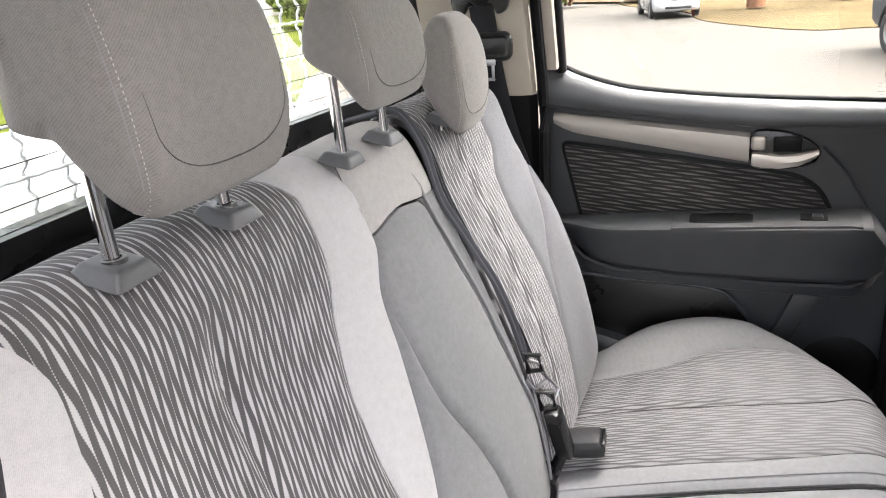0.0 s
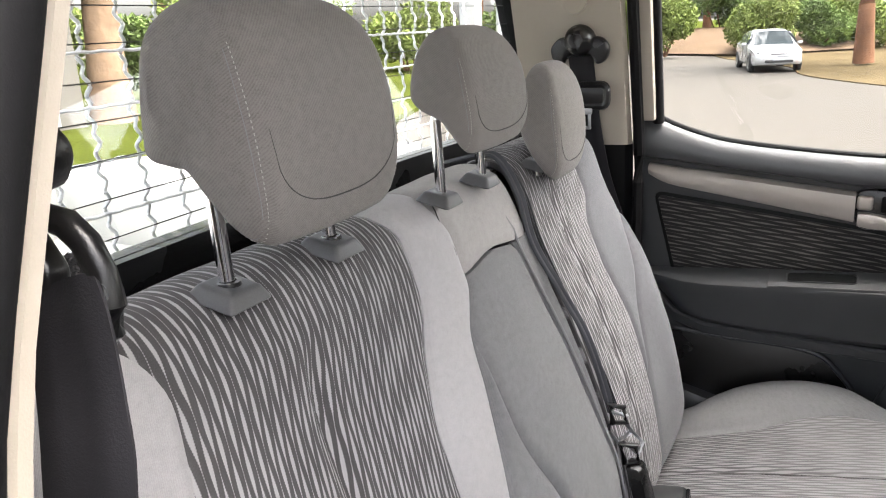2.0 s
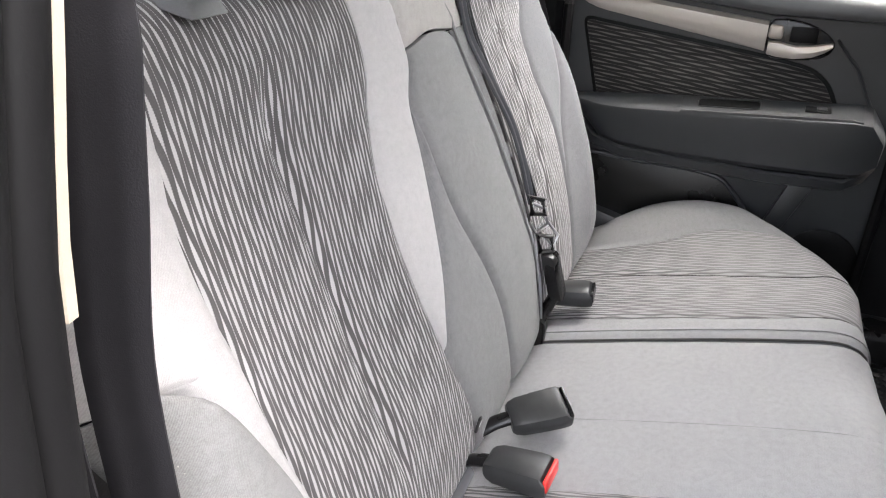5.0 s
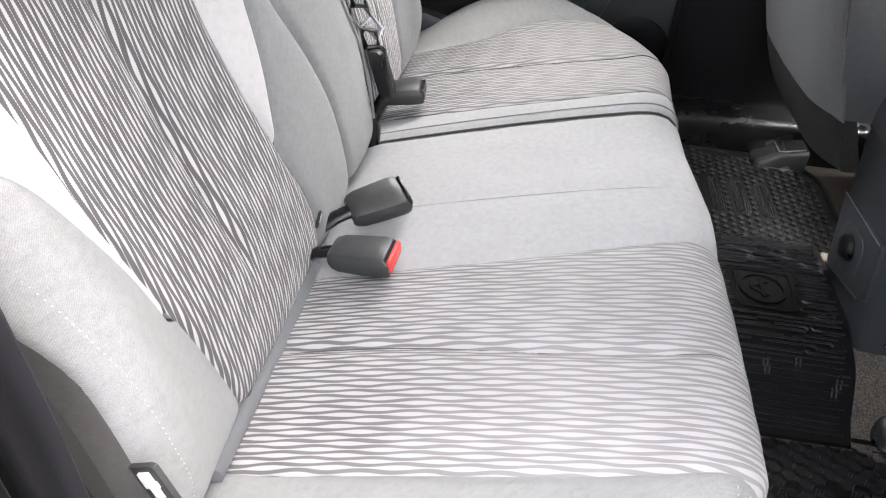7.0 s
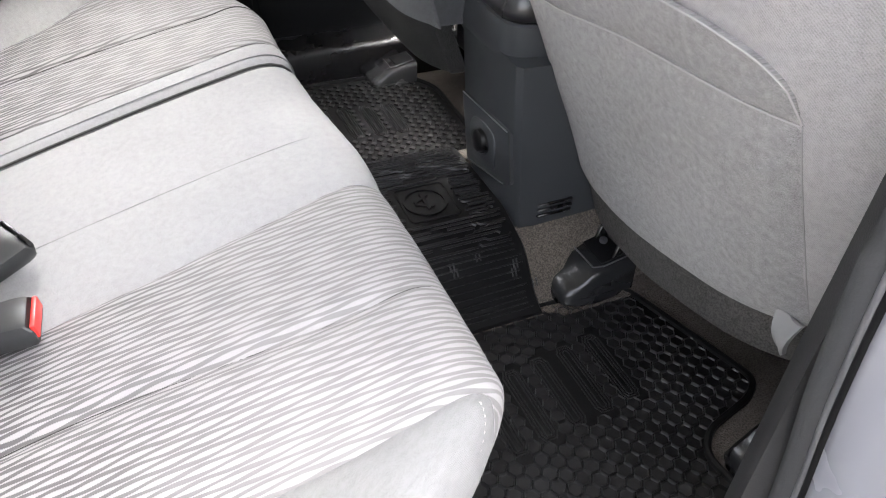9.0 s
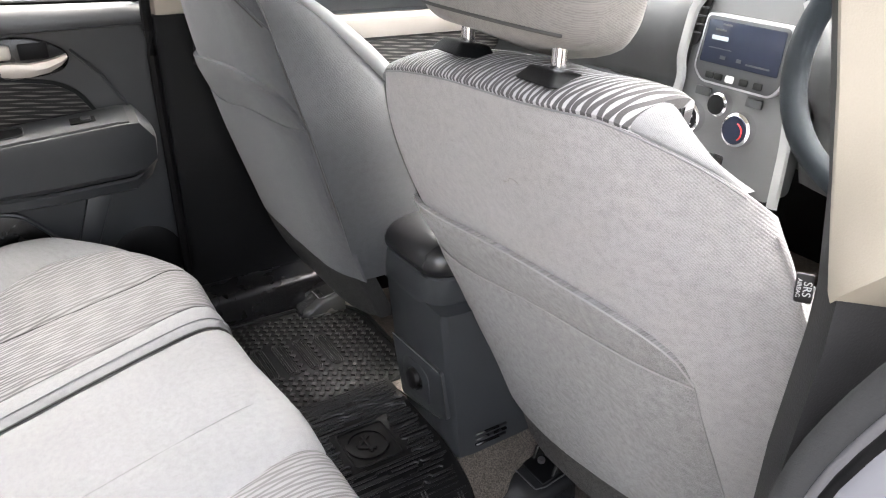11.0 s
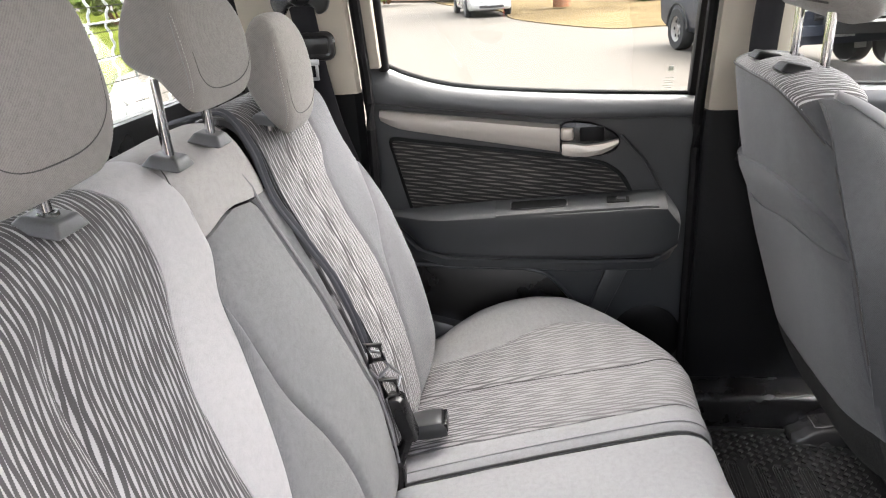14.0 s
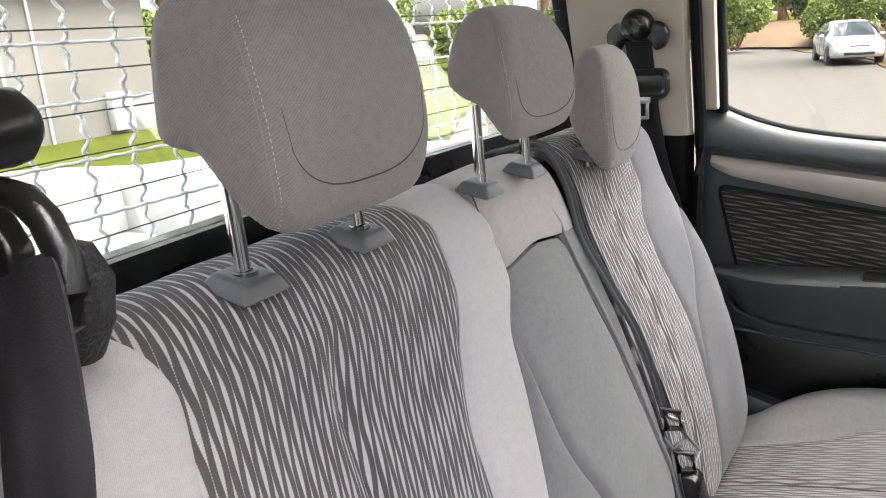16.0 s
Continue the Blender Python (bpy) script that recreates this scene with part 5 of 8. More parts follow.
def rear_head(y, side, width, name_label, rods, rod_z, rod_x=-0.208, r=0.024):
    """A padded restraint: a closed side outline (x, z), widened to both sides with soft edges; width: rows of (z, half width)."""
    outline = [Vector((px, pz)) for px, pz in smooth_loop(side, 5)]
    n = len(outline)
    mid = sum(outline, Vector((0, 0))) / n
    half = curve_fn(width)
    run = [0.0]
    for a, b in zip(outline, outline[1:] + outline[:1]):
        run.append(run[-1] + (b - a).length)
    ob = holder("head_restraint", name_label, "headrest", "rear head restraints", at=(mid.x, y, mid.y))

    def at(i, q, lift=0.0):
        p = outline[i % n]
        w = half(p.y)
        e = max(0.0, abs(q) * w - (w - r)) / r
        k = 1 - math.sqrt(max(0.0, 1 - min(1.0, e) ** 2))
        to = mid - p
        c = p + to.normalized() * min(r * k, to.length * 0.9)
        bulge = 0.004 * (1 - q * q)
        out = (p - mid).normalized() * (lift + bulge)
        return Vector((c.x + out.x - mid.x, q * w, c.y + out.y - mid.y))

    bm = bmesh.new()
    uv = bm.loops.layers.uv.new("UVMap")
    qs = [math.copysign(abs(k) ** 0.75, k) for k in np.linspace(-1, 1, 29)]
    vs = [[bm.verts.new(at(i, q)) for i in range(n)] for q in qs]
    for a in range(len(qs) - 1):
        for i in range(n):
            j = (i + 1) % n
            f = bm.faces.new((vs[a][i], vs[a][j], vs[a + 1][j], vs[a + 1][i]))
            f.normal_update()
            side_face = abs(f.normal.y) > 0.55
            for lp, t in zip(f.loops, (run[i], run[i + 1], run[i + 1], run[i])):
                lp[uv].uv = (lp.vert.co.x, lp.vert.co.z) if side_face else (lp.vert.co.y, t)
    for row in (vs[0], vs[-1]):
        f = bm.faces.new(row)
        for lp in f.loops:
            lp[uv].uv = (lp.vert.co.x, lp.vert.co.z)
    cu = part("cushion", bm, CLOTH_HEAD, ob, "", 70)
    front = [i for i in range(n) if outline[i].x > mid.x + 0.2 * (max(p.x for p in outline) - mid.x)]
    zs = [(outline[i].y, i) for i in front]
    low, high = min(zs)[0], max(zs)[0]

    def face(q, t, lift=0.0):
        """A place on the front face: q across, t from its foot to its crown."""
        z = low + t * (high - low)
        a, b = sorted(zs, key=lambda v: abs(v[0] - z))[:2]
        u = clamp((z - a[0]) / (b[0] - a[0])) if abs(b[0] - a[0]) > 1e-5 else 0.0
        return at(a[1], q, lift).lerp(at(b[1], q, lift), u)

    bow = [face(0.80 * k, 0.17 + 0.34 * (1 - (1 - abs(k) ** 3) ** (1 / 3)), 0.0006) for k in np.linspace(-1, 1, 49)]
    part("seam", tube(bow, [0.0002 + 0.00045 * (1 - abs(k)) ** 0.4 for k in np.linspace(-1, 1, 49)], 6), THREAD_DARK, cu)
    edge = sorted((i for i in front if outline[i].y < high - 0.012), key=lambda i: outline[i].y)
    for sgn in (-1, 1):
        q0 = sgn * 0.90
        part("seam", tube([at(i, q0 + sgn * 0.035, 0.0002) for i in edge[1:-1]], 0.00035, 6), CLOTH_MID, cu)
        bms = []
        pts = [at(i, q0, 0.0002) for i in edge]
        dense = [pts[k].lerp(pts[k + 1], u) for k in range(len(pts) - 1) for u in (0.0, 0.25, 0.5, 0.75)]
        for k in range(2, len(dense) - 2, 2):
            bms.append(tube([dense[k], dense[k].lerp(dense[k + 1], 0.9)], 0.0004, 5))
        part("stitching", join(*bms), THREAD, cu, "pale twin stitching")
    for ry in rods:
        part("rod", tube([(rod_x - mid.x + 0.002, ry - y, rod_z - mid.y - 0.015), (rod_x - mid.x, ry - y, rod_z - mid.y + 0.03), (rod_x - mid.x - 0.002, ry - y, rod_z - mid.y + 0.085)], 0.0062, 14), CHROME, ob, "chrome rod")
    return ob


rear_head(-0.317, [(-0.160, 0.827), (-0.149, 0.85), (-0.147, 0.89), (-0.154, 0.935), (-0.168, 0.972), (-0.190, 0.994), (-0.222, 1.000), (-0.248, 0.985), (-0.256, 0.95), (-0.261, 0.915), (-0.260, 0.889), (-0.240, 0.882), (-0.222, 0.878), (-0.198, 0.851), (-0.178, 0.829)],
          [(0.82, 0.090), (0.84, 0.096), (0.885, 0.102), (0.92, 0.102), (0.95, 0.101), (0.975, 0.097), (1.0, 0.086)], "warm grey cloth headrest raised on two chrome rods", (-0.397, -0.262), 0.79)
rear_head(-0.003, [(-0.151, 0.841), (-0.141, 0.86), (-0.140, 0.89), (-0.148, 0.93), (-0.164, 0.958), (-0.186, 0.970), (-0.204, 0.960), (-0.213, 0.930), (-0.215, 0.900), (-0.202, 0.886), (-0.180, 0.875), (-0.162, 0.853)],
          [(0.83, 0.082), (0.86, 0.090), (0.89, 0.093), (0.92, 0.092), (0.945, 0.085), (0.972, 0.070)], "smaller warm grey cloth headrest raised on two chrome rods", (-0.060, 0.052), 0.79, -0.196, 0.022)
rear_head(0.278, [(-0.160, 0.752), (-0.148, 0.772), (-0.145, 0.81), (-0.150, 0.86), (-0.162, 0.898), (-0.180, 0.914), (-0.196, 0.906), (-0.206, 0.87), (-0.206, 0.83), (-0.196, 0.80), (-0.178, 0.77)],
          [(0.74, 0.062), (0.78, 0.072), (0.82, 0.077), (0.86, 0.076), (0.89, 0.068), (0.915, 0.055)], "light grey cloth headrest pushed down onto the seat", (0.235, 0.32), 0.77, -0.190, 0.022)


def guide(y, x=-0.206, z=0.779, k=1.0):
    g = box((0.050 * k, 0.050 * k, 0.013), (0, 0, 0), 0.0, 2, None, (0.66, 0.66))
    bmesh.ops.bevel(g, geom=list(g.edges), offset=0.0040, segments=3, profile=0.6, affect="EDGES")
    bmesh.ops.transform(g, matrix=pose(x, y, z + 0.008, 0, 12, 0), verts=g.verts)
    return g


for y in (-0.397, -0.262):
    gg = part("rod_guide", guide(y), GUIDE, bench60, "charcoal plastic rod guide")
    part("collar", lathe([(0.0105, 0.0), (0.0098, 0.003), (0.0070, 0.0035), (0.0066, 0.0)], 16, pose(-0.206, y, 0.7915)), PLASTIC_SOFT, gg)
for y in (-0.060, 0.052):
    part("rod_guide", guide(y, x=-0.196, k=0.9), GUIDE, bench60, "charcoal plastic rod guide")
for y in (0.235, 0.32):
    part("rod_guide", guide(y, x=-0.19, k=0.85, z=0.765), GUIDE, bench40, "charcoal plastic rod guide")

# ---- seat belts and buckles ----
def ribbon(points, width_dirs, w, thick=0.0014, n=40):
    f = curve_fn([(i, *p) for i, p in enumerate(points)])
    g = curve_fn([(i, *p) for i, p in enumerate(width_dirs)])
    L = len(points) - 1
    rings = []
    for i in range(n + 1):
        t = L * i / n
        p, wd = Vector(f(t)), Vector(g(t)).normalized()
        d = (Vector(f(min(t + 0.02, L))) - Vector(f(max(t - 0.02, 0)))).normalized()
        nn = wd.cross(d).normalized()
        ring = []
        for k in np.linspace(-0.5, 0.5, 7):
            ring.append(p + wd * (k * w) + nn * (thick * 0.5 + 0.0012 * math.cos(k * 12)))
        for k in np.linspace(0.5, -0.5, 7):
            ring.append(p + wd * (k * w) - nn * thick * 0.5 + nn * 0.0012 * math.cos(k * 12))
        rings.append(ring)
    return loft(rings)


belt_far = holder("seat_belt", "black three-point belt hanging from a pillar loop", "seat belt", "rear seat belts")
part("webbing", ribbon([(-0.232, 0.590, 0.925), (-0.230, 0.606, 0.875), (-0.227, 0.622, 0.81), (-0.212, 0.638, 0.70), (-0.172, 0.655, 0.55), (-0.14, 0.650, 0.40), (-0.12, 0.64, 0.20)], [(1, 0.02, 0)] * 7, 0.047), WEB, belt_far, "black webbing")
an = part("upper_anchor", lathe([(0.0, 0.026), (0.013, 0.028), (0.022, 0.022), (0.028, 0.006), (0.028, -0.012)], 24, pose(-0.229, 0.584, 0.938, 90, 0, 0)), PLASTIC_SOFT, belt_far, "round black anchor cover")
loop = rounded([(-0.287, 0.925), (-0.268, 0.945), (-0.229, 0.942), (-0.190, 0.945), (-0.172, 0.925), (-0.180, 0.900), (-0.198, 0.892), (-0.205, 0.910), (-0.253, 0.910), (-0.262, 0.892), (-0.280, 0.900)], 0.012)
part("guide_loop", slab(loop, "y", 0.578, 0.600, 0.006, 3), PLASTIC_SOFT, belt_far, "black guide loop")
lp = part("latch_plate", tube([(x, 0.612, z) for x, z in rounded([(-0.268, 0.815), (-0.185, 0.815), (-0.185, 0.855), (-0.268, 0.855)], 0.012)], 0.0075, 8, True, up=(0, 1, 0)), PLASTIC_SOFT, belt_far, "black latch plate")
part("bar", box((0.075, 0.006, 0.036), (-0.226, 0.610, 0.835), 0.003), PLASTIC_SOFT, lp)
part("tongue", join(box((0.034, 0.003, 0.012), (-0.228, 0.606, 0.806), 0.002), box((0.006, 0.003, 0.034), (-0.239, 0.608, 0.790), 0.001), box((0.006, 0.003, 0.034), (-0.217, 0.608, 0.790), 0.001), box((0.028, 0.003, 0.006), (-0.228, 0.610, 0.774), 0.002)), STEEL, lp, "steel tongue")

belt_near = holder("seat_belt", "black three-point belt hanging beside the open doorway", "seat belt", "rear seat belts")
part("webbing", ribbon([(-0.096, -0.609, 0.876), (-0.088, -0.613, 0.862), (-0.078, -0.621, 0.83), (-0.071, -0.629, 0.80), (-0.074, -0.636, 0.73), (-0.080, -0.643, 0.64), (-0.071, -0.650, 0.53), (-0.059, -0.655, 0.42), (-0.05, -0.66, 0.25)], [(1, 0.05, 0.30), (1, 0.08, 0.25), (1, 0.12, 0.12), (1, 0.15, 0.05), (1, 0.15, 0.05), (1, 0.1, 0), (1, 0.1, 0), (1, 0.1, 0), (1, 0, 0)], 0.050), WEB, belt_near, "black webbing")
part("webbing", ribbon([(-0.17, -0.622, 0.90), (-0.155, -0.640, 0.80), (-0.135, -0.654, 0.66), (-0.115, -0.664, 0.5), (-0.10, -0.668, 0.3)], [(1, 0.0, 0.1)] * 5, 0.048), WEB, belt_near, "black webbing")
part("latch_plate", slab(rounded([(-0.160, 0.904), (-0.110, 0.899), (-0.096, 0.880), (-0.099, 0.869), (-0.130, 0.852), (-0.160, 0.842)], 0.006), "y", -0.612, -0.598, 0.004, 3), PLASTIC_SOFT, belt_near, "black latch plate")
part("guide_loop", tube([(-0.112, -0.608, 0.900), (-0.100, -0.605, 0.904), (-0.089, -0.603, 0.901), (-0.080, -0.602, 0.893), (-0.074, -0.602, 0.880), (-0.071, -0.602, 0.866), (-0.073, -0.603, 0.855), (-0.081, -0.605, 0.849)], [0.0045, 0.0060, 0.0066, 0.0066, 0.0066, 0.0064, 0.0060, 0.0045], 12), PLASTIC_SOFT, belt_near, "black guide loop")
part("upper_anchor", lathe([(0.0, 0.018), (0.010, 0.017), (0.016, 0.011), (0.017, 0.004), (0.017, -0.02)], 24, pose(-0.124, -0.592, 0.926, -90, 0, 0)), PLASTIC_SOFT, belt_near, "round black anchor cover")
part("tongue", tube([(-0.0885, -0.606, 0.846), (-0.0880, -0.605, 0.836), (-0.0840, -0.604, 0.816), (-0.0860, -0.604, 0.814), (-0.0905, -0.605, 0.830)], 0.0016, 8, True), CHROME, belt_near, "bright steel tongue edge")
part("mesh_strap", tube([(-0.172, -0.545, 0.796), (-0.158, -0.546, 0.818), (-0.150, -0.547, 0.842), (-0.153, -0.550, 0.856), (-0.166, -0.555, 0.862)], [0.011, 0.013, 0.013, 0.011, 0.006], 12, flat=0.6, up=(1, 0, 0)), MESH, belt_near, "coarse woven black strap end")

belt_mid = holder("seat_belt", "narrow black lap belt lying down the seat gap", "seat belt", "rear seat belts")
mid_pts = [(0.137, 0.72), (0.143, 0.665), (0.146, 0.61), (0.146, 0.54), (0.150, 0.46), (0.157, 0.38), (0.168, 0.31), (0.172, 0.26)]
part("webbing", ribbon([bench_back(y, s, 0.012 + 0.006 * math.sin(s * 20)) for y, s in mid_pts], [(0.35, 1, 0.25)] * 8, 0.015, n=60), WEB_GREY, belt_mid, "dark grey webbing")
part("webbing", ribbon([Vector(bench_back(y + 0.014, s, 0.010)) for y, s in mid_pts], [(0.6, 0.8, 0.2)] * 8, 0.007, n=60), PLASTIC_GREY, belt_mid, "grey webbing")
part("tongue", tube([(-0.052, 0.170, 0.425), (-0.034, 0.186, 0.412), (-0.030, 0.190, 0.385), (-0.044, 0.176, 0.372), (-0.056, 0.166, 0.395), (-0.052, 0.170, 0.425)], 0.0030, 8), STEEL, belt_mid, "steel tongue")
part("tongue", tube([(-0.040, 0.190, 0.400), (-0.014, 0.206, 0.362), (-0.018, 0.196, 0.345), (-0.042, 0.180, 0.378)], 0.0026, 8), STEEL, belt_mid, "steel tongue")
part("adjuster", tube([(-0.055, 0.160, 0.440), (-0.038, 0.178, 0.430), (-0.034, 0.182, 0.405), (-0.050, 0.164, 0.410)], 0.0050, 8, True), PLASTIC_SOFT, belt_mid, "black adjuster loop")
part("guide_loop", tube([(-0.040, 0.172, 0.372), (-0.020, 0.186, 0.366), (-0.016, 0.188, 0.340), (-0.034, 0.174, 0.342)], 0.0050, 8, True), PLASTIC_SOFT, belt_mid, "black plastic loop")
part("connector", loft([[(x + dx * w, 0.182 + dy * w, z) for dx, dy in ((-0.010, -0.018), (0.010, -0.018), (0.013, -0.012), (0.013, 0.012), (0.010, 0.018), (-0.010, 0.018))] for x, z, w in ((-0.022, 0.338, 0.82), (-0.019, 0.334, 0.95), (-0.010, 0.30, 1.0), (-0.002, 0.272, 0.98), (0.001, 0.262, 0.80))]), PLASTIC_SOFT, belt_mid, "black belt connector", 50)
part("stalk", tube([(-0.004, 0.182, 0.265), (-0.018, 0.174, 0.23), (-0.03, 0.17, 0.19)], 0.010, 10), PLASTIC_SOFT, belt_mid)


def buckle(m, red, label):
    ob = holder("belt_buckle", label, "belt buckle", "rear belt buckles")
    ob.matrix_basis = m
    W, H = 0.056, 0.028
    rings = []
    for x, w, h in ((0, 0.70, 0.55), (0.004, 0.80, 0.78), (0.014, 0.90, 0.95), (0.04, 0.96, 1.0), (0.070, 1.0, 1.02), (0.079, 0.98, 0.96), (0.082, 0.93, 0.86)):
        rings.append([(x - 0.006 * (sz > 0.5) * (x > 0.06), sy * W / 2 * w, sz * H / 2 * h) for sy, sz in ((-1, -0.7), (-0.93, -1), (0.93, -1), (1, -0.7), (1, 0.05), (0.97, 0.35), (0.86, 0.88), (0.74, 1), (-0.74, 1), (-0.86, 0.88), (-0.97, 0.35), (-1, 0.05))])
    part("casing", loft(rings), BUCKLE, ob, "", 30)
    # paler line along one side of the casing
    part("casing_ridge", tube([(0.012, sgn * W * 0.45, 0.003) for sgn in (1,)] + [(0.040, W * 0.482, 0.005), (0.076, W * 0.492, 0.005)], 0.0008, 6), GUIDE, ob, "thin pale edge line")
    part("button", box((0.006, W * 0.86, H * 0.62), (0.0815, 0, 0.001), 0.0025, 2), RED if red else PLASTIC_SOFT, ob, "red release button" if red else "black release button")
    part("stalk", tube([(0.004, 0, 0), (-0.02, 0, -0.004), (-0.05, 0, -0.02)], 0.011, 10, flat=0.6), PLASTIC_SOFT, ob, "black stalk")
    return ob


buckle(pose(0.010, -0.197, 0.226, 0, -6, -4), True, "black belt buckle with a red release button")
buckle(pose(0.010, -0.112, 0.230, 18, -8, 34), False, "black belt buckle lying turned away on the seat")
buckle(pose(-0.035, 0.262, 0.222, 0, -8, 6), False, "black belt buckle lying on the narrow seat")
stub = solo("seat_hinge_cover", loft([superring(-0.035, 0.176, z, 0.022 * k, 0.02 * k, 12) for z, k in ((0.16, 1.0), (0.20, 1.1), (0.235, 0.9), (0.25, 0.5))]), PLASTIC_SOFT, "black plastic cover between the rear cushions", "seat hinge")

# ---- floor mats ----
def hex_tread(inside, x0, x1, y0, y1, pitch, z, h, sides=6):
    """Raised rims round shallow cells (six sides) or low studs (four sides)."""
    bm = bmesh.new()
    r = pitch * (0.545 if sides == 6 else 0.36)
    corners = [(math.cos(a), math.sin(a)) for a in (k * 2 * math.pi / sides for k in range(sides))]
    row, x = 0, x0
    while x < x1:
        y = y0 + (pitch / 2 if row % 2 else 0)
        while y < y1:
            if inside(x, y):
                base, top, dip = ([bm.verts.new((x + r * k * c, y + r * k * d, z + up)) for c, d in corners] for k, up in ((1.0, 0.0), (0.93, h), (0.80 if sides == 6 else 0.55, h * (0.15 if sides == 6 else 1.0))))
                for i in range(sides):
                    j = (i + 1) % sides
                    bm.faces.new((base[i], base[j], top[j], top[i]))
                    bm.faces.new((top[i], top[j], dip[j], dip[i]))
                bm.faces.new(dip)
            y += pitch
        x += pitch * 0.8660254
        row += 1
    return bm


def point_in(poly, x, y):
    hit = False
    for (x0, y0), (x1, y1) in zip(poly, poly[1:] + poly[:1]):
        if (y0 > y) != (y1 > y) and x < x0 + (y - y0) / (y1 - y0) * (x1 - x0):
            hit = not hit
    return hit


def inset(poly, d):
    cx, cy = sum(p[0] for p in poly) / len(poly), sum(p[1] for p in poly) / len(poly)
    return [(p[0] + (cx - p[0]) * d, p[1] + (cy - p[1]) * d) for p in poly]


def floor_mat(outline, label, side, pitch, sides, bars):
    ob = holder("floor_mat", label, "floor mat", "rubber floor mats")
    poly = rounded(outline, 0.03, 5)
    part("base", slab(poly, "z", 0.003, 0.011, 0.002), RUBBER, ob)
    part("rim", tube([(x, y, 0.012) for x, y in poly], 0.0055, 8, True), RUBBER, ob, "raised black rim")
    inner = inset(poly, 0.05)
    clear_of = lambda x, y: point_in(inner, x, y) and not any(abs(x - bx0) < 0.017 and abs(y - by0) < 0.066 for bx0, by0 in bars)
    part("tread", hex_tread(clear_of, 0.38, 0.95, min(p[1] for p in poly), max(p[1] for p in poly), pitch, 0.011, 0.0030, sides), RUBBER_TOP, ob, "raised hexagon tread" if sides == 6 else "raised stud tread", 25)
    for bx0, by0 in bars:
        rib = [tube([(bx0 - w, by0 - 0.05, 0.012), (bx0 - w, by0 + 0.05, 0.012), (bx0 - 0.6 * w, by0 + 0.05 + 0.8 * w, 0.012), (bx0 + 0.6 * w, by0 + 0.05 + 0.8 * w, 0.012), (bx0 + w, by0 + 0.05, 0.012), (bx0 + w, by0 - 0.05, 0.012), (bx0 + 0.6 * w, by0 - 0.05 - 0.8 * w, 0.012), (bx0 - 0.6 * w, by0 - 0.05 - 0.8 * w, 0.012)], 0.0013, 6, True) for w in (0.013, 0.0085, 0.004)]
        part("rib", join(*rib), RUBBER_TOP, ob, "raised rounded rib")
    return ob


floor_mat([(0.36, -0.205), (0.62, -0.185), (0.70, -0.188), (0.868, -0.196), (0.935, -0.425), (0.905, -0.448), (0.82, -0.47), (0.79, -0.50), (0.80, -0.575), (0.60, -0.592), (0.36, -0.592)], "black rubber floor mat with hexagon tread and ribs", -1, 0.0205, 6, [(0.575 + 0.046 * k, -0.352 + 0.006 * k) for k in range(5)])
floor_mat([(0.36, 0.215), (0.62, 0.21), (0.72, 0.222), (0.80, 0.232), (0.845, 0.28), (0.85, 0.50), (0.80, 0.585), (0.60, 0.592), (0.36, 0.592)], "black rubber floor mat with small raised studs", 1, 0.0190, 4, [(0.58 + 0.046 * k, 0.42 - 0.004 * k) for k in range(4)])
tz = curve_fn([(-0.21, 0.010), (-0.185, 0.024), (-0.13, 0.092), (-0.06, 0.115), (0.06, 0.115), (0.14, 0.092), (0.195, 0.024), (0.22, 0.010)])
mid_mat = holder("floor_mat", "black rubber tunnel mat with grooved tread and round emblem", "floor mat", "rubber floor mats")
x1f = lambda y: 0.712 + (0.10 if y < 0 else 0.35) * clamp((abs(y + 0.01) - 0.09) / 0.10) * 0.06
part("base", loft([[(0.36, y, tz(y)), (0.36, y, tz(y) + 0.007), (x1f(y), y, tz(y) + 0.007), (x1f(y) + 0.004, y, tz(y))] for y in np.linspace(-0.205, 0.215, 30)]), RUBBER, mid_mat)
random.seed(4)
bms = []
gap = 0.0064
clear_emblem = lambda x, y: not (0.560 < x < 0.652 and -0.072 < y < 0.027)
for j in range(62):
    y0 = -0.196 + j * gap
    flat_top = -0.130 < y0 < 0.140
    x, step, run = 0.42 + random.uniform(0, 0.02), 0.0, []
    while x < x1f(y0) - 0.006:
        y = y0 + step
        if clear_emblem(x, y):
            run.append((x, y, tz(y) + 0.0084))
        else:
            if len(run) > 1:
                bms.append(tube(run, 0.0021 if flat_top else 0.0013, 5))
            run = []
        if flat_top and random.random() < 0.16:
            step = gap * 0.55 if step == 0.0 else 0.0
            x += 0.004
        else:
            x += random.uniform(0.008, 0.014)
        if flat_top and random.random() < 0.05:
            if len(run) > 1:
                bms.append(tube(run, 0.0021, 5))
            run, x = [], x + 0.004
    if len(run) > 1:
        bms.append(tube(run, 0.0021 if flat_top else 0.0013, 5))
part("tread", join(*bms), RUBBER_TOP, mid_mat, "raised jogging ribs")
bms = []
for i in range(16):
    x, y = random.uniform(0.42, 0.72), random.choice((-1, 1)) * random.uniform(0.135, 0.195)
    for d in (0.0, 0.006):
        bms.append(tube([(x + d, y - 0.004, tz(y - 0.004) + 0.009), (x + d, y + 0.004, tz(y + 0.004) + 0.0082)], 0.0012, 5))
tk = part("tick", join(*bms), RUBBER_TOP, mid_mat, "short raised ticks")
tk["kind"] = "stuff"
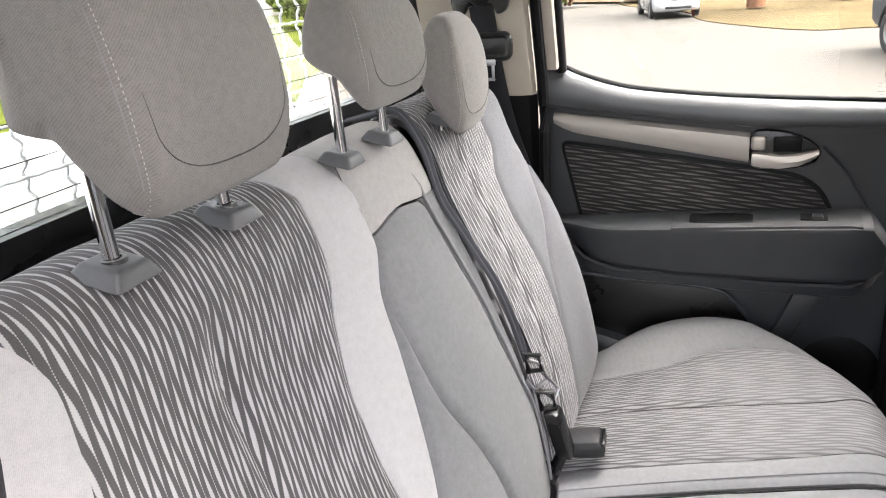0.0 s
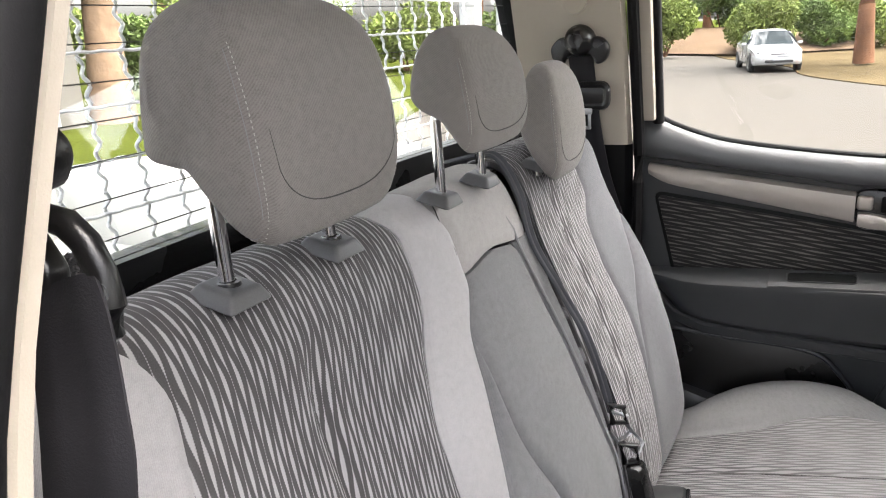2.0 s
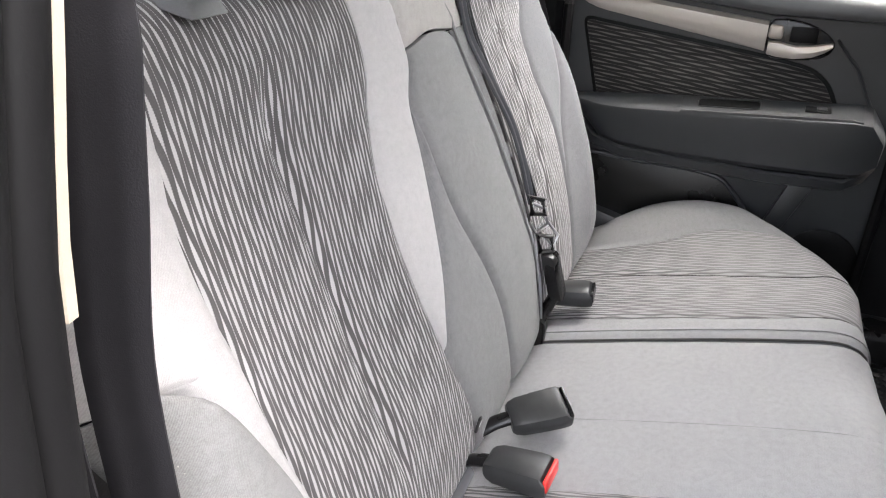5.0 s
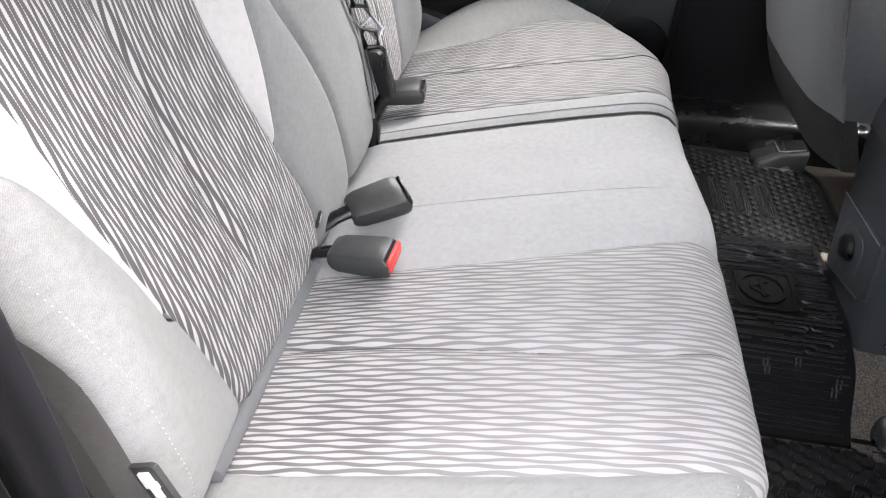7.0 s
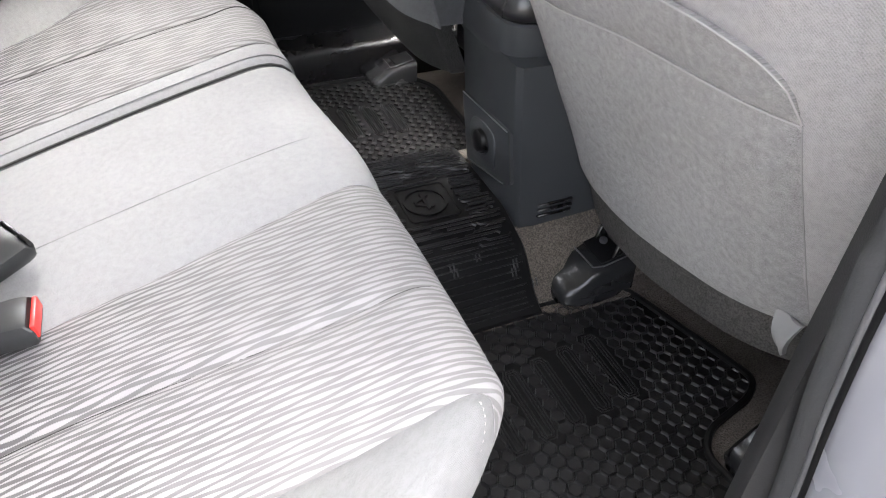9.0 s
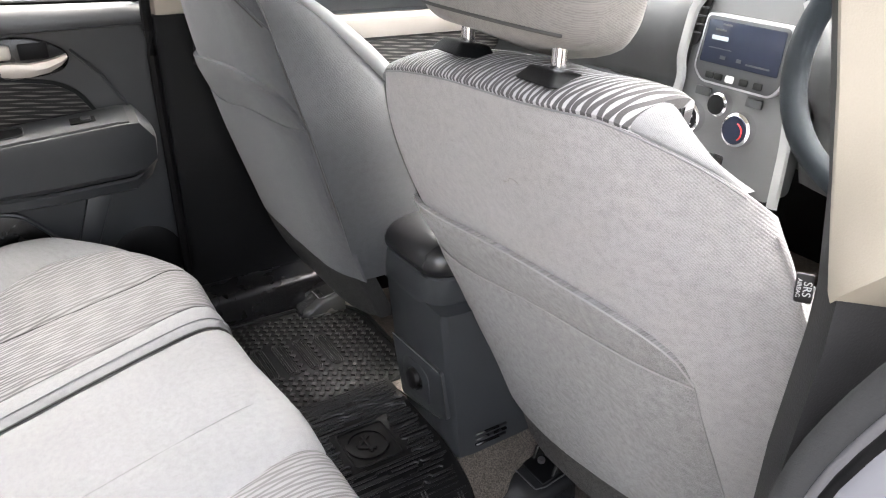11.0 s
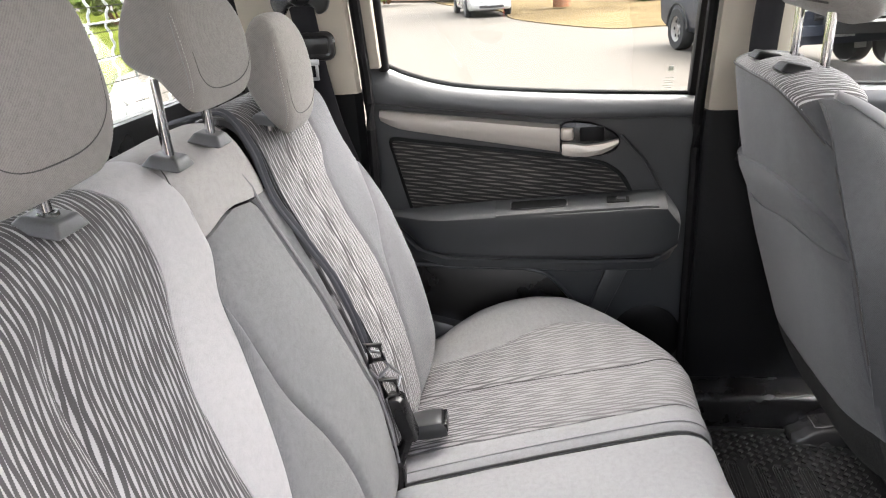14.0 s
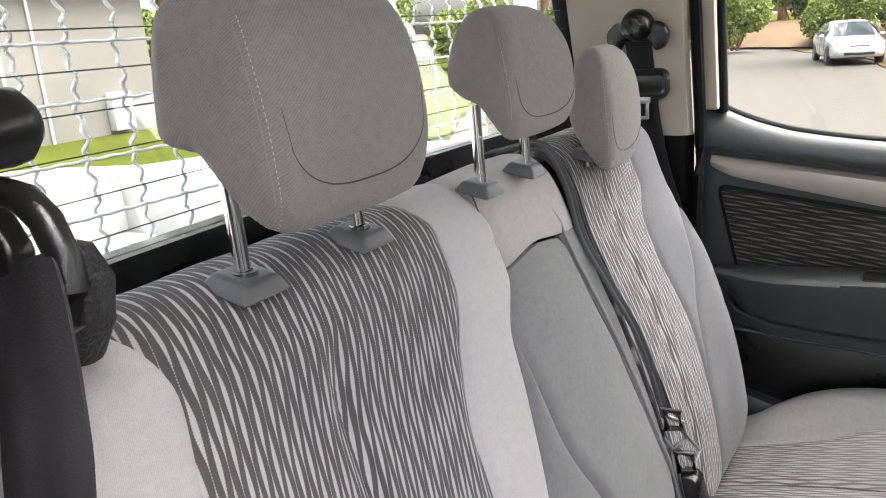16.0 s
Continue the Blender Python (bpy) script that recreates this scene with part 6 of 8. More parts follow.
part("emblem", join(lathe([(0.034, 0), (0.034, 0.004), (0.030, 0.004), (0.030, 0.0)], 26, pose(0.603, -0.022, 0.1215)), box((0.006, 0.04, 0.003), (0.603, -0.022, 0.1245), 0.001), box((0.03, 0.006, 0.003), (0.599, -0.014, 0.1245), 0.001, 1, pose(0, 0, 0, 0, 0, 30)), box((0.03, 0.006, 0.003), (0.599, -0.030, 0.1245), 0.001, 1, pose(0, 0, 0, 0, 0, -30))), RUBBER, mid_mat, "plain round raised emblem")
part("emblem_frame", tube([(x, y, 0.1235) for x, y in rounded([(0.565, -0.064), (0.645, -0.066), (0.647, 0.020), (0.567, 0.020)], 0.01)], 0.002, 6, True), RUBBER, mid_mat)

# ---- seat rail covers ----
def rail_cover(x, y, base, k0, label):
    """A moulded shoe: a low flange, a nose that climbs to a boxed top with an open recess, and the rail behind it."""
    ob = holder("seat_rail_cover", label, "rail cover", "seat rail covers", at=(x, y, base))
    part("flange", loft([superring(0.004 * k0, 0.0, z, 0.072 * k * k0, 0.055 * k * k0, 34, 3.0) for z, k in ((0.003, 1.0), (0.012, 1.0), (0.0165, 0.97), (0.018, 0.88))]), SHOE, ob, "glossy black flange", 50)
    rings = []
    for px, hw, top in ((-0.066, 0.030, 0.014), (-0.063, 0.038, 0.024), (-0.056, 0.044, 0.032), (-0.044, 0.047, 0.037), (-0.034, 0.048, 0.041), (-0.022, 0.0485, 0.052), (-0.010, 0.049, 0.060), (0.010, 0.049, 0.066), (0.074, 0.048, 0.076)):
        rings.append([(px * k0, w * hw * k0, z) for w, z in ((-1.06, 0.010), (-1.03, 0.45 * top * k0), (-0.99, top * k0 - 0.009), (-0.93, top * k0 - 0.003), (-0.80, top * k0), (0.80, top * k0), (0.93, top * k0 - 0.003), (0.99, top * k0 - 0.009), (1.03, 0.45 * top * k0), (1.06, 0.010))])
    cover = part("cover", loft(rings), SHOE, ob, "glossy black moulded cover", 50)
    top = 0.066 * k0
    # flat black box standing in for the shaded hollow of the recess
    part("recess", box((0.056 * k0, 0.066 * k0, 0.004), (0.042 * k0, 0.004 * k0, top + 0.004), 0.001, 1, pose(0, 0, 0, 0, -9, 0)), PLASTIC, cover, "dull black recess")
    # pale tube painting the highlight along the recess lip
    part("edge", tube([(0.066 * k0, -0.036 * k0, top + 0.011), (0.014 * k0, -0.036 * k0, top + 0.002), (-0.002 * k0, -0.028 * k0, top - 0.002), (-0.004 * k0, 0.030 * k0, top - 0.002), (0.014 * k0, 0.040 * k0, top + 0.002), (0.066 * k0, 0.040 * k0, top + 0.011)], 0.0013, 6), GUIDE, cover, "painted edge highlight")
    if k0 < 0.8:
        return ob
    for sy in (-1, 1):
        part("bracket", slab([(0.030, 0.066), (0.036, 0.088), (0.046, 0.094), (0.085, 0.104), (0.088, 0.070)], "y", sy * 0.024 - 0.003, sy * 0.024 + 0.003, 0.001, 1), SHOE, ob, "black steel bracket")
    part("clip", box((0.020, 0.030, 0.014), (0.052, 0.0, 0.082), 0.004, 2), PLASTIC, ob)
    part("bolt", lathe([(0, 0), (0.006, 0), (0.006, 0.006), (0, 0.007)], 8, pose(0.032, 0.006, 0.072)), STEEL, ob)
    part("rail", box((0.5, 0.050, 0.05), (0.315, 0.004, 0.075), 0.006), PLASTIC, ob, "black steel rail")
    return ob


rail_cover(0.806, -0.172, 0.016, 0.87, "glossy black plastic cover over the seat rail end")
rail_cover(0.868, -0.548, 0.0, 0.92, "black plastic cover over the rail end by the doorway")
rail_cover(0.765, 0.575, 0.0, 0.75, "glossy black plastic cover over the far rail end")

# ---- centre console ----
console = holder("centre_console", "charcoal centre console with padded lid and power socket", "console")
rings = []
for z, x, yl, yr in ((0.060, 0.722, -0.104, 0.062), (0.100, 0.718, -0.106, 0.064), (0.14, 0.714, -0.107, 0.068), (0.25, 0.704, -0.104, 0.080), (0.36, 0.700, -0.094, 0.094)):
    rings.append([(x + 0.03, yl, z), (x + 0.007, yl + 0.003, z), (x, yl + 0.012, z), (x, yr - 0.012, z), (x + 0.007, yr - 0.003, z), (x + 0.03, yr, z), (1.35, yr, z), (1.35, yl, z)])
part("body", loft(rings), CONSOLE, console)
def lid_ring(z, grow, x_in):
    return superring(0.862, 0.033, z, 0.164 - x_in, 0.103 + grow, 44, 7.0)


part("bin", loft([lid_ring(z, g, dx) for z, g, dx in ((0.335, -0.020, 0.010), (0.345, -0.006, 0.003), (0.362, -0.001, 0.0), (0.402, 0.0, 0.0), (0.405, -0.003, 0.003))]), CONSOLE, console, "charcoal storage bin")
part("lid", loft([lid_ring(z, g, dx) for z, g, dx in ((0.407, -0.003, 0.002), (0.410, 0.002, -0.003), (0.424, 0.004, -0.006), (0.438, 0.002, -0.003), (0.448, -0.006, 0.008), (0.453, -0.020, 0.026), (0.455, -0.05, 0.06))]), VINYL, console, "padded black vinyl armrest lid", 60)
part("lid_seam", tube([(0.6925, -0.046, 0.412), (0.691, -0.047, 0.424), (0.698, -0.046, 0.441), (0.715, -0.045, 0.450), (0.75, -0.044, 0.4555)], 0.0012, 6), MARK_DARK, console)
pan = rounded([(0.068, 0.250), (-0.088, 0.262), (-0.096, 0.178), (-0.075, 0.166), (0.056, 0.132)], 0.008)
rear_x = lambda z: 0.7165 - 0.09 * (z - 0.10)
sk = slab(pan, "x", -0.004, 0.01, 0.0015)
for v in sk.verts:
    v.co.x += rear_x(v.co.z)
face = part("rear_panel", sk, CONSOLE, console, "charcoal panel with a pale edge")
# edge highlights painted on: pale lines at top and bottom, dark at the side
for run, mat, label in ((((0.064, 0.2505), (-0.082, 0.2615)), STEEL, "pale edge highlight"), (((-0.088, 0.2600), (-0.0945, 0.184), (-0.090, 0.176)), MARK_DARK, ""), (((-0.072, 0.1655), (0.054, 0.1325)), STEEL, "pale edge highlight")):
    part("panel_edge", tube([(rear_x(z) - 0.0045, y, z) for y, z in run], 0.0011, 6), mat, face, label)
well = smooth_loop([(-0.045, 0.185), (-0.040, 0.232), (0.022, 0.230), (0.040, 0.195), (0.030, 0.158), (-0.035, 0.168)], 4)
wl = slab(well, "x", -0.006, 0.004, 0.002)
for v in wl.verts:
    v.co.x += rear_x(v.co.z)
part("socket_well", wl, CONSOLE, face)
part("socket_cap", lathe([(0.0, 0.013), (0.012, 0.013), (0.0165, 0.010), (0.018, 0.004), (0.0205, 0.003), (0.0215, -0.002)], 28, pose(rear_x(0.204) - 0.006, -0.006, 0.204, 0, -84, 0)), PLASTIC_SOFT, face, "glossy black socket cap")
for k in range(3):
    part("vent_slot", box((0.060, 0.006, 0.0045), (0.780, -0.1075, 0.118 + 0.010 * k), 0.0015, 1, None), PLASTIC_SOFT, console)
hump = curve_fn([(-0.22, 0.008), (-0.165, 0.010), (-0.142, 0.020), (-0.124, 0.060), (-0.112, 0.092), (-0.06, 0.115), (0.06, 0.115), (0.118, 0.092), (0.130, 0.060), (0.150, 0.020), (0.22, 0.008)])
solo("tunnel_carpet", loft([[(0.722, y, -0.002), (0.722, y, hump(y)), (0.735, y, hump(y) + 0.003), (1.3, y, hump(y) + 0.02), (1.3, y, -0.002)] for y in np.linspace(-0.22, 0.22, 56)]), CARPET, "brown carpet over the tunnel under the console", "carpet", kind="structure")


# ---- front seats ----
def front_seat(yc, prof_x, dz, label, tags, driver_side):
    xz = curve_fn(prof_x)
    x0 = prof_x[-1][1] + 0.02
    hw = curve_fn([(0.10, 0.25), (0.18, 0.262), (0.35, 0.290), (0.48, 0.310), (0.56, 0.310), (0.66, 0.286), (0.72, 0.265), (0.775, 0.252), (0.80, 0.245)])
    hw_out = curve_fn([(0.10, 0.25), (0.18, 0.262), (0.35, 0.286), (0.48, 0.300), (0.56, 0.283), (0.62, 0.270), (0.65, 0.262), (0.676, 0.251), (0.72, 0.236), (0.77, 0.216), (0.80, 0.195)])
    half = lambda side, z: hw(z) if not driver_side else (hw_out(z) if side < 0 else hw(z) + 0.026 * math.exp(-((z - 0.64) / 0.09) ** 2))
    seat = holder("front_seat", label, "car seat", "front seats")
    curl_in, pow_in = (0.050, 6.0) if driver_side else (0.026, 6.0)

    def rear(y, z, lift=0.0):
        q = clamp((y - yc) / half(y - yc, z), -1.0, 1.0)
        curl = curl_in * abs(q) ** pow_in if q * yc < 0 else 0.085 * abs(q) ** (3.3 if driver_side else 4.5)
        x = xz(z) + curl + 0.012 * math.sin(clamp((z - 0.12) / 0.65) * math.pi) * (1 - q * q) - 0.012
        return (x - lift, y, z + dz)

    if driver_side:
        top = curve_fn([(-0.265, 0.668), (-0.255, 0.684), (-0.243, 0.700), (-0.228, 0.715), (-0.21, 0.730), (-0.19, 0.742), (-0.16, 0.755), (-0.13, 0.762), (-0.05, 0.759), (0.043, 0.754), (0.12, 0.745), (0.207, 0.727), (0.25, 0.706), (0.28, 0.672)])
        ztop = lambda y: top(y - yc)
    else:
        ztop = lambda y: 0.774 - (0.050 if y < yc else 0.012) * abs((y - yc) / 0.25) ** 4
    shift, rise = (0.0, 0.0) if driver_side else (-0.10, 0.075)
    foot = curve_fn([(-0.31, 0.31), (-0.26, 0.285), (-0.18, 0.248), (-0.04, 0.207), (0.09, 0.180), (0.263, 0.186), (0.31, 0.20)])
    foot_far = curve_fn([(-0.31, 0.332), (-0.277, 0.328), (-0.19, 0.314), (-0.09, 0.300), (0.013, 0.290), (0.15, 0.286), (0.23, 0.272), (0.31, 0.270)])
    low_z = lambda y: (foot if driver_side else foot_far)(y - yc)
    # far seat takes the cloth copy with shade in its colour
    part("back_panel", patch(rear, lambda z: yc - 0.995 * half(-1, z), lambda z: yc + 0.995 * half(1, z), low_z, ztop, 44, 44, 0.002, 0.010, 0.0, 0.004 if driver_side else 0.02, seed=31), CLOTH_BACK if driver_side else CLOTH_BACK_SHADED, seat, "grey woven back panel")
    # carried over the top to the front
    def over(y, s, lift=0.0):
        q = (y - yc) / 0.25
        z0 = ztop(y)
        xr = rear(y, z0)[0]
        r = 0.050 * (1 - 0.35 * min(1, abs(q)) ** 3) * (1 - 0.55 * clamp(-q) ** 6 * driver_side)
        th = min(s / r, math.pi * 0.95)
        extra = max(0.0, s - r * math.pi * 0.95)
        return (xr + (r + lift) * (1 - math.cos(th)) * 1.05 - lift * 1.05, y, z0 + dz + (r * 0.34 + lift) * math.sin(th) - extra)

    wl, wr = (yc - 0.160, yc + 0.200) if driver_side else (yc - 0.195, yc + 0.142)
    part("wave_cap", patch(over, lambda s: wl + 0.10 * s, lambda s: wr - 0.02 * s, 0.0, 0.20, 30, 26, 0.002, 0.008, 0.002, seed=32), STRIPE, seat, "dark wave cloth over the top")
    part("pale_shoulder", patch(over, lambda s: yc - (0.226 - 0.95 * min(s, 0.09) if driver_side else 0.252), lambda s: wl + 0.10 * s, 0.0, 0.085 if driver_side else 0.20, 12, 26, 0.002, 0.008, 0.0, seed=33), CLOTH_MID if driver_side else CLOTH_BACK_SHADED, seat, "grey cloth shoulder")
    part("pale_shoulder", patch(over, lambda s: wr - 0.02 * s, lambda s: yc + 0.262, 0.0, 0.20, 12, 26, 0.002, 0.008, 0.0, seed=34), CLOTH_MID if driver_side else CLOTH_BACK_SHADED, seat, "grey cloth shoulder")
    # side bolsters and front face
    rings = []
    for z in np.linspace(0.16 if driver_side else 0.33, 0.685 if driver_side else 0.768, 24):
        k = clamp((0.688 - z) / 0.11) ** 0.5 if driver_side else 1.55 * clamp((0.785 - z) / 0.19) ** 0.6
        shrink = 1.0 if z < 0.72 else 1 - 0.08 * ((z - 0.72) / 0.05) ** 2
        ci = curl_in - 0.014
        ring = []
        outer = ((-1, 0.0), (-0.94, 0.02 * k), (-0.865, 0.045 * k), (-0.75, 0.085 * k), (-0.68, 0.105 * k), (-0.58, 0.108 * k)) if driver_side else ((-1, 0.0), (-1.006, 0.02 * k), (-1.008, 0.045 * k), (-0.99, 0.085 * k), (-0.88, 0.125 * k), (-0.70, 0.12 * k))
        for q, dx in (*outer, (-0.5, 0.095 * k), (0, 0.085 * k), (0.5, 0.095 * k), (0.70, 0.12 * k), (0.88, 0.125 * k), (0.99, 0.085 * k), (1.012, 0.045 * k), (1.012, 0.02 * k), (1, 0.0)):
            base = ci if q * yc <= 0 else 0.071
            ring.append((xz(z) + base + dx, yc + q * shrink * half(q, z), z + dz))
        rings.append(ring)
    part("side_bolster", add_uv(loft(rings)), CLOTH_BACK if driver_side else CLOTH_SIDE_SHADED, seat, "grey side and front cloth", 70)
    if not driver_side:
        rim_pts = [(xz(z) + curl_in - 0.020 + 0.190 * clamp((0.785 - z) / 0.19) ** 0.6, yc - 0.90 * hw(z), z + dz) for z in np.linspace(0.780, 0.56, 24)]
        part("pale_shoulder", tube(rim_pts, [0.006 + 0.010 * math.sin(math.pi * i / 23) for i in range(24)], 12, flat=0.9), CLOTH_MID, seat, "rounded cloth edge")
    # seams of the rear panel
    sgn = 1 if driver_side else -1
    part("seam", line_on(rear, [(yc + sgn * (half(sgn, z) - (0.040 if driver_side else 0.005)), z) for z in np.linspace(0.45, 0.70, 20)], 0.0006, 0.0009), THREAD_DARK, seat)
    part("seam", line_on(rear, [(y, ztop(y) - 0.001) for y in np.linspace(yc - (0.228 if driver_side else 0.250), yc + 0.250, 40)], 0.0006 if driver_side else 0.0012, 0.0008 if driver_side else 0.0011), CLOTH_MID if driver_side else THREAD_DARK, seat)
    # rear pocket
    hem = curve_fn([(-0.197, 0.516), (-0.190, 0.535), (-0.180, 0.547), (-0.150, 0.561), (-0.096, 0.567), (-0.014, 0.564), (0.085, 0.556), (0.211, 0.541), (0.30, 0.527)])
    lowc = curve_fn([(-0.197, 0.514), (-0.16, 0.511), (-0.086, 0.506), (0.004, 0.496), (0.17, 0.468), (0.283, 0.460), (0.31, 0.458)])
    yr = yc - 0.197 + shift
    yl = lambda z: yc + 0.985 * half(1, z)
    arc = lambda y: hem(y - yc - shift) + rise
    low_line = lambda y: lowc(y - yc - shift) + rise
    slack = lambda y, z, lift=0.0: rear(y, z, lift + 0.008 * clamp((z - low_line(y)) / 0.05))
    raised = lambda y, z, lift=0.0: rear(y, z, lift + 0.0030)
    side_seam = lambda z: yr - (0.058 * clamp(0.514 - z, 0.0, 0.24) if driver_side else 0.0)
    part("pocket", patch(raised, side_seam, yl, low_z, low_line, 30, 24, 0.0028, 0.007, 0.002, 0.008, seed=35), CLOTH_FELT if driver_side else CLOTH_BACK_SHADED, seat, "grey cloth map pocket")
    part("pocket_band", patch(slack, lambda z: yr, yl, low_line, arc, 40, 10, 0.001, 0.006, 0.002, 0.008, seed=36), CLOTH_FELT if driver_side else CLOTH_BACK_SHADED, seat, "slack upper band of the pocket")
    ys = np.linspace(yr, yc + 0.29, 46)
    hem_mat = CLOTH_BACK if driver_side else CLOTH_BACK_SHADED
    part("pocket_hem", line_on(slack, [(y, arc(y)) for y in ys], 0.0010, 0.0010 if driver_side else 0.0008), hem_mat, seat, "pocket hem")
    part("pocket_hem", line_on(rear, [(y, low_line(y)) for y in ys], 0.003, 0.0009), hem_mat, seat, "pocket seam")
    if driver_side:
        part("seam", line_on(rear, [(side_seam(z) - 0.0005, z) for z in np.linspace(0.514, 0.274, 16)], 0.0010, 0.0006), CLOTH_FELT, seat)
    # felt skirt under the panel and the seat base
    part("felt_skirt", patch(lambda y, z, lift=0.0: (rear(y, z, lift)[0] + (0.004 if driver_side else -0.004) + 0.05 * max(0.0, low_z(y) - z), y, z + dz), lambda z: yc - (0.215 if driver_side else 0.284), lambda z: yc + 0.255, lambda y: low_z(y) - 0.080, lambda y: low_z(y) + 0.003, 30, 8, 0.002, 0.01, 0.002, 0.03, seed=37), CARPET_DARK if driver_side else FELT_SHADED, seat, "dark felt skirt")
    part("base", box((0.44, 0.44, 0.16), (x0 + 0.57, yc, 0.20 + dz), 0.03, 3), CLOTH_MID, seat, "grey seat base")
    part("base_frame", box((0.46, 0.40, 0.08), (x0 + 0.60, yc, 0.09 + dz), 0.01), PLASTIC, seat, "black seat frame")
    for k, tag in enumerate(tags):
        tag(seat, rear)
    return seat, rear, over


def driver_extras(seat, rear):
    q = Vector((0.700, -0.592, 0.655))
    m = Matrix(((0, 0.5, -0.866, 0), (-0.1, -0.866, -0.5, 0), (-1, 0, 0, 0), (0, 0, 0, 1)))
    tg = part("airbag_tag", box((0.023, 0.0125, 0.002), q, 0.002, 2, m), MARK_DARK, seat, "black woven tag with pale letters")
    for text, dy, size in (("SRS", 0.0020, 0.0082), ("AIRBAG", -0.0036, 0.0044)):
        cu = bpy.data.curves.new("lettering", "FONT")
        cu.body, cu.size, cu.extrude, cu.align_x, cu.align_y = text, size, 0.0002, "CENTER", "CENTER"
        ob = new("lettering", cu)
        ob.data.materials.append(MARK)
        ob.parent = tg
        ob.matrix_basis = Matrix.Translation(q) @ m @ Matrix.Translation((0, dy, 0.0014))
    fl = Vector(rear(-0.513, 0.262, 0.006))
    part("loose_flap", loft([[tuple(fl + Vector((-0.002 - 0.010 * math.sin(k * 3), dy * (1 - 0.7 * k) - 0.008 * k, 0.008 - 0.046 * k + 0.004 * math.sin(dy * 160)))) for dy in np.linspace(-0.018, 0.016, 9)] + [tuple(fl + Vector((0.003 - 0.008 * math.sin(k * 3), dy * (1 - 0.7 * k) - 0.008 * k, 0.008 - 0.046 * k + 0.004 * math.sin(dy * 160)))) for dy in np.linspace(0.016, -0.018, 9)] for k in np.linspace(0, 1, 9)]), CLOTH_MID, seat, "torn loose cloth flap")
    hair = [rear(-0.345 + 0.011 * k, 0.668 + 0.002 * math.sin(k * 2.2) - 0.004 * (k > 1.5), 0.002) for k in np.linspace(0, 2.4, 8)]
    part("thread", tube(hair, 0.0005, 4), THREAD, seat, "pale loose thread")
    part("side_shield", box((0.36, 0.03, 0.14), (1.03, -0.605, 0.15), 0.012, 2), PLASTIC_GREY, seat, "charcoal side shield")
    part("recliner", box((0.14, 0.02, 0.16), (0.90, -0.585, 0.20), 0.01, 2), PLASTIC_GREY, seat, "charcoal recliner cover")


driver, d_rear, d_over = front_seat(-0.318, [(0.05, 0.86), (0.17, 0.825), (0.35, 0.752), (0.53, 0.680), (0.65, 0.638), (0.772, 0.598), (0.80, 0.59)], 0.0, "grey cloth front seat with pocket, next to the open doorway", [driver_extras], True)
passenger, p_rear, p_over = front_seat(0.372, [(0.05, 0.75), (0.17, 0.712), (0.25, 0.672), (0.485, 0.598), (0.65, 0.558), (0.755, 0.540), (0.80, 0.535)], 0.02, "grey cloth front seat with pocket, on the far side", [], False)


def front_head(y, x, z, w, h, rods, gz, label):
    at = head_shape(w, h, 0.115, 0.018)
    ob = holder("head_restraint", label, "headrest", "front head restraints", at=(x, y, z))
    cu = part("cushion", head_mesh(at), CLOTH_HEAD, ob)
    for a in (math.pi - 1.33,):
        part("seam", tube([at(a, t, 0.0002) for t in np.linspace(0.08, 0.93, 40)], 0.0006, 6), THREAD_DARK, cu)
    part("seam", tube([at(math.pi + k, 0.07, 0.0008) for k in np.linspace(-1.0, 1.0, 30)], 0.0016, 6), THREAD_DARK, cu)
    for ry in rods:
        r = part("rod", tube([(-0.014, ry - y, gz - z - 0.01), (-0.010, ry - y, 0.05)], 0.0068, 14), CHROME, ob, "chrome rod")
        if ry == rods[-1]:
            for k in range(5):
                part("notch", box((0.004, 0.006, 0.004), (-0.0058, ry - y, gz - z + 0.012 + 0.013 * k), 0.001, 1), MARK_DARK, r)
    return ob


front_head(-0.296, 0.640, 0.793, 0.286, 0.212, (-0.386, -0.252), 0.785, "warm grey cloth headrest of the front seat")
front_head(0.372, 0.612, 0.880, 0.27, 0.19, (0.295, 0.43), 0.80, "warm grey cloth headrest raised on notched rods")
for y in (-0.386, -0.252):
    part("rod_guide", guide(y, 0.624, 0.768, 1.0), PLASTIC, driver, "black plastic rod guide")
for y in (0.295, 0.43):
    q = p_over(y, 0.060, 0.0)
    part("rod_guide", guide(y, q[0], q[2] - 0.006, 1.0), PLASTIC, passenger, "black plastic rod guide")

# front passenger belt on the far pillar
belt_front = holder("seat_belt", "black front belt hanging on the centre pillar", "seat belt")
part("webbing", ribbon([(0.598, 0.560, 0.93), (0.598, 0.580, 0.87), (0.60, 0.606, 0.77), (0.604, 0.628, 0.62), (0.606, 0.660, 0.575)], [(1, 0, 0)] * 5, 0.048), WEB, belt_front, "black webbing")
part("guide_loop", box((0.07, 0.03, 0.05), (0.598, 0.562, 0.93), 0.012, 3), PLASTIC_SOFT, belt_front, "black guide loop")

# ---- dashboard ----
dash = holder("dashboard", "charcoal dashboard with silver-edged centre stack", "dashboard")
def dash_ring(y):
    b = 0.05 * (abs(y) / 0.7) ** 2 - 0.08 * math.exp(-(y / 0.125) ** 8)
    return [(1.82, y, 0.40), (1.48 - b, y, 0.40), (1.40 - b, y, 0.44), (1.375 - b, y, 0.50), (1.405 - b, y, 0.545), (1.40 - b, y, 0.56), (1.365 - b, y, 0.60), (1.36 - b, y, 0.66), (1.375 - b, y, 0.705), (1.42 - b, y, 0.735), (1.55, y, 0.765), (1.70, y, 0.785), (1.84, y, 0.775)]


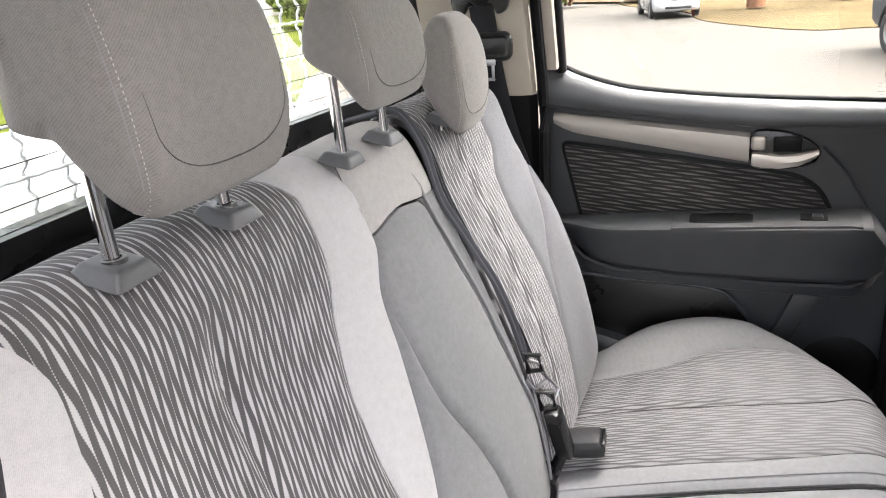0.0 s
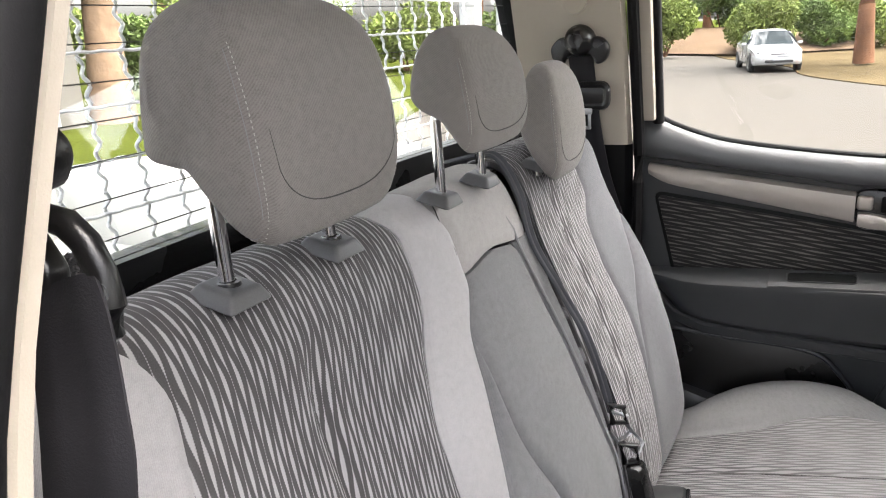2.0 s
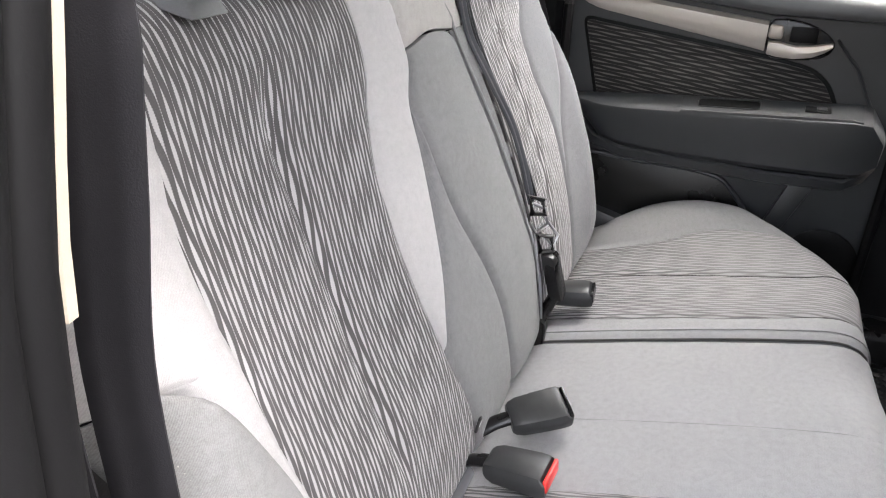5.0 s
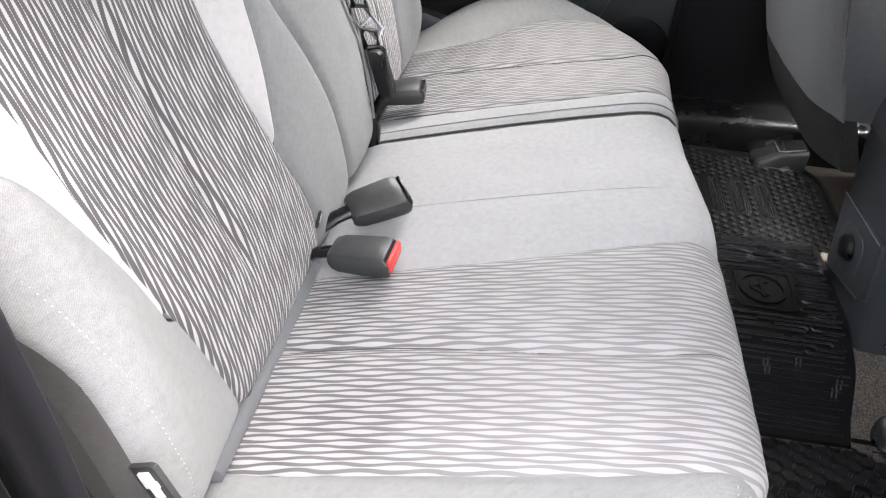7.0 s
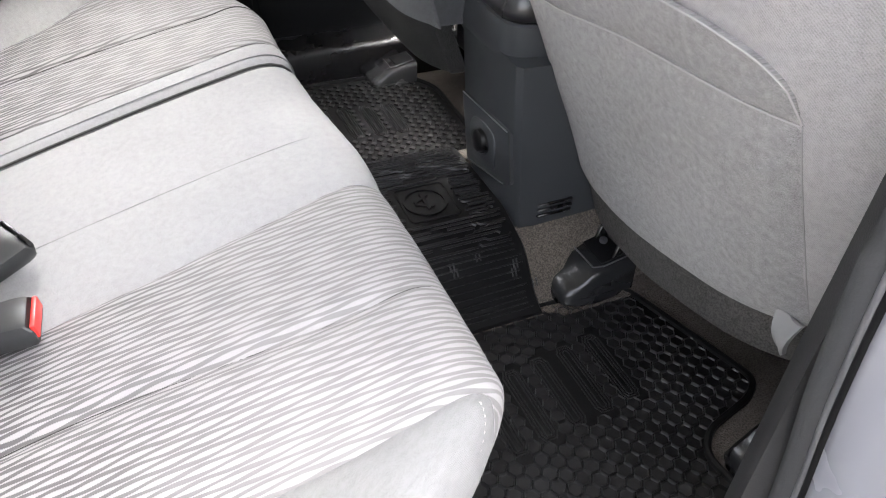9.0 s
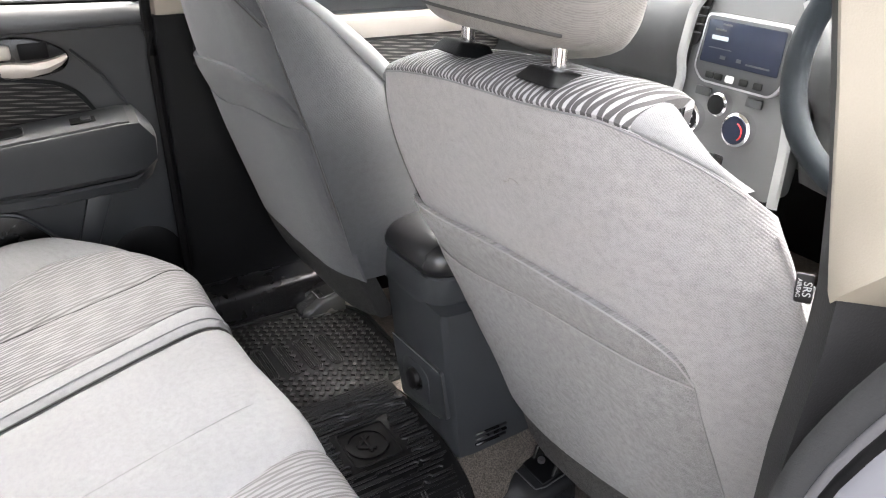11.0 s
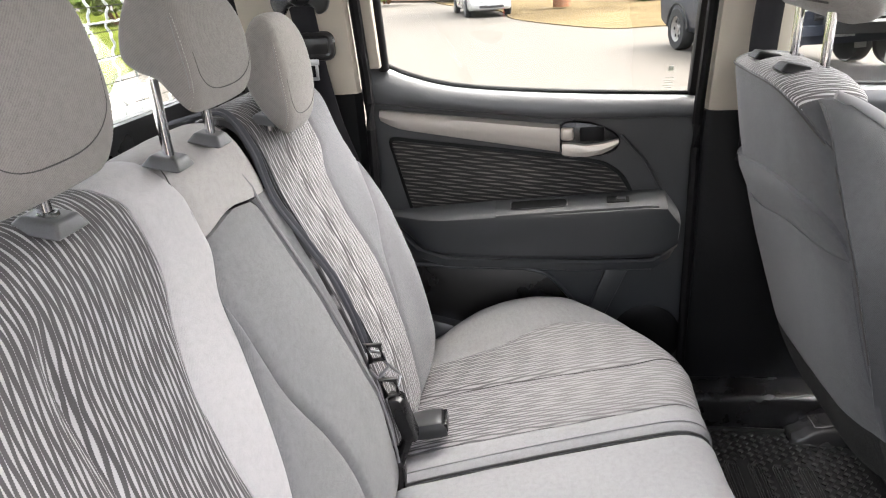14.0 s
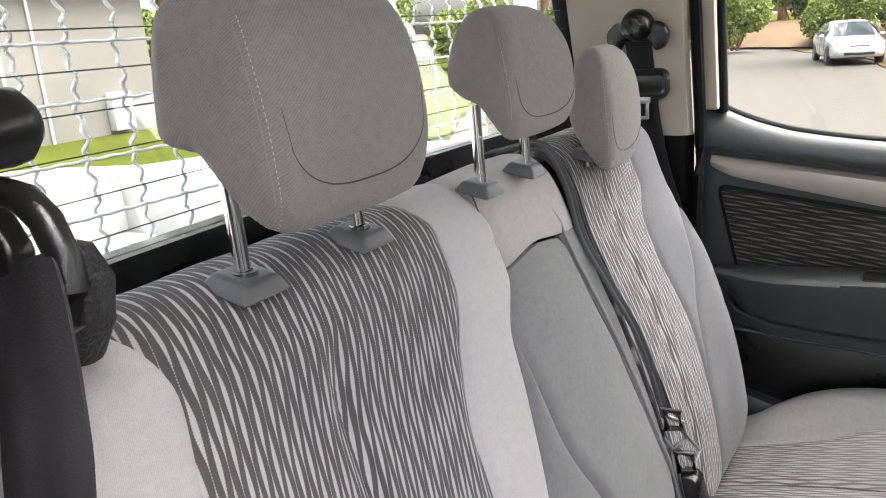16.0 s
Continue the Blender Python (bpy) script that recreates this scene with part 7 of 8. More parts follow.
part("pad", loft([dash_ring(y) for y in np.linspace(-0.71, 0.71, 61)]), DASH_TOP, dash, "soft charcoal dash pad", 60)
part("pad_seam", tube([(1.405 - 0.05 * (y / 0.7) ** 2, y, 0.7315) for y in np.linspace(0.16, 0.69, 20)], 0.0016, 6), MARK_DARK, dash)
glove = part("glove_box", box((0.02, 0.42, 0.13), (1.392, 0.40, 0.478), 0.008, 3, None), PLASTIC_GREY, dash, "charcoal glove box lid")
part("latch", box((0.012, 0.075, 0.022), (1.380, 0.40, 0.495), 0.003, 2), PLASTIC_SOFT, glove, "black glove box latch")


def stack(y, z, lift=0.0):
    """The tilted face of the centre stack."""
    return (1.362 + 0.12 * (z - 0.45) - lift, y, z)


def on_stack(outline, low, high, bevel=0.002):
    b = slab(outline, "x", -high, -low, bevel)
    for v in b.verts:
        v.co.x += stack(0, v.co.z)[0]
    return b


stack_out = [(-0.125, 0.40), (-0.125, 0.52), (-0.120, 0.60), (-0.118, 0.70), (-0.09, 0.755), (0.09, 0.755), (0.118, 0.70), (0.122, 0.60), (0.128, 0.52), (0.126, 0.40)]
part("stack_face", on_stack(rounded(stack_out, 0.02), -0.05, 0.0), SATIN_GREY, dash, "grey centre stack")
for sgn in (-1, 1):
    pts = [(-0.012, sgn * 0.100, 0.742), (-0.012, sgn * 0.126, 0.69), (-0.014, sgn * 0.128, 0.62), (-0.012, sgn * 0.120, 0.575), (-0.010, sgn * 0.130, 0.50), (-0.008, sgn * 0.136, 0.40)]
    fz = curve_fn([(i, *p) for i, p in enumerate(pts)])
    part("silver_edge", tube([Vector(fz(i)) + Vector((stack(0, fz(i)[2])[0], 0, 0)) for i in np.linspace(0, 5, 24)], 0.011, 8, flat=0.6, up=(1, 0, 0)), SATIN, dash, "silver stack edging")
    vent = part("air_vent", on_stack(smooth_loop([(sgn * 0.088, 0.742), (sgn * 0.116, 0.70), (sgn * 0.119, 0.64), (sgn * 0.104, 0.645), (sgn * 0.098, 0.70)], 4), 0.0, 0.006), PLASTIC_SOFT, dash, "tall black air vent")
    for k in range(5):
        part("slat", box((0.012, 0.016, 0.003), (stack(0, 0.66 + 0.015 * k)[0] - 0.006, sgn * (0.109 - 0.002 * k), 0.66 + 0.015 * k), 0.0008, 1), PLASTIC_GREY, vent)
radio = part("radio_frame", on_stack(rounded([(-0.095, 0.600), (-0.078, 0.578), (0.075, 0.578), (0.098, 0.600), (0.092, 0.700), (-0.090, 0.700)], 0.012), 0.0, 0.012), STEEL, dash, "silver radio surround")
part("radio_face", on_stack(rounded([(-0.091, 0.602), (-0.075, 0.582), (0.072, 0.582), (0.093, 0.603), (0.088, 0.696), (-0.086, 0.696)], 0.01), 0.0, 0.0135), PLASTIC_GREY, radio)
scr = part("screen", on_stack(rounded([(-0.082, 0.615), (0.085, 0.615), (0.082, 0.690), (-0.080, 0.690)], 0.004), 0.0, 0.015, 0.001), SCREEN, radio, "dark radio display")
for y, z, w, h in ((0.050, 0.660, 0.036, 0.0072), (0.052, 0.674, 0.024, 0.003), (0.045, 0.642, 0.05, 0.0015), (0.035, 0.628, 0.012, 0.006), (0.0, 0.628, 0.010, 0.006), (-0.04, 0.625, 0.05, 0.003), (0.04, 0.684, 0.02, 0.003)):
    part("display_bar", on_stack([(y - w / 2, z - h / 2), (y + w / 2, z - h / 2), (y + w / 2, z + h / 2), (y - w / 2, z + h / 2)], 0.0145, 0.0155, 0.0), glow("display_glow", (0.2, 0.24, 0.26), 0.12) if h > 0.007 else PLASTIC_GREY, scr)
for y in (0.055, 0.035, 0.01, -0.02, -0.05):
    part("radio_button", on_stack(rounded([(y - 0.009, 0.588), (y + 0.009, 0.588), (y + 0.009, 0.600), (y - 0.009, 0.600)], 0.003), 0.013, 0.0155, 0.001), MARK if y in (0.01,) else PLASTIC, radio)
part("dash_cubby", box((0.10, 0.09, 0.012), (1.455, -0.02, 0.762), 0.004, 2), PLASTIC_GREY, dash, "lidded cubby on the dash top")


def knob(y, z, r, face_mat, label):
    q = Vector(stack(y, z, 0.0))
    m = Matrix.Translation(q) @ pose(0, 0, 0, 0, -84, 0)
    k = part("knob", lathe([(0.0, 0.020), (r * 0.80, 0.020), (r * 0.86, 0.018), (r * 0.90, 0.004), (r * 0.90, 0.0)], 26, m), face_mat, dash, label)
    part("ring", lathe([(r * 0.84, 0.019), (r * 0.98, 0.016), (r, 0.006), (r * 1.02, 0.0), (r * 0.86, 0.0)], 26, m), CHROME, k, "chrome ring")
    return k


kn = knob(0.082, 0.507, 0.030, PLASTIC, "black fan knob")
for a in range(5):
    q = Vector(stack(0.082, 0.507, 0.0205)) + Vector((0, 0.016 * math.cos(a * 1.1 + 0.4), 0.016 * math.sin(a * 1.1 + 0.4)))
    part("mark", box((0.001, 0.005, 0.005), q, 0), MARK, kn)
knob(0.022, 0.545, 0.022, PLASTIC, "black mode knob")
kn = knob(-0.030, 0.511, 0.031, SCREEN, "dark temperature knob")
part("heat_arc", tube([Vector(stack(-0.030, 0.511, 0.021)) + Vector((0, -0.017 * math.cos(a), 0.017 * math.sin(a))) for a in np.linspace(-0.9, 1.2, 12)], 0.0013, 6), RED, kn, "red arc")
for y, z in ((0.068, 0.560), (-0.045, 0.562)):
    part("switch", on_stack(rounded([(y - 0.017, z - 0.008), (y + 0.017, z - 0.008), (y + 0.017, z + 0.008), (y - 0.017, z + 0.008)], 0.003), 0.0, 0.006, 0.0015), PLASTIC_GREY, dash)
part("cubby", on_stack(rounded([(-0.01, 0.425), (0.07, 0.425), (0.07, 0.455), (-0.01, 0.455)], 0.006), 0.0, 0.004), PLASTIC_SOFT, dash, "black open cubby")
part("plug", box((0.05, 0.05, 0.026), (1.335, 0.072, 0.452), 0.008, 3, pose(0, 0, 0, 0, 12, 0)), MARK, dash, "white selector knob")
wiper = solo("wiper", join(tube([(1.86, 0.35, 0.785), (1.84, 0.1, 0.782), (1.83, -0.25, 0.779)], 0.005, 6), tube([(1.87, 0.5, 0.782), (1.85, 0.2, 0.790), (1.86, 0.0, 0.782)], 0.004, 6)), SEAL, "black windscreen wiper resting at the glass foot", "wiper")
cord = solo("hanging_cord", tube([(1.25, -0.09, 1.02), (1.252, -0.088, 0.96), (1.25, -0.091, 0.905), (1.25, -0.094, 0.885)], [0.0012, 0.0012, 0.0018, 0.003], 6), MARK_DARK, "thin dark cord hanging behind the windscreen", "cord")

# steering wheel
wheel = holder("steering_wheel", "black leather steering wheel with pale spokes", "steering wheel", at=(1.19, -0.42, 0.735))
wm = pose(0, 0, 0, 0, -66, 0)
def on_wheel(bm):
    bmesh.ops.transform(bm, matrix=wm, verts=bm.verts)
    return bm
part("rim", on_wheel(tube([(0.185 * math.cos(a), 0.185 * math.sin(a), 0) for a in np.linspace(0, 2 * math.pi, 64, endpoint=False)], 0.0175, 14, True)), LEATHER, wheel, "black leather rim")
part("hub", on_wheel(lathe([(0.0, 0.022), (0.05, 0.02), (0.066, 0.005), (0.06, -0.03)], 24)), PLASTIC, wheel)
for a in (0.2, 2.94, 4.71):
    part("spoke", on_wheel(tube([(0.05 * math.cos(a), 0.05 * math.sin(a), 0.0), (0.178 * math.cos(a), 0.178 * math.sin(a), 0.0)], [0.022, 0.014], 8, flat=0.4)), SILVER, wheel, "pale spoke")
part("column", tube([(0.02, 0, -0.02), (0.25, 0, -0.12)], 0.035, 12), PLASTIC, wheel, "black steering column")


# ---- cage on the tray behind the rear window ----
GROUND = -0.78
cage = holder("wire_cage", "galvanised crimped wire screen behind the rear window", "wire screen")
for i in range(27):
    y = -0.75 + 0.058 * i
    pts = [(-0.545 + 0.0035 * math.cos(z * 2 * math.pi / 0.058), y + 0.0030 * math.sin(z * 2 * math.pi / 0.0215), z) for z in np.arange(0.55, 1.25, 0.0027)]
    part("upright_wire", tube(pts, 0.0025, 6), WIRE, cage)
for k in range(12):
    z = 0.602 + 0.0605 * k
    part("cross_wire", tube([(-0.545, y, z + 0.0006 * math.sin(y * 2 * math.pi / 0.0295)) for y in np.arange(-0.80, 0.84, 0.0074)], 0.0021, 6), WIRE, cage)
for y in (-0.80, 0.80):
    part("cage_post", box((0.04, 0.04, 1.0), (-0.55, y, 0.80), 0.004), POLE, cage, "pale steel cage post")
part("cage_rail", box((0.04, 1.64, 0.04), (-0.55, 0, 0.50), 0.004), POLE, cage, "pale steel cage rail")
tray = solo("ute_tray", join(box((1.75, 1.75, 0.05), (-1.33, 0, 0.30), 0.01), box((1.7, 0.8, 0.40), (-1.33, 0, 0.10), 0.01), box((1.6, 0.03, 0.25), (-1.40, 0.87, 0.42), 0.006), box((1.6, 0.03, 0.25), (-1.40, -0.87, 0.42), 0.006), box((0.03, 1.75, 0.25), (-2.20, 0, 0.42), 0.006)), TRAY, "pale aluminium tray behind the cab", "ute tray")

# ---- the street ----
ground = solo("ground", box((700, 700, 0.2), (0, 0, GROUND - 0.1)), ASPHALT, "pale worn asphalt of a wide street", "road", kind="structure")


def verge(name, outline, mat, h, label, category="grass"):
    ob = solo(name, slab(outline, "z", GROUND - 0.05, GROUND + h, 0.008, 1), mat, label, category, kind="structure")
    return ob


road_edge = [(-34, 70), (-9, 43), (-3.6, 31.5), (-1.2, 26.4), (-0.6, 22.8), (0.7, 20.0), (2.0, 18.3), (3.4, 18.4), (5.6, 16.4), (8.6, 12.6), (12.3, 10.4), (16, 6.5), (20, 0), (25, -10), (60, -40)]
ends = [Vector((*p, 0)) for p in road_edge]
fine = []
for i in range(len(ends) - 1):
    a, b, c, d = ends[max(i - 1, 0)], ends[i], ends[i + 1], ends[min(i + 2, len(ends) - 1)]
    for k in range(5):
        u = k / 5
        q = 0.5 * ((2 * b) + (c - a) * u + (2 * a - 5 * b + 4 * c - d) * u * u + (3 * b - a - 3 * c + d) * u ** 3)
        fine.append((q.x, q.y))
road_edge = fine + [road_edge[-1]]
verge("verge_far", road_edge + [(300, -40), (300, 300), (-34, 300)], GRASS, 0.02, "dry green grass verge beyond the road")
road_edge = [tuple(p) for p in road_edge]
verge("verge_dry", [(x - 0.02, y - 0.03) for x, y in road_edge[:41]] + [(x + 5.0, y + 9) for x, y in road_edge[:41][::-1]], GRASS_DRY, 0.028, "dry straw-coloured grass with fallen leaves")
bank = [(-16, 50), (-7, 36), (-3.0, 33), (1.5, 36), (3, 44), (-4, 52)]
solo("earth_bank", loft([[(x + (-6 - x) * k, y + (43 - y) * k, GROUND + 0.10 + h) for x, y in bank] for k, h in ((0, 0), (0.25, 0.55), (0.55, 0.85), (0.85, 0.95))]), EARTH, "bare brown earth bank under bushes", "bank", kind="structure")
verge("verge_rear", [(-6.2, 9.6), (-7.6, 12.4), (-13, 33), (-60, 60), (-60, -30), (-11, -30), (-9.6, 4.0)], GRASS, 0.10, "green grass behind the parked ute")
verge("driveway", [(-2.6, -9), (-2.6, 5), (-5.4, 9.2), (-8.9, 7.4), (-9.4, 6.2), (-10.9, 5.6), (-12.6, 4.4), (-13, -9)], CONCRETE, 0.105, "pale concrete driveway behind the ute", "driveway")


def leaf_cloud(centres, count, size, seed, squash=0.8):
    """Many small bent leaves scattered through uneven clumps."""
    rng = np.random.default_rng(seed)
    verts, faces = [], []
    for cx, cy, cz, r in centres:
        for _ in range(int(count * r)):
            d = rng.normal(size=3)
            d /= np.linalg.norm(d)
            rr = r * (0.45 + 0.6 * rng.random() ** 0.5)
            p = np.array([cx, cy, cz]) + d * rr * np.array([1, 1, squash])
            a, b = rng.normal(size=3), rng.normal(size=3)
            a /= np.linalg.norm(a)
            b -= a * (a @ b)
            b /= np.linalg.norm(b)
            s = size * (0.6 + 0.8 * rng.random())
            n = np.cross(a, b) * s * 0.25
            k = len(verts)
            verts += [tuple(p - a * s), tuple(p + b * s * 0.45 + n), tuple(p + a * s), tuple(p - b * s * 0.45 + n)]
            faces.append((k, k + 1, k + 2, k + 3))
    me = bpy.data.meshes.new("leaves")
    me.from_pydata(verts, [], faces)
    return me


def tree(x, y, h, r, bark, leaf, label, seed, crown=2.2, spread=1.0, cat="tree", limbs=5, count=420, lsize=0.13):
    rng = random.Random(seed)
    ob = holder("tree" if cat == "tree" else "bush", label, cat, "street trees" if cat == "tree" else "bushes", at=(x, y, GROUND + 0.08))
    lean = (rng.uniform(-0.06, 0.06), rng.uniform(-0.06, 0.06))
    trunk = [(lean[0] * h * t ** 2 + 0.04 * math.sin(t * 7 + seed), lean[1] * h * t ** 2, h * t) for t in np.linspace(0, 1, 9)]
    rad = [r * (1.22 if t == 0 else 1.04 if t < 0.2 else 1.0 - 0.5 * t) for t in np.linspace(0, 1, 9)]
    parts = [tube(trunk, rad, 12)]
    centres = []
    for k in range(limbs):
        a = k * 2.4 + rng.random()
        b = rng.uniform(0.55, 0.95)
        z0 = h * b
        ln = crown * rng.uniform(0.7, 1.2) * spread
        p0 = Vector((lean[0] * h * b ** 2, lean[1] * h * b ** 2, z0))
        p2 = p0 + Vector((math.cos(a) * ln, math.sin(a) * ln, ln * rng.uniform(0.5, 0.9)))
        parts.append(tube([p0, (p0 + p2) / 2 + Vector((0, 0, 0.1 * ln)), p2], [r * 0.4, r * 0.26, r * 0.1], 7))
        centres += [(*p2, crown * rng.uniform(0.45, 0.7)), (*((p0 + p2) / 2 + Vector((0, 0, 0.3))), crown * rng.uniform(0.3, 0.5))]
    top = Vector(trunk[-1])
    centres.append((*top, crown * 0.75))
    part("trunk", join(*parts), bark, ob, "", 60)
    me = leaf_cloud(centres, count, lsize, seed)
    me.materials.append(leaf)
    cr = new("crown", me)
    cr.parent = ob
    return ob


def bush(x, y, w, h, leaf, label, seed, lsize=0.11, count=520):
    rng = random.Random(seed)
    ob = holder("bush", label, "bush", "bushes", at=(x, y, GROUND + 0.08))
    centres = [(rng.uniform(-w, w) * 0.6, rng.uniform(-w, w) * 0.4, h * rng.uniform(0.3, 0.72), min(w, h) * rng.uniform(0.3, 0.5)) for _ in range(8)]
    part("stems", join(*[tube([(c[0] * 0.2, c[1] * 0.2, 0), (c[0] * 0.6, c[1] * 0.6, c[2] * 0.5), (c[0], c[1], c[2])], [0.05, 0.035, 0.015], 6) for c in centres]), BARK, ob)
    me = leaf_cloud(centres, count, lsize, seed, 0.85)
    me.materials.append(leaf)
    cr = new("crown", me)
    cr.parent = ob
    return ob


tree(0.95, 26.2, 7.0, 0.25, BARK, LEAF, "thick reddish gum tree on the far verge", 3, 2.6)
for i, (x, y, w, h) in enumerate(((-13, 42, 3.4, 4.2), (-9.0, 39, 2.6, 3.2), (-5.2, 44, 3.4, 4.6), (-1.5, 40.5, 2.8, 3.2), (1.0, 37.5, 2.2, 2.2), (3.8, 43, 3.2, 4.6), (7.5, 41, 3.0, 4.2), (-18, 50, 4, 6), (11, 44, 3.5, 5))):
    bush(x, y, w, h, LEAF_LIGHT if i % 3 == 1 else LEAF, "dense green shrubs beyond the road", 20 + i, 0.11, 900)
for i, (x, y) in enumerate(((-8, 56), (-2, 60), (5, 57), (12, 60), (-15, 62))):
    tree(x, y, 7 + i % 3, 0.3, BARK, LEAF if i % 2 else LEAF_LIGHT, "tall green tree far behind the street", 40 + i, 3.6, 1.0, "tree", 6, 260, 0.26)
for i, (x, y, w, h) in enumerate(((-6.6, 33.5, 1.7, 2.6), (-2.9, 34.0, 2.0, 2.5), (-0.6, 36.0, 1.6, 2.2))):
    bush(x, y, w, h, LEAF_LIGHT if i < 2 else LEAF, "leafy green shrub at the foot of the bank", 110 + i, 0.085, 1100)
bush(4.6, 28.5, 1.4, 0.9, LEAF_LIGHT, "low green shrub on the dry verge", 60, 0.1)
for i, (x, y) in enumerate(((17, 22), (23, 25), (30, 22), (34, 12), (26, 33))):
    bush(x, y, 2.6, 1.8, LEAF_LIGHT if i % 2 else LEAF, "trimmed green hedge beyond the front verge", 70 + i, 0.15)
# behind the ute
tree(-13.9, 10.75, 6.0, 0.44, BARK_PALE, LEAF_LIGHT, "pale thick gum trunk on the rear verge", 5, 2.4)
for i, (x, y, w, h) in enumerate(((-17.5, 15.5, 2.0, 2.6), (-20, 20, 2.6, 3.6), (-16.5, 21.5, 2.0, 2.8), (-15.5, 27, 2.4, 3.6), (-13.8, 33.5, 2.4, 4.0), (-21, 28, 3, 5), (-11.5, 38, 2.4, 3.4), (-23, 16, 2.5, 3.2))):
    bush(x, y, w, h, LEAF_LIGHT if i % 2 else LEAF, "bright green garden shrubs behind the ute", 80 + i, 0.14)
for i, (x, y) in enumerate(((-26, 24), (-24, 34), (-19, 42), (-30, 16))):
    tree(x, y, 8, 0.3, BARK, LEAF_LIGHT if i % 2 else LEAF, "tall green tree behind the gardens", 95 + i, 3.4, 1.0, "tree", 6, 260, 0.24)
tree(-30, 42, 8, 0.35, BARK, LEAF, "tall green tree behind the gardens", 99, 4.2, 1.0, "tree", 6, 260, 0.28)
pole = solo("street_pole", lathe([(0.14, 0), (0.14, 0.4), (0.11, 0.5), (0.10, 6.5), (0.0, 6.55)], 14, pose(-9.6, 22.5, GROUND)), POLE, "pale painted street pole on the verge", "pole")

house = holder("house", "tan rendered house with a white meter box", "house", at=(-14.0, 3.9, GROUND))
part("wall", box((0.3, 11, 3.2), (0, 0.6, 1.6), 0.02), WALL_TAN, house, "tan rendered wall")
part("wall", box((6, 0.3, 3.2), (-3.1, 6.0, 1.6), 0.02), WALL_TAN, house, "tan rendered wall")
part("roof", loft([[(0.7, y, 3.1), (0.7, y, 3.25), (-4, y, 5.2), (-8.5, y, 3.25), (-8.5, y, 3.1)] for y in (-5.6, 6.9)]), ROOF, house, "brown tiled roof")
mb = part("meter_box", box((0.25, 0.46, 0.76), (0.25, 5.1, 0.56), 0.02), POLE, house, "white metal meter box")
part("box_door", box((0.02, 0.38, 0.66), (0.38, 5.1, 0.56), 0.01), CAR_WHITE, mb)
for y in (2.9, 3.6):
    part("pipe", tube([(0.18, y, 0), (0.18, y, 3.1)], 0.03, 8), POLE, house)


# ---- parked vehicles ----
def wheel_of(parent, x, y, r, w, side, rim=ALLOY, tyre=TYRE):
    m = pose(x, y, r, 90 * (-side), 0, 0)
    t = part("wheel", lathe([(r * 0.62, -w / 2), (r * 0.95, -w / 2), (r, -w * 0.36), (r, w * 0.36), (r * 0.95, w / 2), (r * 0.62, w / 2), (r * 0.60, w * 0.3), (r * 0.60, -w * 0.3)], 26, m), tyre, parent, "black tyre")
    hub = [(0.0, w * 0.36), (r * 0.16, w * 0.38), (r * 0.2, w * 0.30), (r * 0.5, w * 0.34), (r * 0.61, w * 0.46), (r * 0.63, w * 0.3), (r * 0.60, -w * 0.2), (0, -w * 0.2)]
    rm = part("rim", lathe(hub, 26, m), rim, t, "pale wheel rim")
    for k in range(6):
        a = k * math.pi / 3
        b = lathe([(0.0, w * 0.352), (r * 0.08, w * 0.352), (r * 0.08, w * 0.31), (0, w * 0.30)], 8, m @ pose(r * 0.38 * math.cos(a), r * 0.38 * math.sin(a), 0))
        part("rim_hole", b, TYRE, rm)
    return t


def car_body(stations, n_side=8):
    """A shell from stations: x, half width at sill, at belt, at roof, z of sill, belt and roof."""
    rings = []
    for x, ws, wb, wr, zs, zb, zr in stations:
        half = [(ws * 0.92, zs), (ws, zs + 0.10), (wb * 1.01, zs + 0.6 * (zb - zs)), (wb, zb), (wr + 0.3 * (wb - wr), zb + 0.72 * (zr - zb)), (wr * 0.93, zr - 0.015), (wr * 0.5, zr)]
        ring = [(x, -a, z) for a, z in half] + [(x, a, z) for a, z in half[::-1]]
        rings.append(ring)
    return loft(rings)


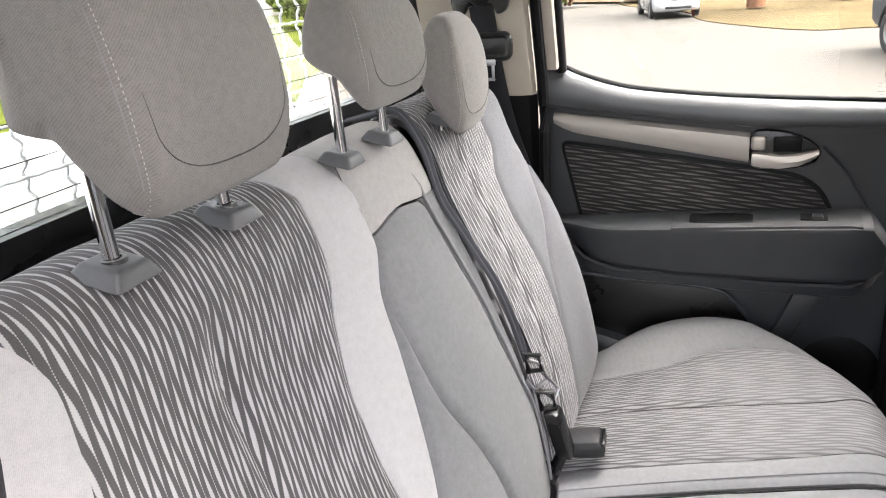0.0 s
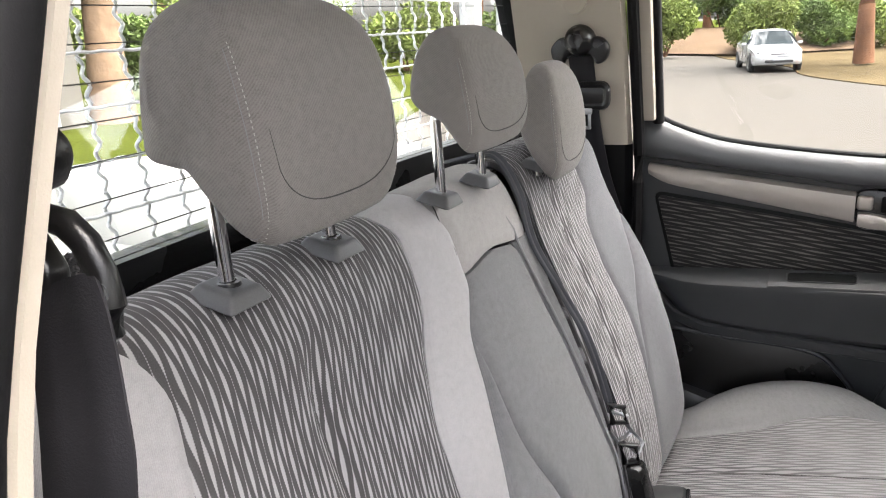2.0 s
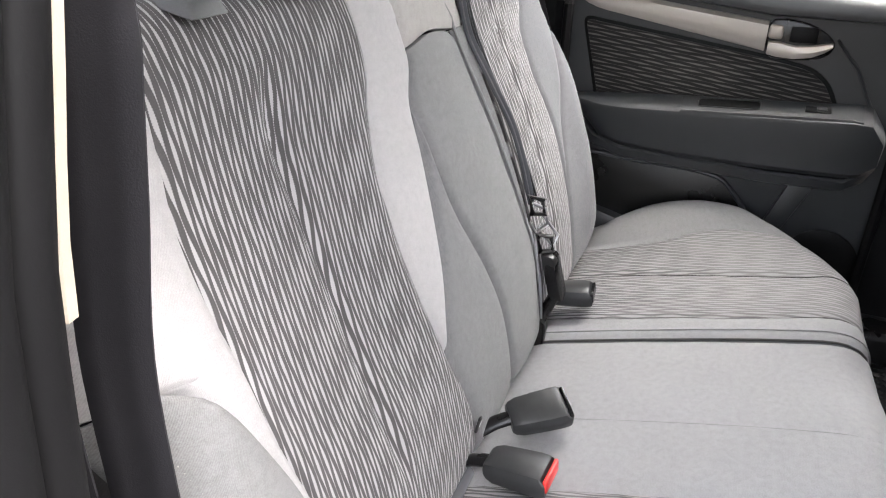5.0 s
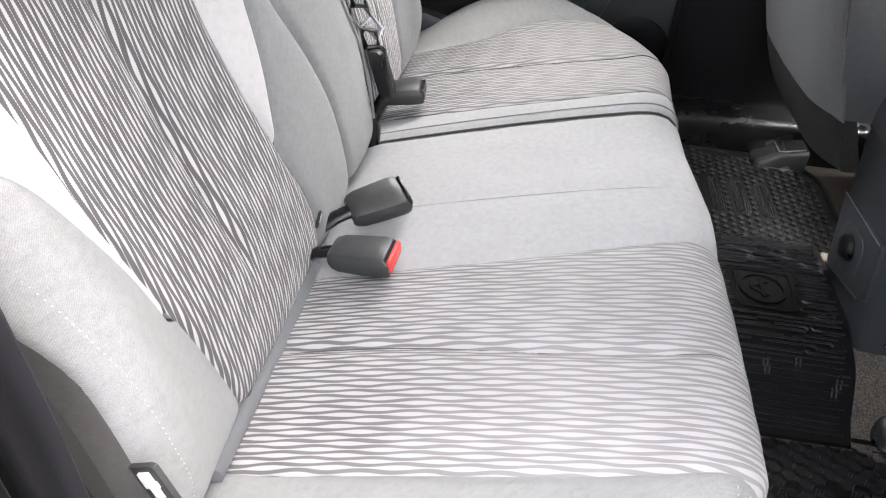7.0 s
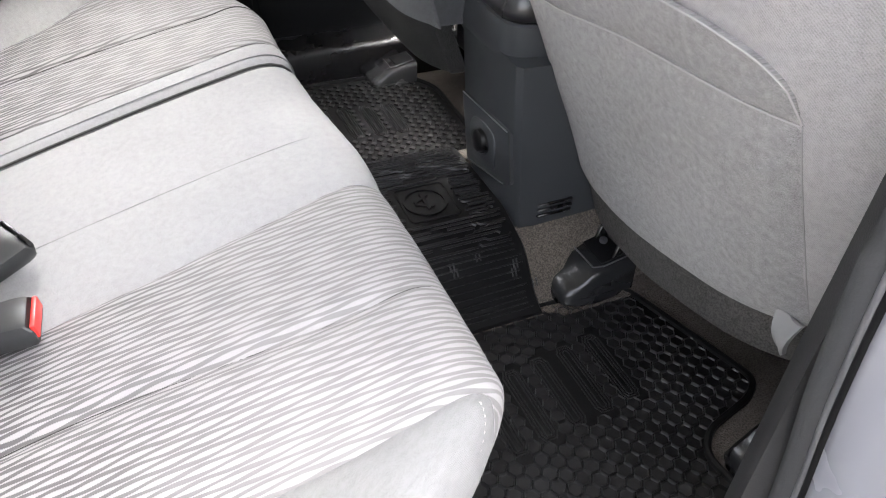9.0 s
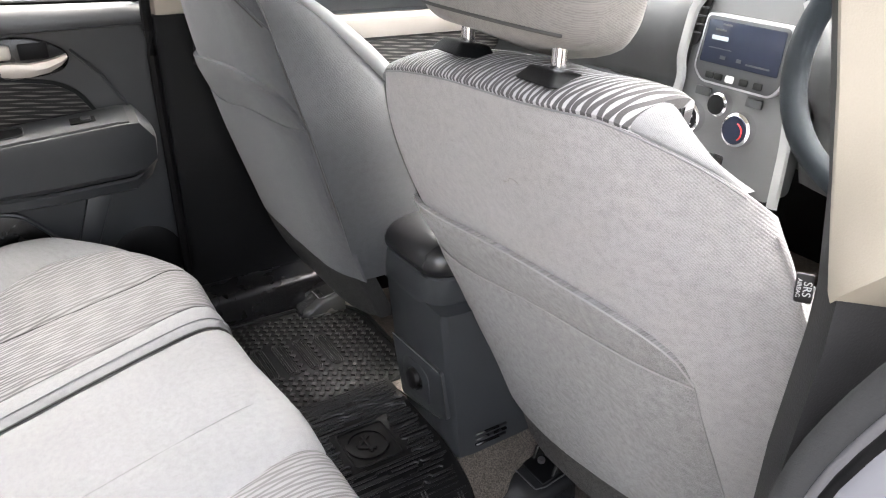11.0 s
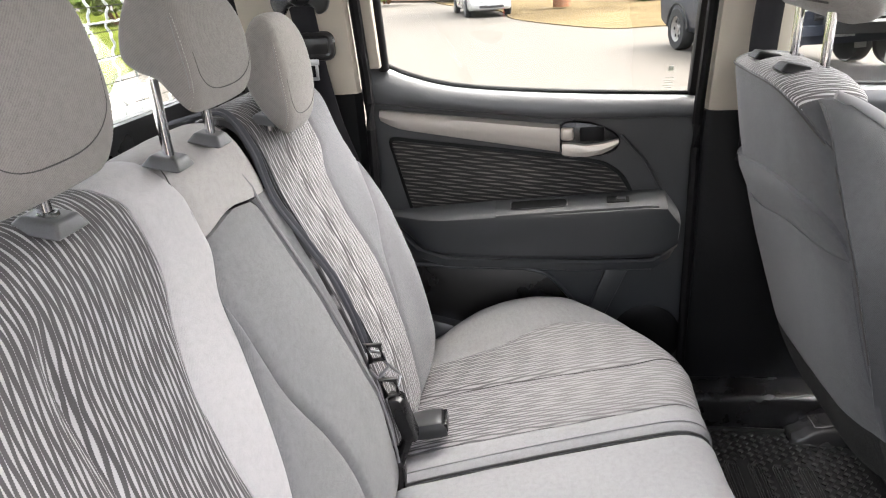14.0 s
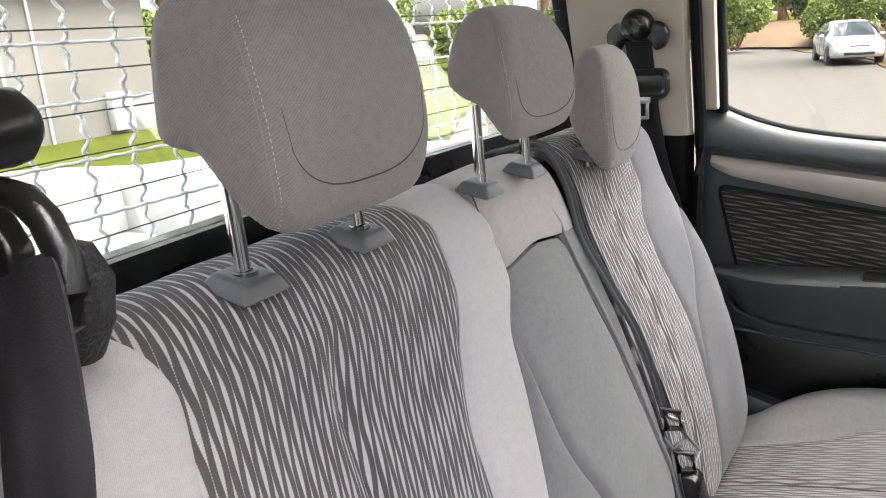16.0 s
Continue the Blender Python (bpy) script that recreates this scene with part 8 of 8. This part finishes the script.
def sedan(m, label):
    ob = holder("car", label, "car", "parked cars")
    ob.matrix_basis = m
    S = [(-2.26, 0.62, 0.66, 0.58, 0.42, 0.74, 0.84), (-2.18, 0.76, 0.78, 0.64, 0.30, 0.84, 0.95), (-1.7, 0.82, 0.84, 0.64, 0.24, 0.90, 0.99), (-1.35, 0.83, 0.84, 0.60, 0.22, 0.91, 1.12), (-0.85, 0.84, 0.845, 0.56, 0.22, 0.91, 1.36), (-0.4, 0.84, 0.845, 0.555, 0.22, 0.905, 1.415), (0.0, 0.84, 0.845, 0.555, 0.22, 0.90, 1.42), (0.42, 0.84, 0.84, 0.56, 0.22, 0.89, 1.36), (0.92, 0.84, 0.83, 0.60, 0.22, 0.865, 1.06), (1.16, 0.83, 0.82, 0.66, 0.22, 0.83, 0.90), (1.6, 0.82, 0.80, 0.62, 0.23, 0.765, 0.84), (1.95, 0.79, 0.77, 0.58, 0.25, 0.69, 0.765), (2.14, 0.72, 0.71, 0.54, 0.28, 0.62, 0.69), (2.24, 0.60, 0.61, 0.46, 0.33, 0.54, 0.60)]
    part("body", car_body(S), CAR_WHITE, ob, "white painted body", 55)
    for sy in (-1, 1):
        for x0, x1 in ((-0.98, -0.10), (-0.02, 0.70)):
            top = lambda x: min(1.33, 1.38 - max(0, x - 0.30) * 0.66 - max(0, -0.62 - x) * 0.55)
            part("side_window", loft([[(x, sy * 0.852, 0.93), (x, sy * (0.60 + 0.25 * (1.42 - top(x)) / 0.5), top(x)), (x, sy * (0.56 + 0.25 * (1.42 - top(x)) / 0.5), top(x)), (x, sy * 0.80, 0.93)] for x in np.linspace(x0, x1, 7)]), CAR_GLASS, ob, "dark side window")
        part("door_gap", tube([(-0.06, sy * 0.853, 0.90), (-0.06, sy * 0.853, 0.34)], 0.006, 5), TYRE, ob)
        part("door_gap", tube([(0.82, sy * 0.846, 0.86), (0.74, sy * 0.853, 0.34)], 0.006, 5), TYRE, ob)
        for x in (-1.36, 1.36):
            part("wheel_arch", lathe([(0.0, 0.02), (0.345, 0.02), (0.345, -0.05), (0.0, -0.05)], 24, pose(x, sy * 0.805, 0.32, -90 * sy, 0, 0)), TYRE, ob, "dark wheel arch")
            wheel_of(ob, x, sy * 0.765, 0.30, 0.19, sy)
        part("mirror", box((0.12, 0.16, 0.10), (0.70, sy * 0.93, 0.94), 0.03, 3), CAR_WHITE, ob)
        part("headlight", loft([superring(1.99, sy * 0.56, z, 0.16 * k, 0.15 * k, 16) for z, k in ((0.60, 0.9), (0.63, 1.04), (0.685, 0.96), (0.71, 0.7))]), GUIDE, ob, "grey headlight")
    part("windscreen", loft([[(0.46, y, 1.375 - 0.05 * abs(y)), (0.49, y, 1.378 - 0.05 * abs(y)), (1.14, y * 1.22, 0.925 - 0.03 * abs(y)), (1.10, y * 1.22, 0.90 - 0.03 * abs(y))] for y in np.linspace(-0.54, 0.54, 9)]), CAR_GLASS, ob, "dark windscreen")
    part("rear_window", loft([[(-0.84, y, 1.35), (-0.86, y, 1.37), (-1.38, y * 1.2, 1.11), (-1.36, y * 1.2, 1.08)] for y in np.linspace(-0.50, 0.50, 7)]), CAR_GLASS, ob, "dark rear window")
    part("grille", box((0.06, 0.56, 0.07), (2.205, 0, 0.615), 0.02, 2), TYRE, ob, "dark grille")
    part("air_intake", box((0.06, 0.9, 0.09), (2.235, 0, 0.385), 0.02, 2), TYRE, ob, "dark air intake")
    part("number_plate", box((0.012, 0.37, 0.11), (2.255, 0, 0.46), 0.005), POLE, ob, "pale blank plate")
    part("bumper_line", box((0.03, 1.10, 0.014), (2.235, 0, 0.545), 0.006), TYRE, ob)
    return ob


sedan(pose(-1.75, 25.6, GROUND, 0, 0, -76) @ Matrix.Scale(0.86, 4), "white sedan parked at the far kerb")


def wagon(m, paint, label):
    ob = holder("car", label, "car", "parked cars")
    ob.matrix_basis = m
    S = [(-2.35, 0.80, 0.82, 0.66, 0.55, 1.02, 1.62), (-2.30, 0.88, 0.90, 0.70, 0.42, 1.05, 1.78), (-1.2, 0.90, 0.92, 0.72, 0.36, 1.06, 1.84), (0.2, 0.90, 0.92, 0.72, 0.36, 1.05, 1.83), (0.62, 0.90, 0.92, 0.70, 0.36, 1.05, 1.74), (1.12, 0.90, 0.91, 0.76, 0.38, 1.04, 1.22), (1.95, 0.88, 0.88, 0.70, 0.42, 0.98, 1.10), (2.22, 0.82, 0.82, 0.62, 0.50, 0.86, 0.98), (2.28, 0.74, 0.74, 0.6, 0.56, 0.8, 0.9)]
    part("body", car_body(S), paint, ob, "dark blue body", 30)
    for sy in (-1, 1):
        for x0, x1 in ((-2.0, -1.15), (-1.05, -0.25), (-0.17, 0.72)):
            part("side_window", loft([[(x, sy * 0.925, 1.10), (x, sy * 0.79, 1.66 - max(0, x - 0.3) * 0.9), (x, sy * 0.74, 1.66 - max(0, x - 0.3) * 0.9), (x, sy * 0.88, 1.10)] for x in np.linspace(x0, x1, 4)]), CAR_GLASS, ob, "dark side window")
        for x in (-1.40, 1.42):
            wheel_of(ob, x, sy * 0.82, 0.39, 0.25, sy)
            part("wheel_flare", tube([(x + 0.47 * math.cos(a), sy * 0.91, 0.39 + 0.47 * math.sin(a)) for a in np.linspace(0.05, 3.09, 14)], 0.035, 6), TYRE, ob, "black wheel flare")
        part("headlight", box((0.08, 0.26, 0.18), (2.235, sy * 0.58, 0.82), 0.03, 3), CHROME, ob, "clear headlight")
    part("windscreen", loft([[(0.66, y, 1.74), (0.68, y, 1.745), (1.14, y * 1.15, 1.26), (1.11, y * 1.15, 1.24)] for y in np.linspace(-0.62, 0.62, 6)]), CAR_GLASS, ob, "dark windscreen")
    part("bumper", loft([[(2.20, y, 0.40), (2.36 - 0.12 * abs(y) ** 3, y, 0.42), (2.42 - 0.14 * abs(y) ** 3, y, 0.55), (2.38 - 0.14 * abs(y) ** 3, y, 0.68), (2.2, y, 0.70)] for y in np.linspace(-0.88, 0.88, 13)]), paint, ob, "dark blue bumper")
    part("grille", box((0.05, 0.78, 0.18), (2.275, 0, 0.84), 0.02), TYRE, ob, "black grille")
    for z in (0.80, 0.87):
        part("grille_bar", box((0.03, 0.76, 0.025), (2.30, 0, z), 0.006), CHROME, ob, "chrome grille bar")
    part("number_plate", box((0.012, 0.37, 0.12), (2.43, 0, 0.58), 0.005), POLE, ob, "pale blank plate")
    return ob


wagon(pose(3.84, 12.7, GROUND, 0, 0, -77) @ Matrix.Scale(0.95, 4), CAR_BLUE, "dark blue four-wheel drive with a chrome-barred grille")


def truck(m, label):
    ob = holder("truck", label, "truck", "parked cars")
    ob.matrix_basis = m
    part("tray_floor", box((3.6, 1.9, 0.10), (-0.2, 0, 0.90), 0.01), TRAY, ob)
    for sy in (-1, 1):
        part("side_panel", box((3.6, 0.04, 0.34), (-0.2, sy * 0.95, 1.10), 0.008), TRAY, ob, "ribbed pale tray side")
        for k in range(4):
            part("rib", box((3.6, 0.02, 0.02), (-0.2, sy * 0.975, 0.98 + 0.08 * k), 0.004), TRAY, ob)
        part("rope_rail", tube([(-1.95, sy * 0.98, 0.80), (1.55, sy * 0.98, 0.80)], 0.02, 6), TRAY, ob, "rope rail")
        for k in range(8):
            part("bracket", box((0.04, 0.03, 0.16), (-1.85 + 0.48 * k, sy * 0.965, 0.86), 0.004), TRAY, ob)
        for x in (-0.85, 2.15):
            wheel_of(ob, x, sy * 0.78, 0.335, 0.22, sy, DUSTY, TYRE_DUSTY)
        part("mudguard", tube([(-0.85 + 0.50 * math.cos(a), sy * 0.80, 0.34 + 0.46 * math.sin(a)) for a in np.linspace(0.9, 3.3, 14)], 0.08, 6, flat=0.16, up=(0, 1, 0)), DUSTY, ob, "grey mudguard")
        part("side_window", box((0.75, 0.03, 0.42), (1.95, sy * 0.86, 1.42), 0.05), CAR_GLASS, ob, "dark side window")
    part("tailgate", box((0.04, 1.9, 0.34), (-2.0, 0, 1.10), 0.008), TRAY, ob, "pale tailgate")
    part("chassis", box((4.6, 0.7, 0.2), (0.3, 0, 0.68), 0.02), TYRE, ob, "black chassis")
    part("axle", tube([(-0.85, -0.7, 0.36), (-0.85, 0.7, 0.36)], 0.07, 8), TYRE, ob)
    part("tool_box", box((0.5, 0.35, 0.3), (0.2, -0.72, 0.62), 0.02), TYRE, ob)
    part("cab", loft([[(x, -w, 0.45), (x, -w * 1.02, 1.0), (x, -w * 0.88, zt), (x, w * 0.88, zt), (x, w * 1.02, 1.0), (x, w, 0.45)] for x, w, zt in ((1.48, 0.86, 1.78), (2.3, 0.87, 1.80), (2.75, 0.87, 1.15), (3.3, 0.84, 1.02), (3.6, 0.78, 0.9))]), CAR_WHITE, ob, "white cab")
    part("headboard", join(*[tube([(1.5, y, 1.0), (1.5, y, 1.75)], 0.025, 6) for y in np.linspace(-0.9, 0.9, 6)], tube([(1.5, -0.9, 1.75), (1.5, 0.9, 1.75)], 0.03, 6)), TRAY, ob, "pale headboard bars")
    return ob


truck(pose(6.05, 10.05, GROUND, 0, 0, -8), "white flat-tray truck parked by the kerb")
red_car = holder("car", "small red car far down the street", "car", "parked cars")
red_car.matrix_basis = pose(-13.5, 36, GROUND + 0.1, 0, 0, 20)
part("body", car_body([(-2.1, 0.7, 0.75, 0.6, 0.4, 0.8, 1.0), (-1.6, 0.85, 0.86, 0.62, 0.25, 0.9, 1.35), (0.3, 0.85, 0.86, 0.6, 0.22, 0.9, 1.45), (1.0, 0.85, 0.85, 0.66, 0.22, 0.85, 1.0), (2.0, 0.75, 0.72, 0.55, 0.3, 0.62, 0.72)]), CAR_RED, red_car, "red painted body")
for sy in (-1, 1):
    for x in (-1.3, 1.3):
        wheel_of(red_car, x, sy * 0.78, 0.3, 0.2, sy)
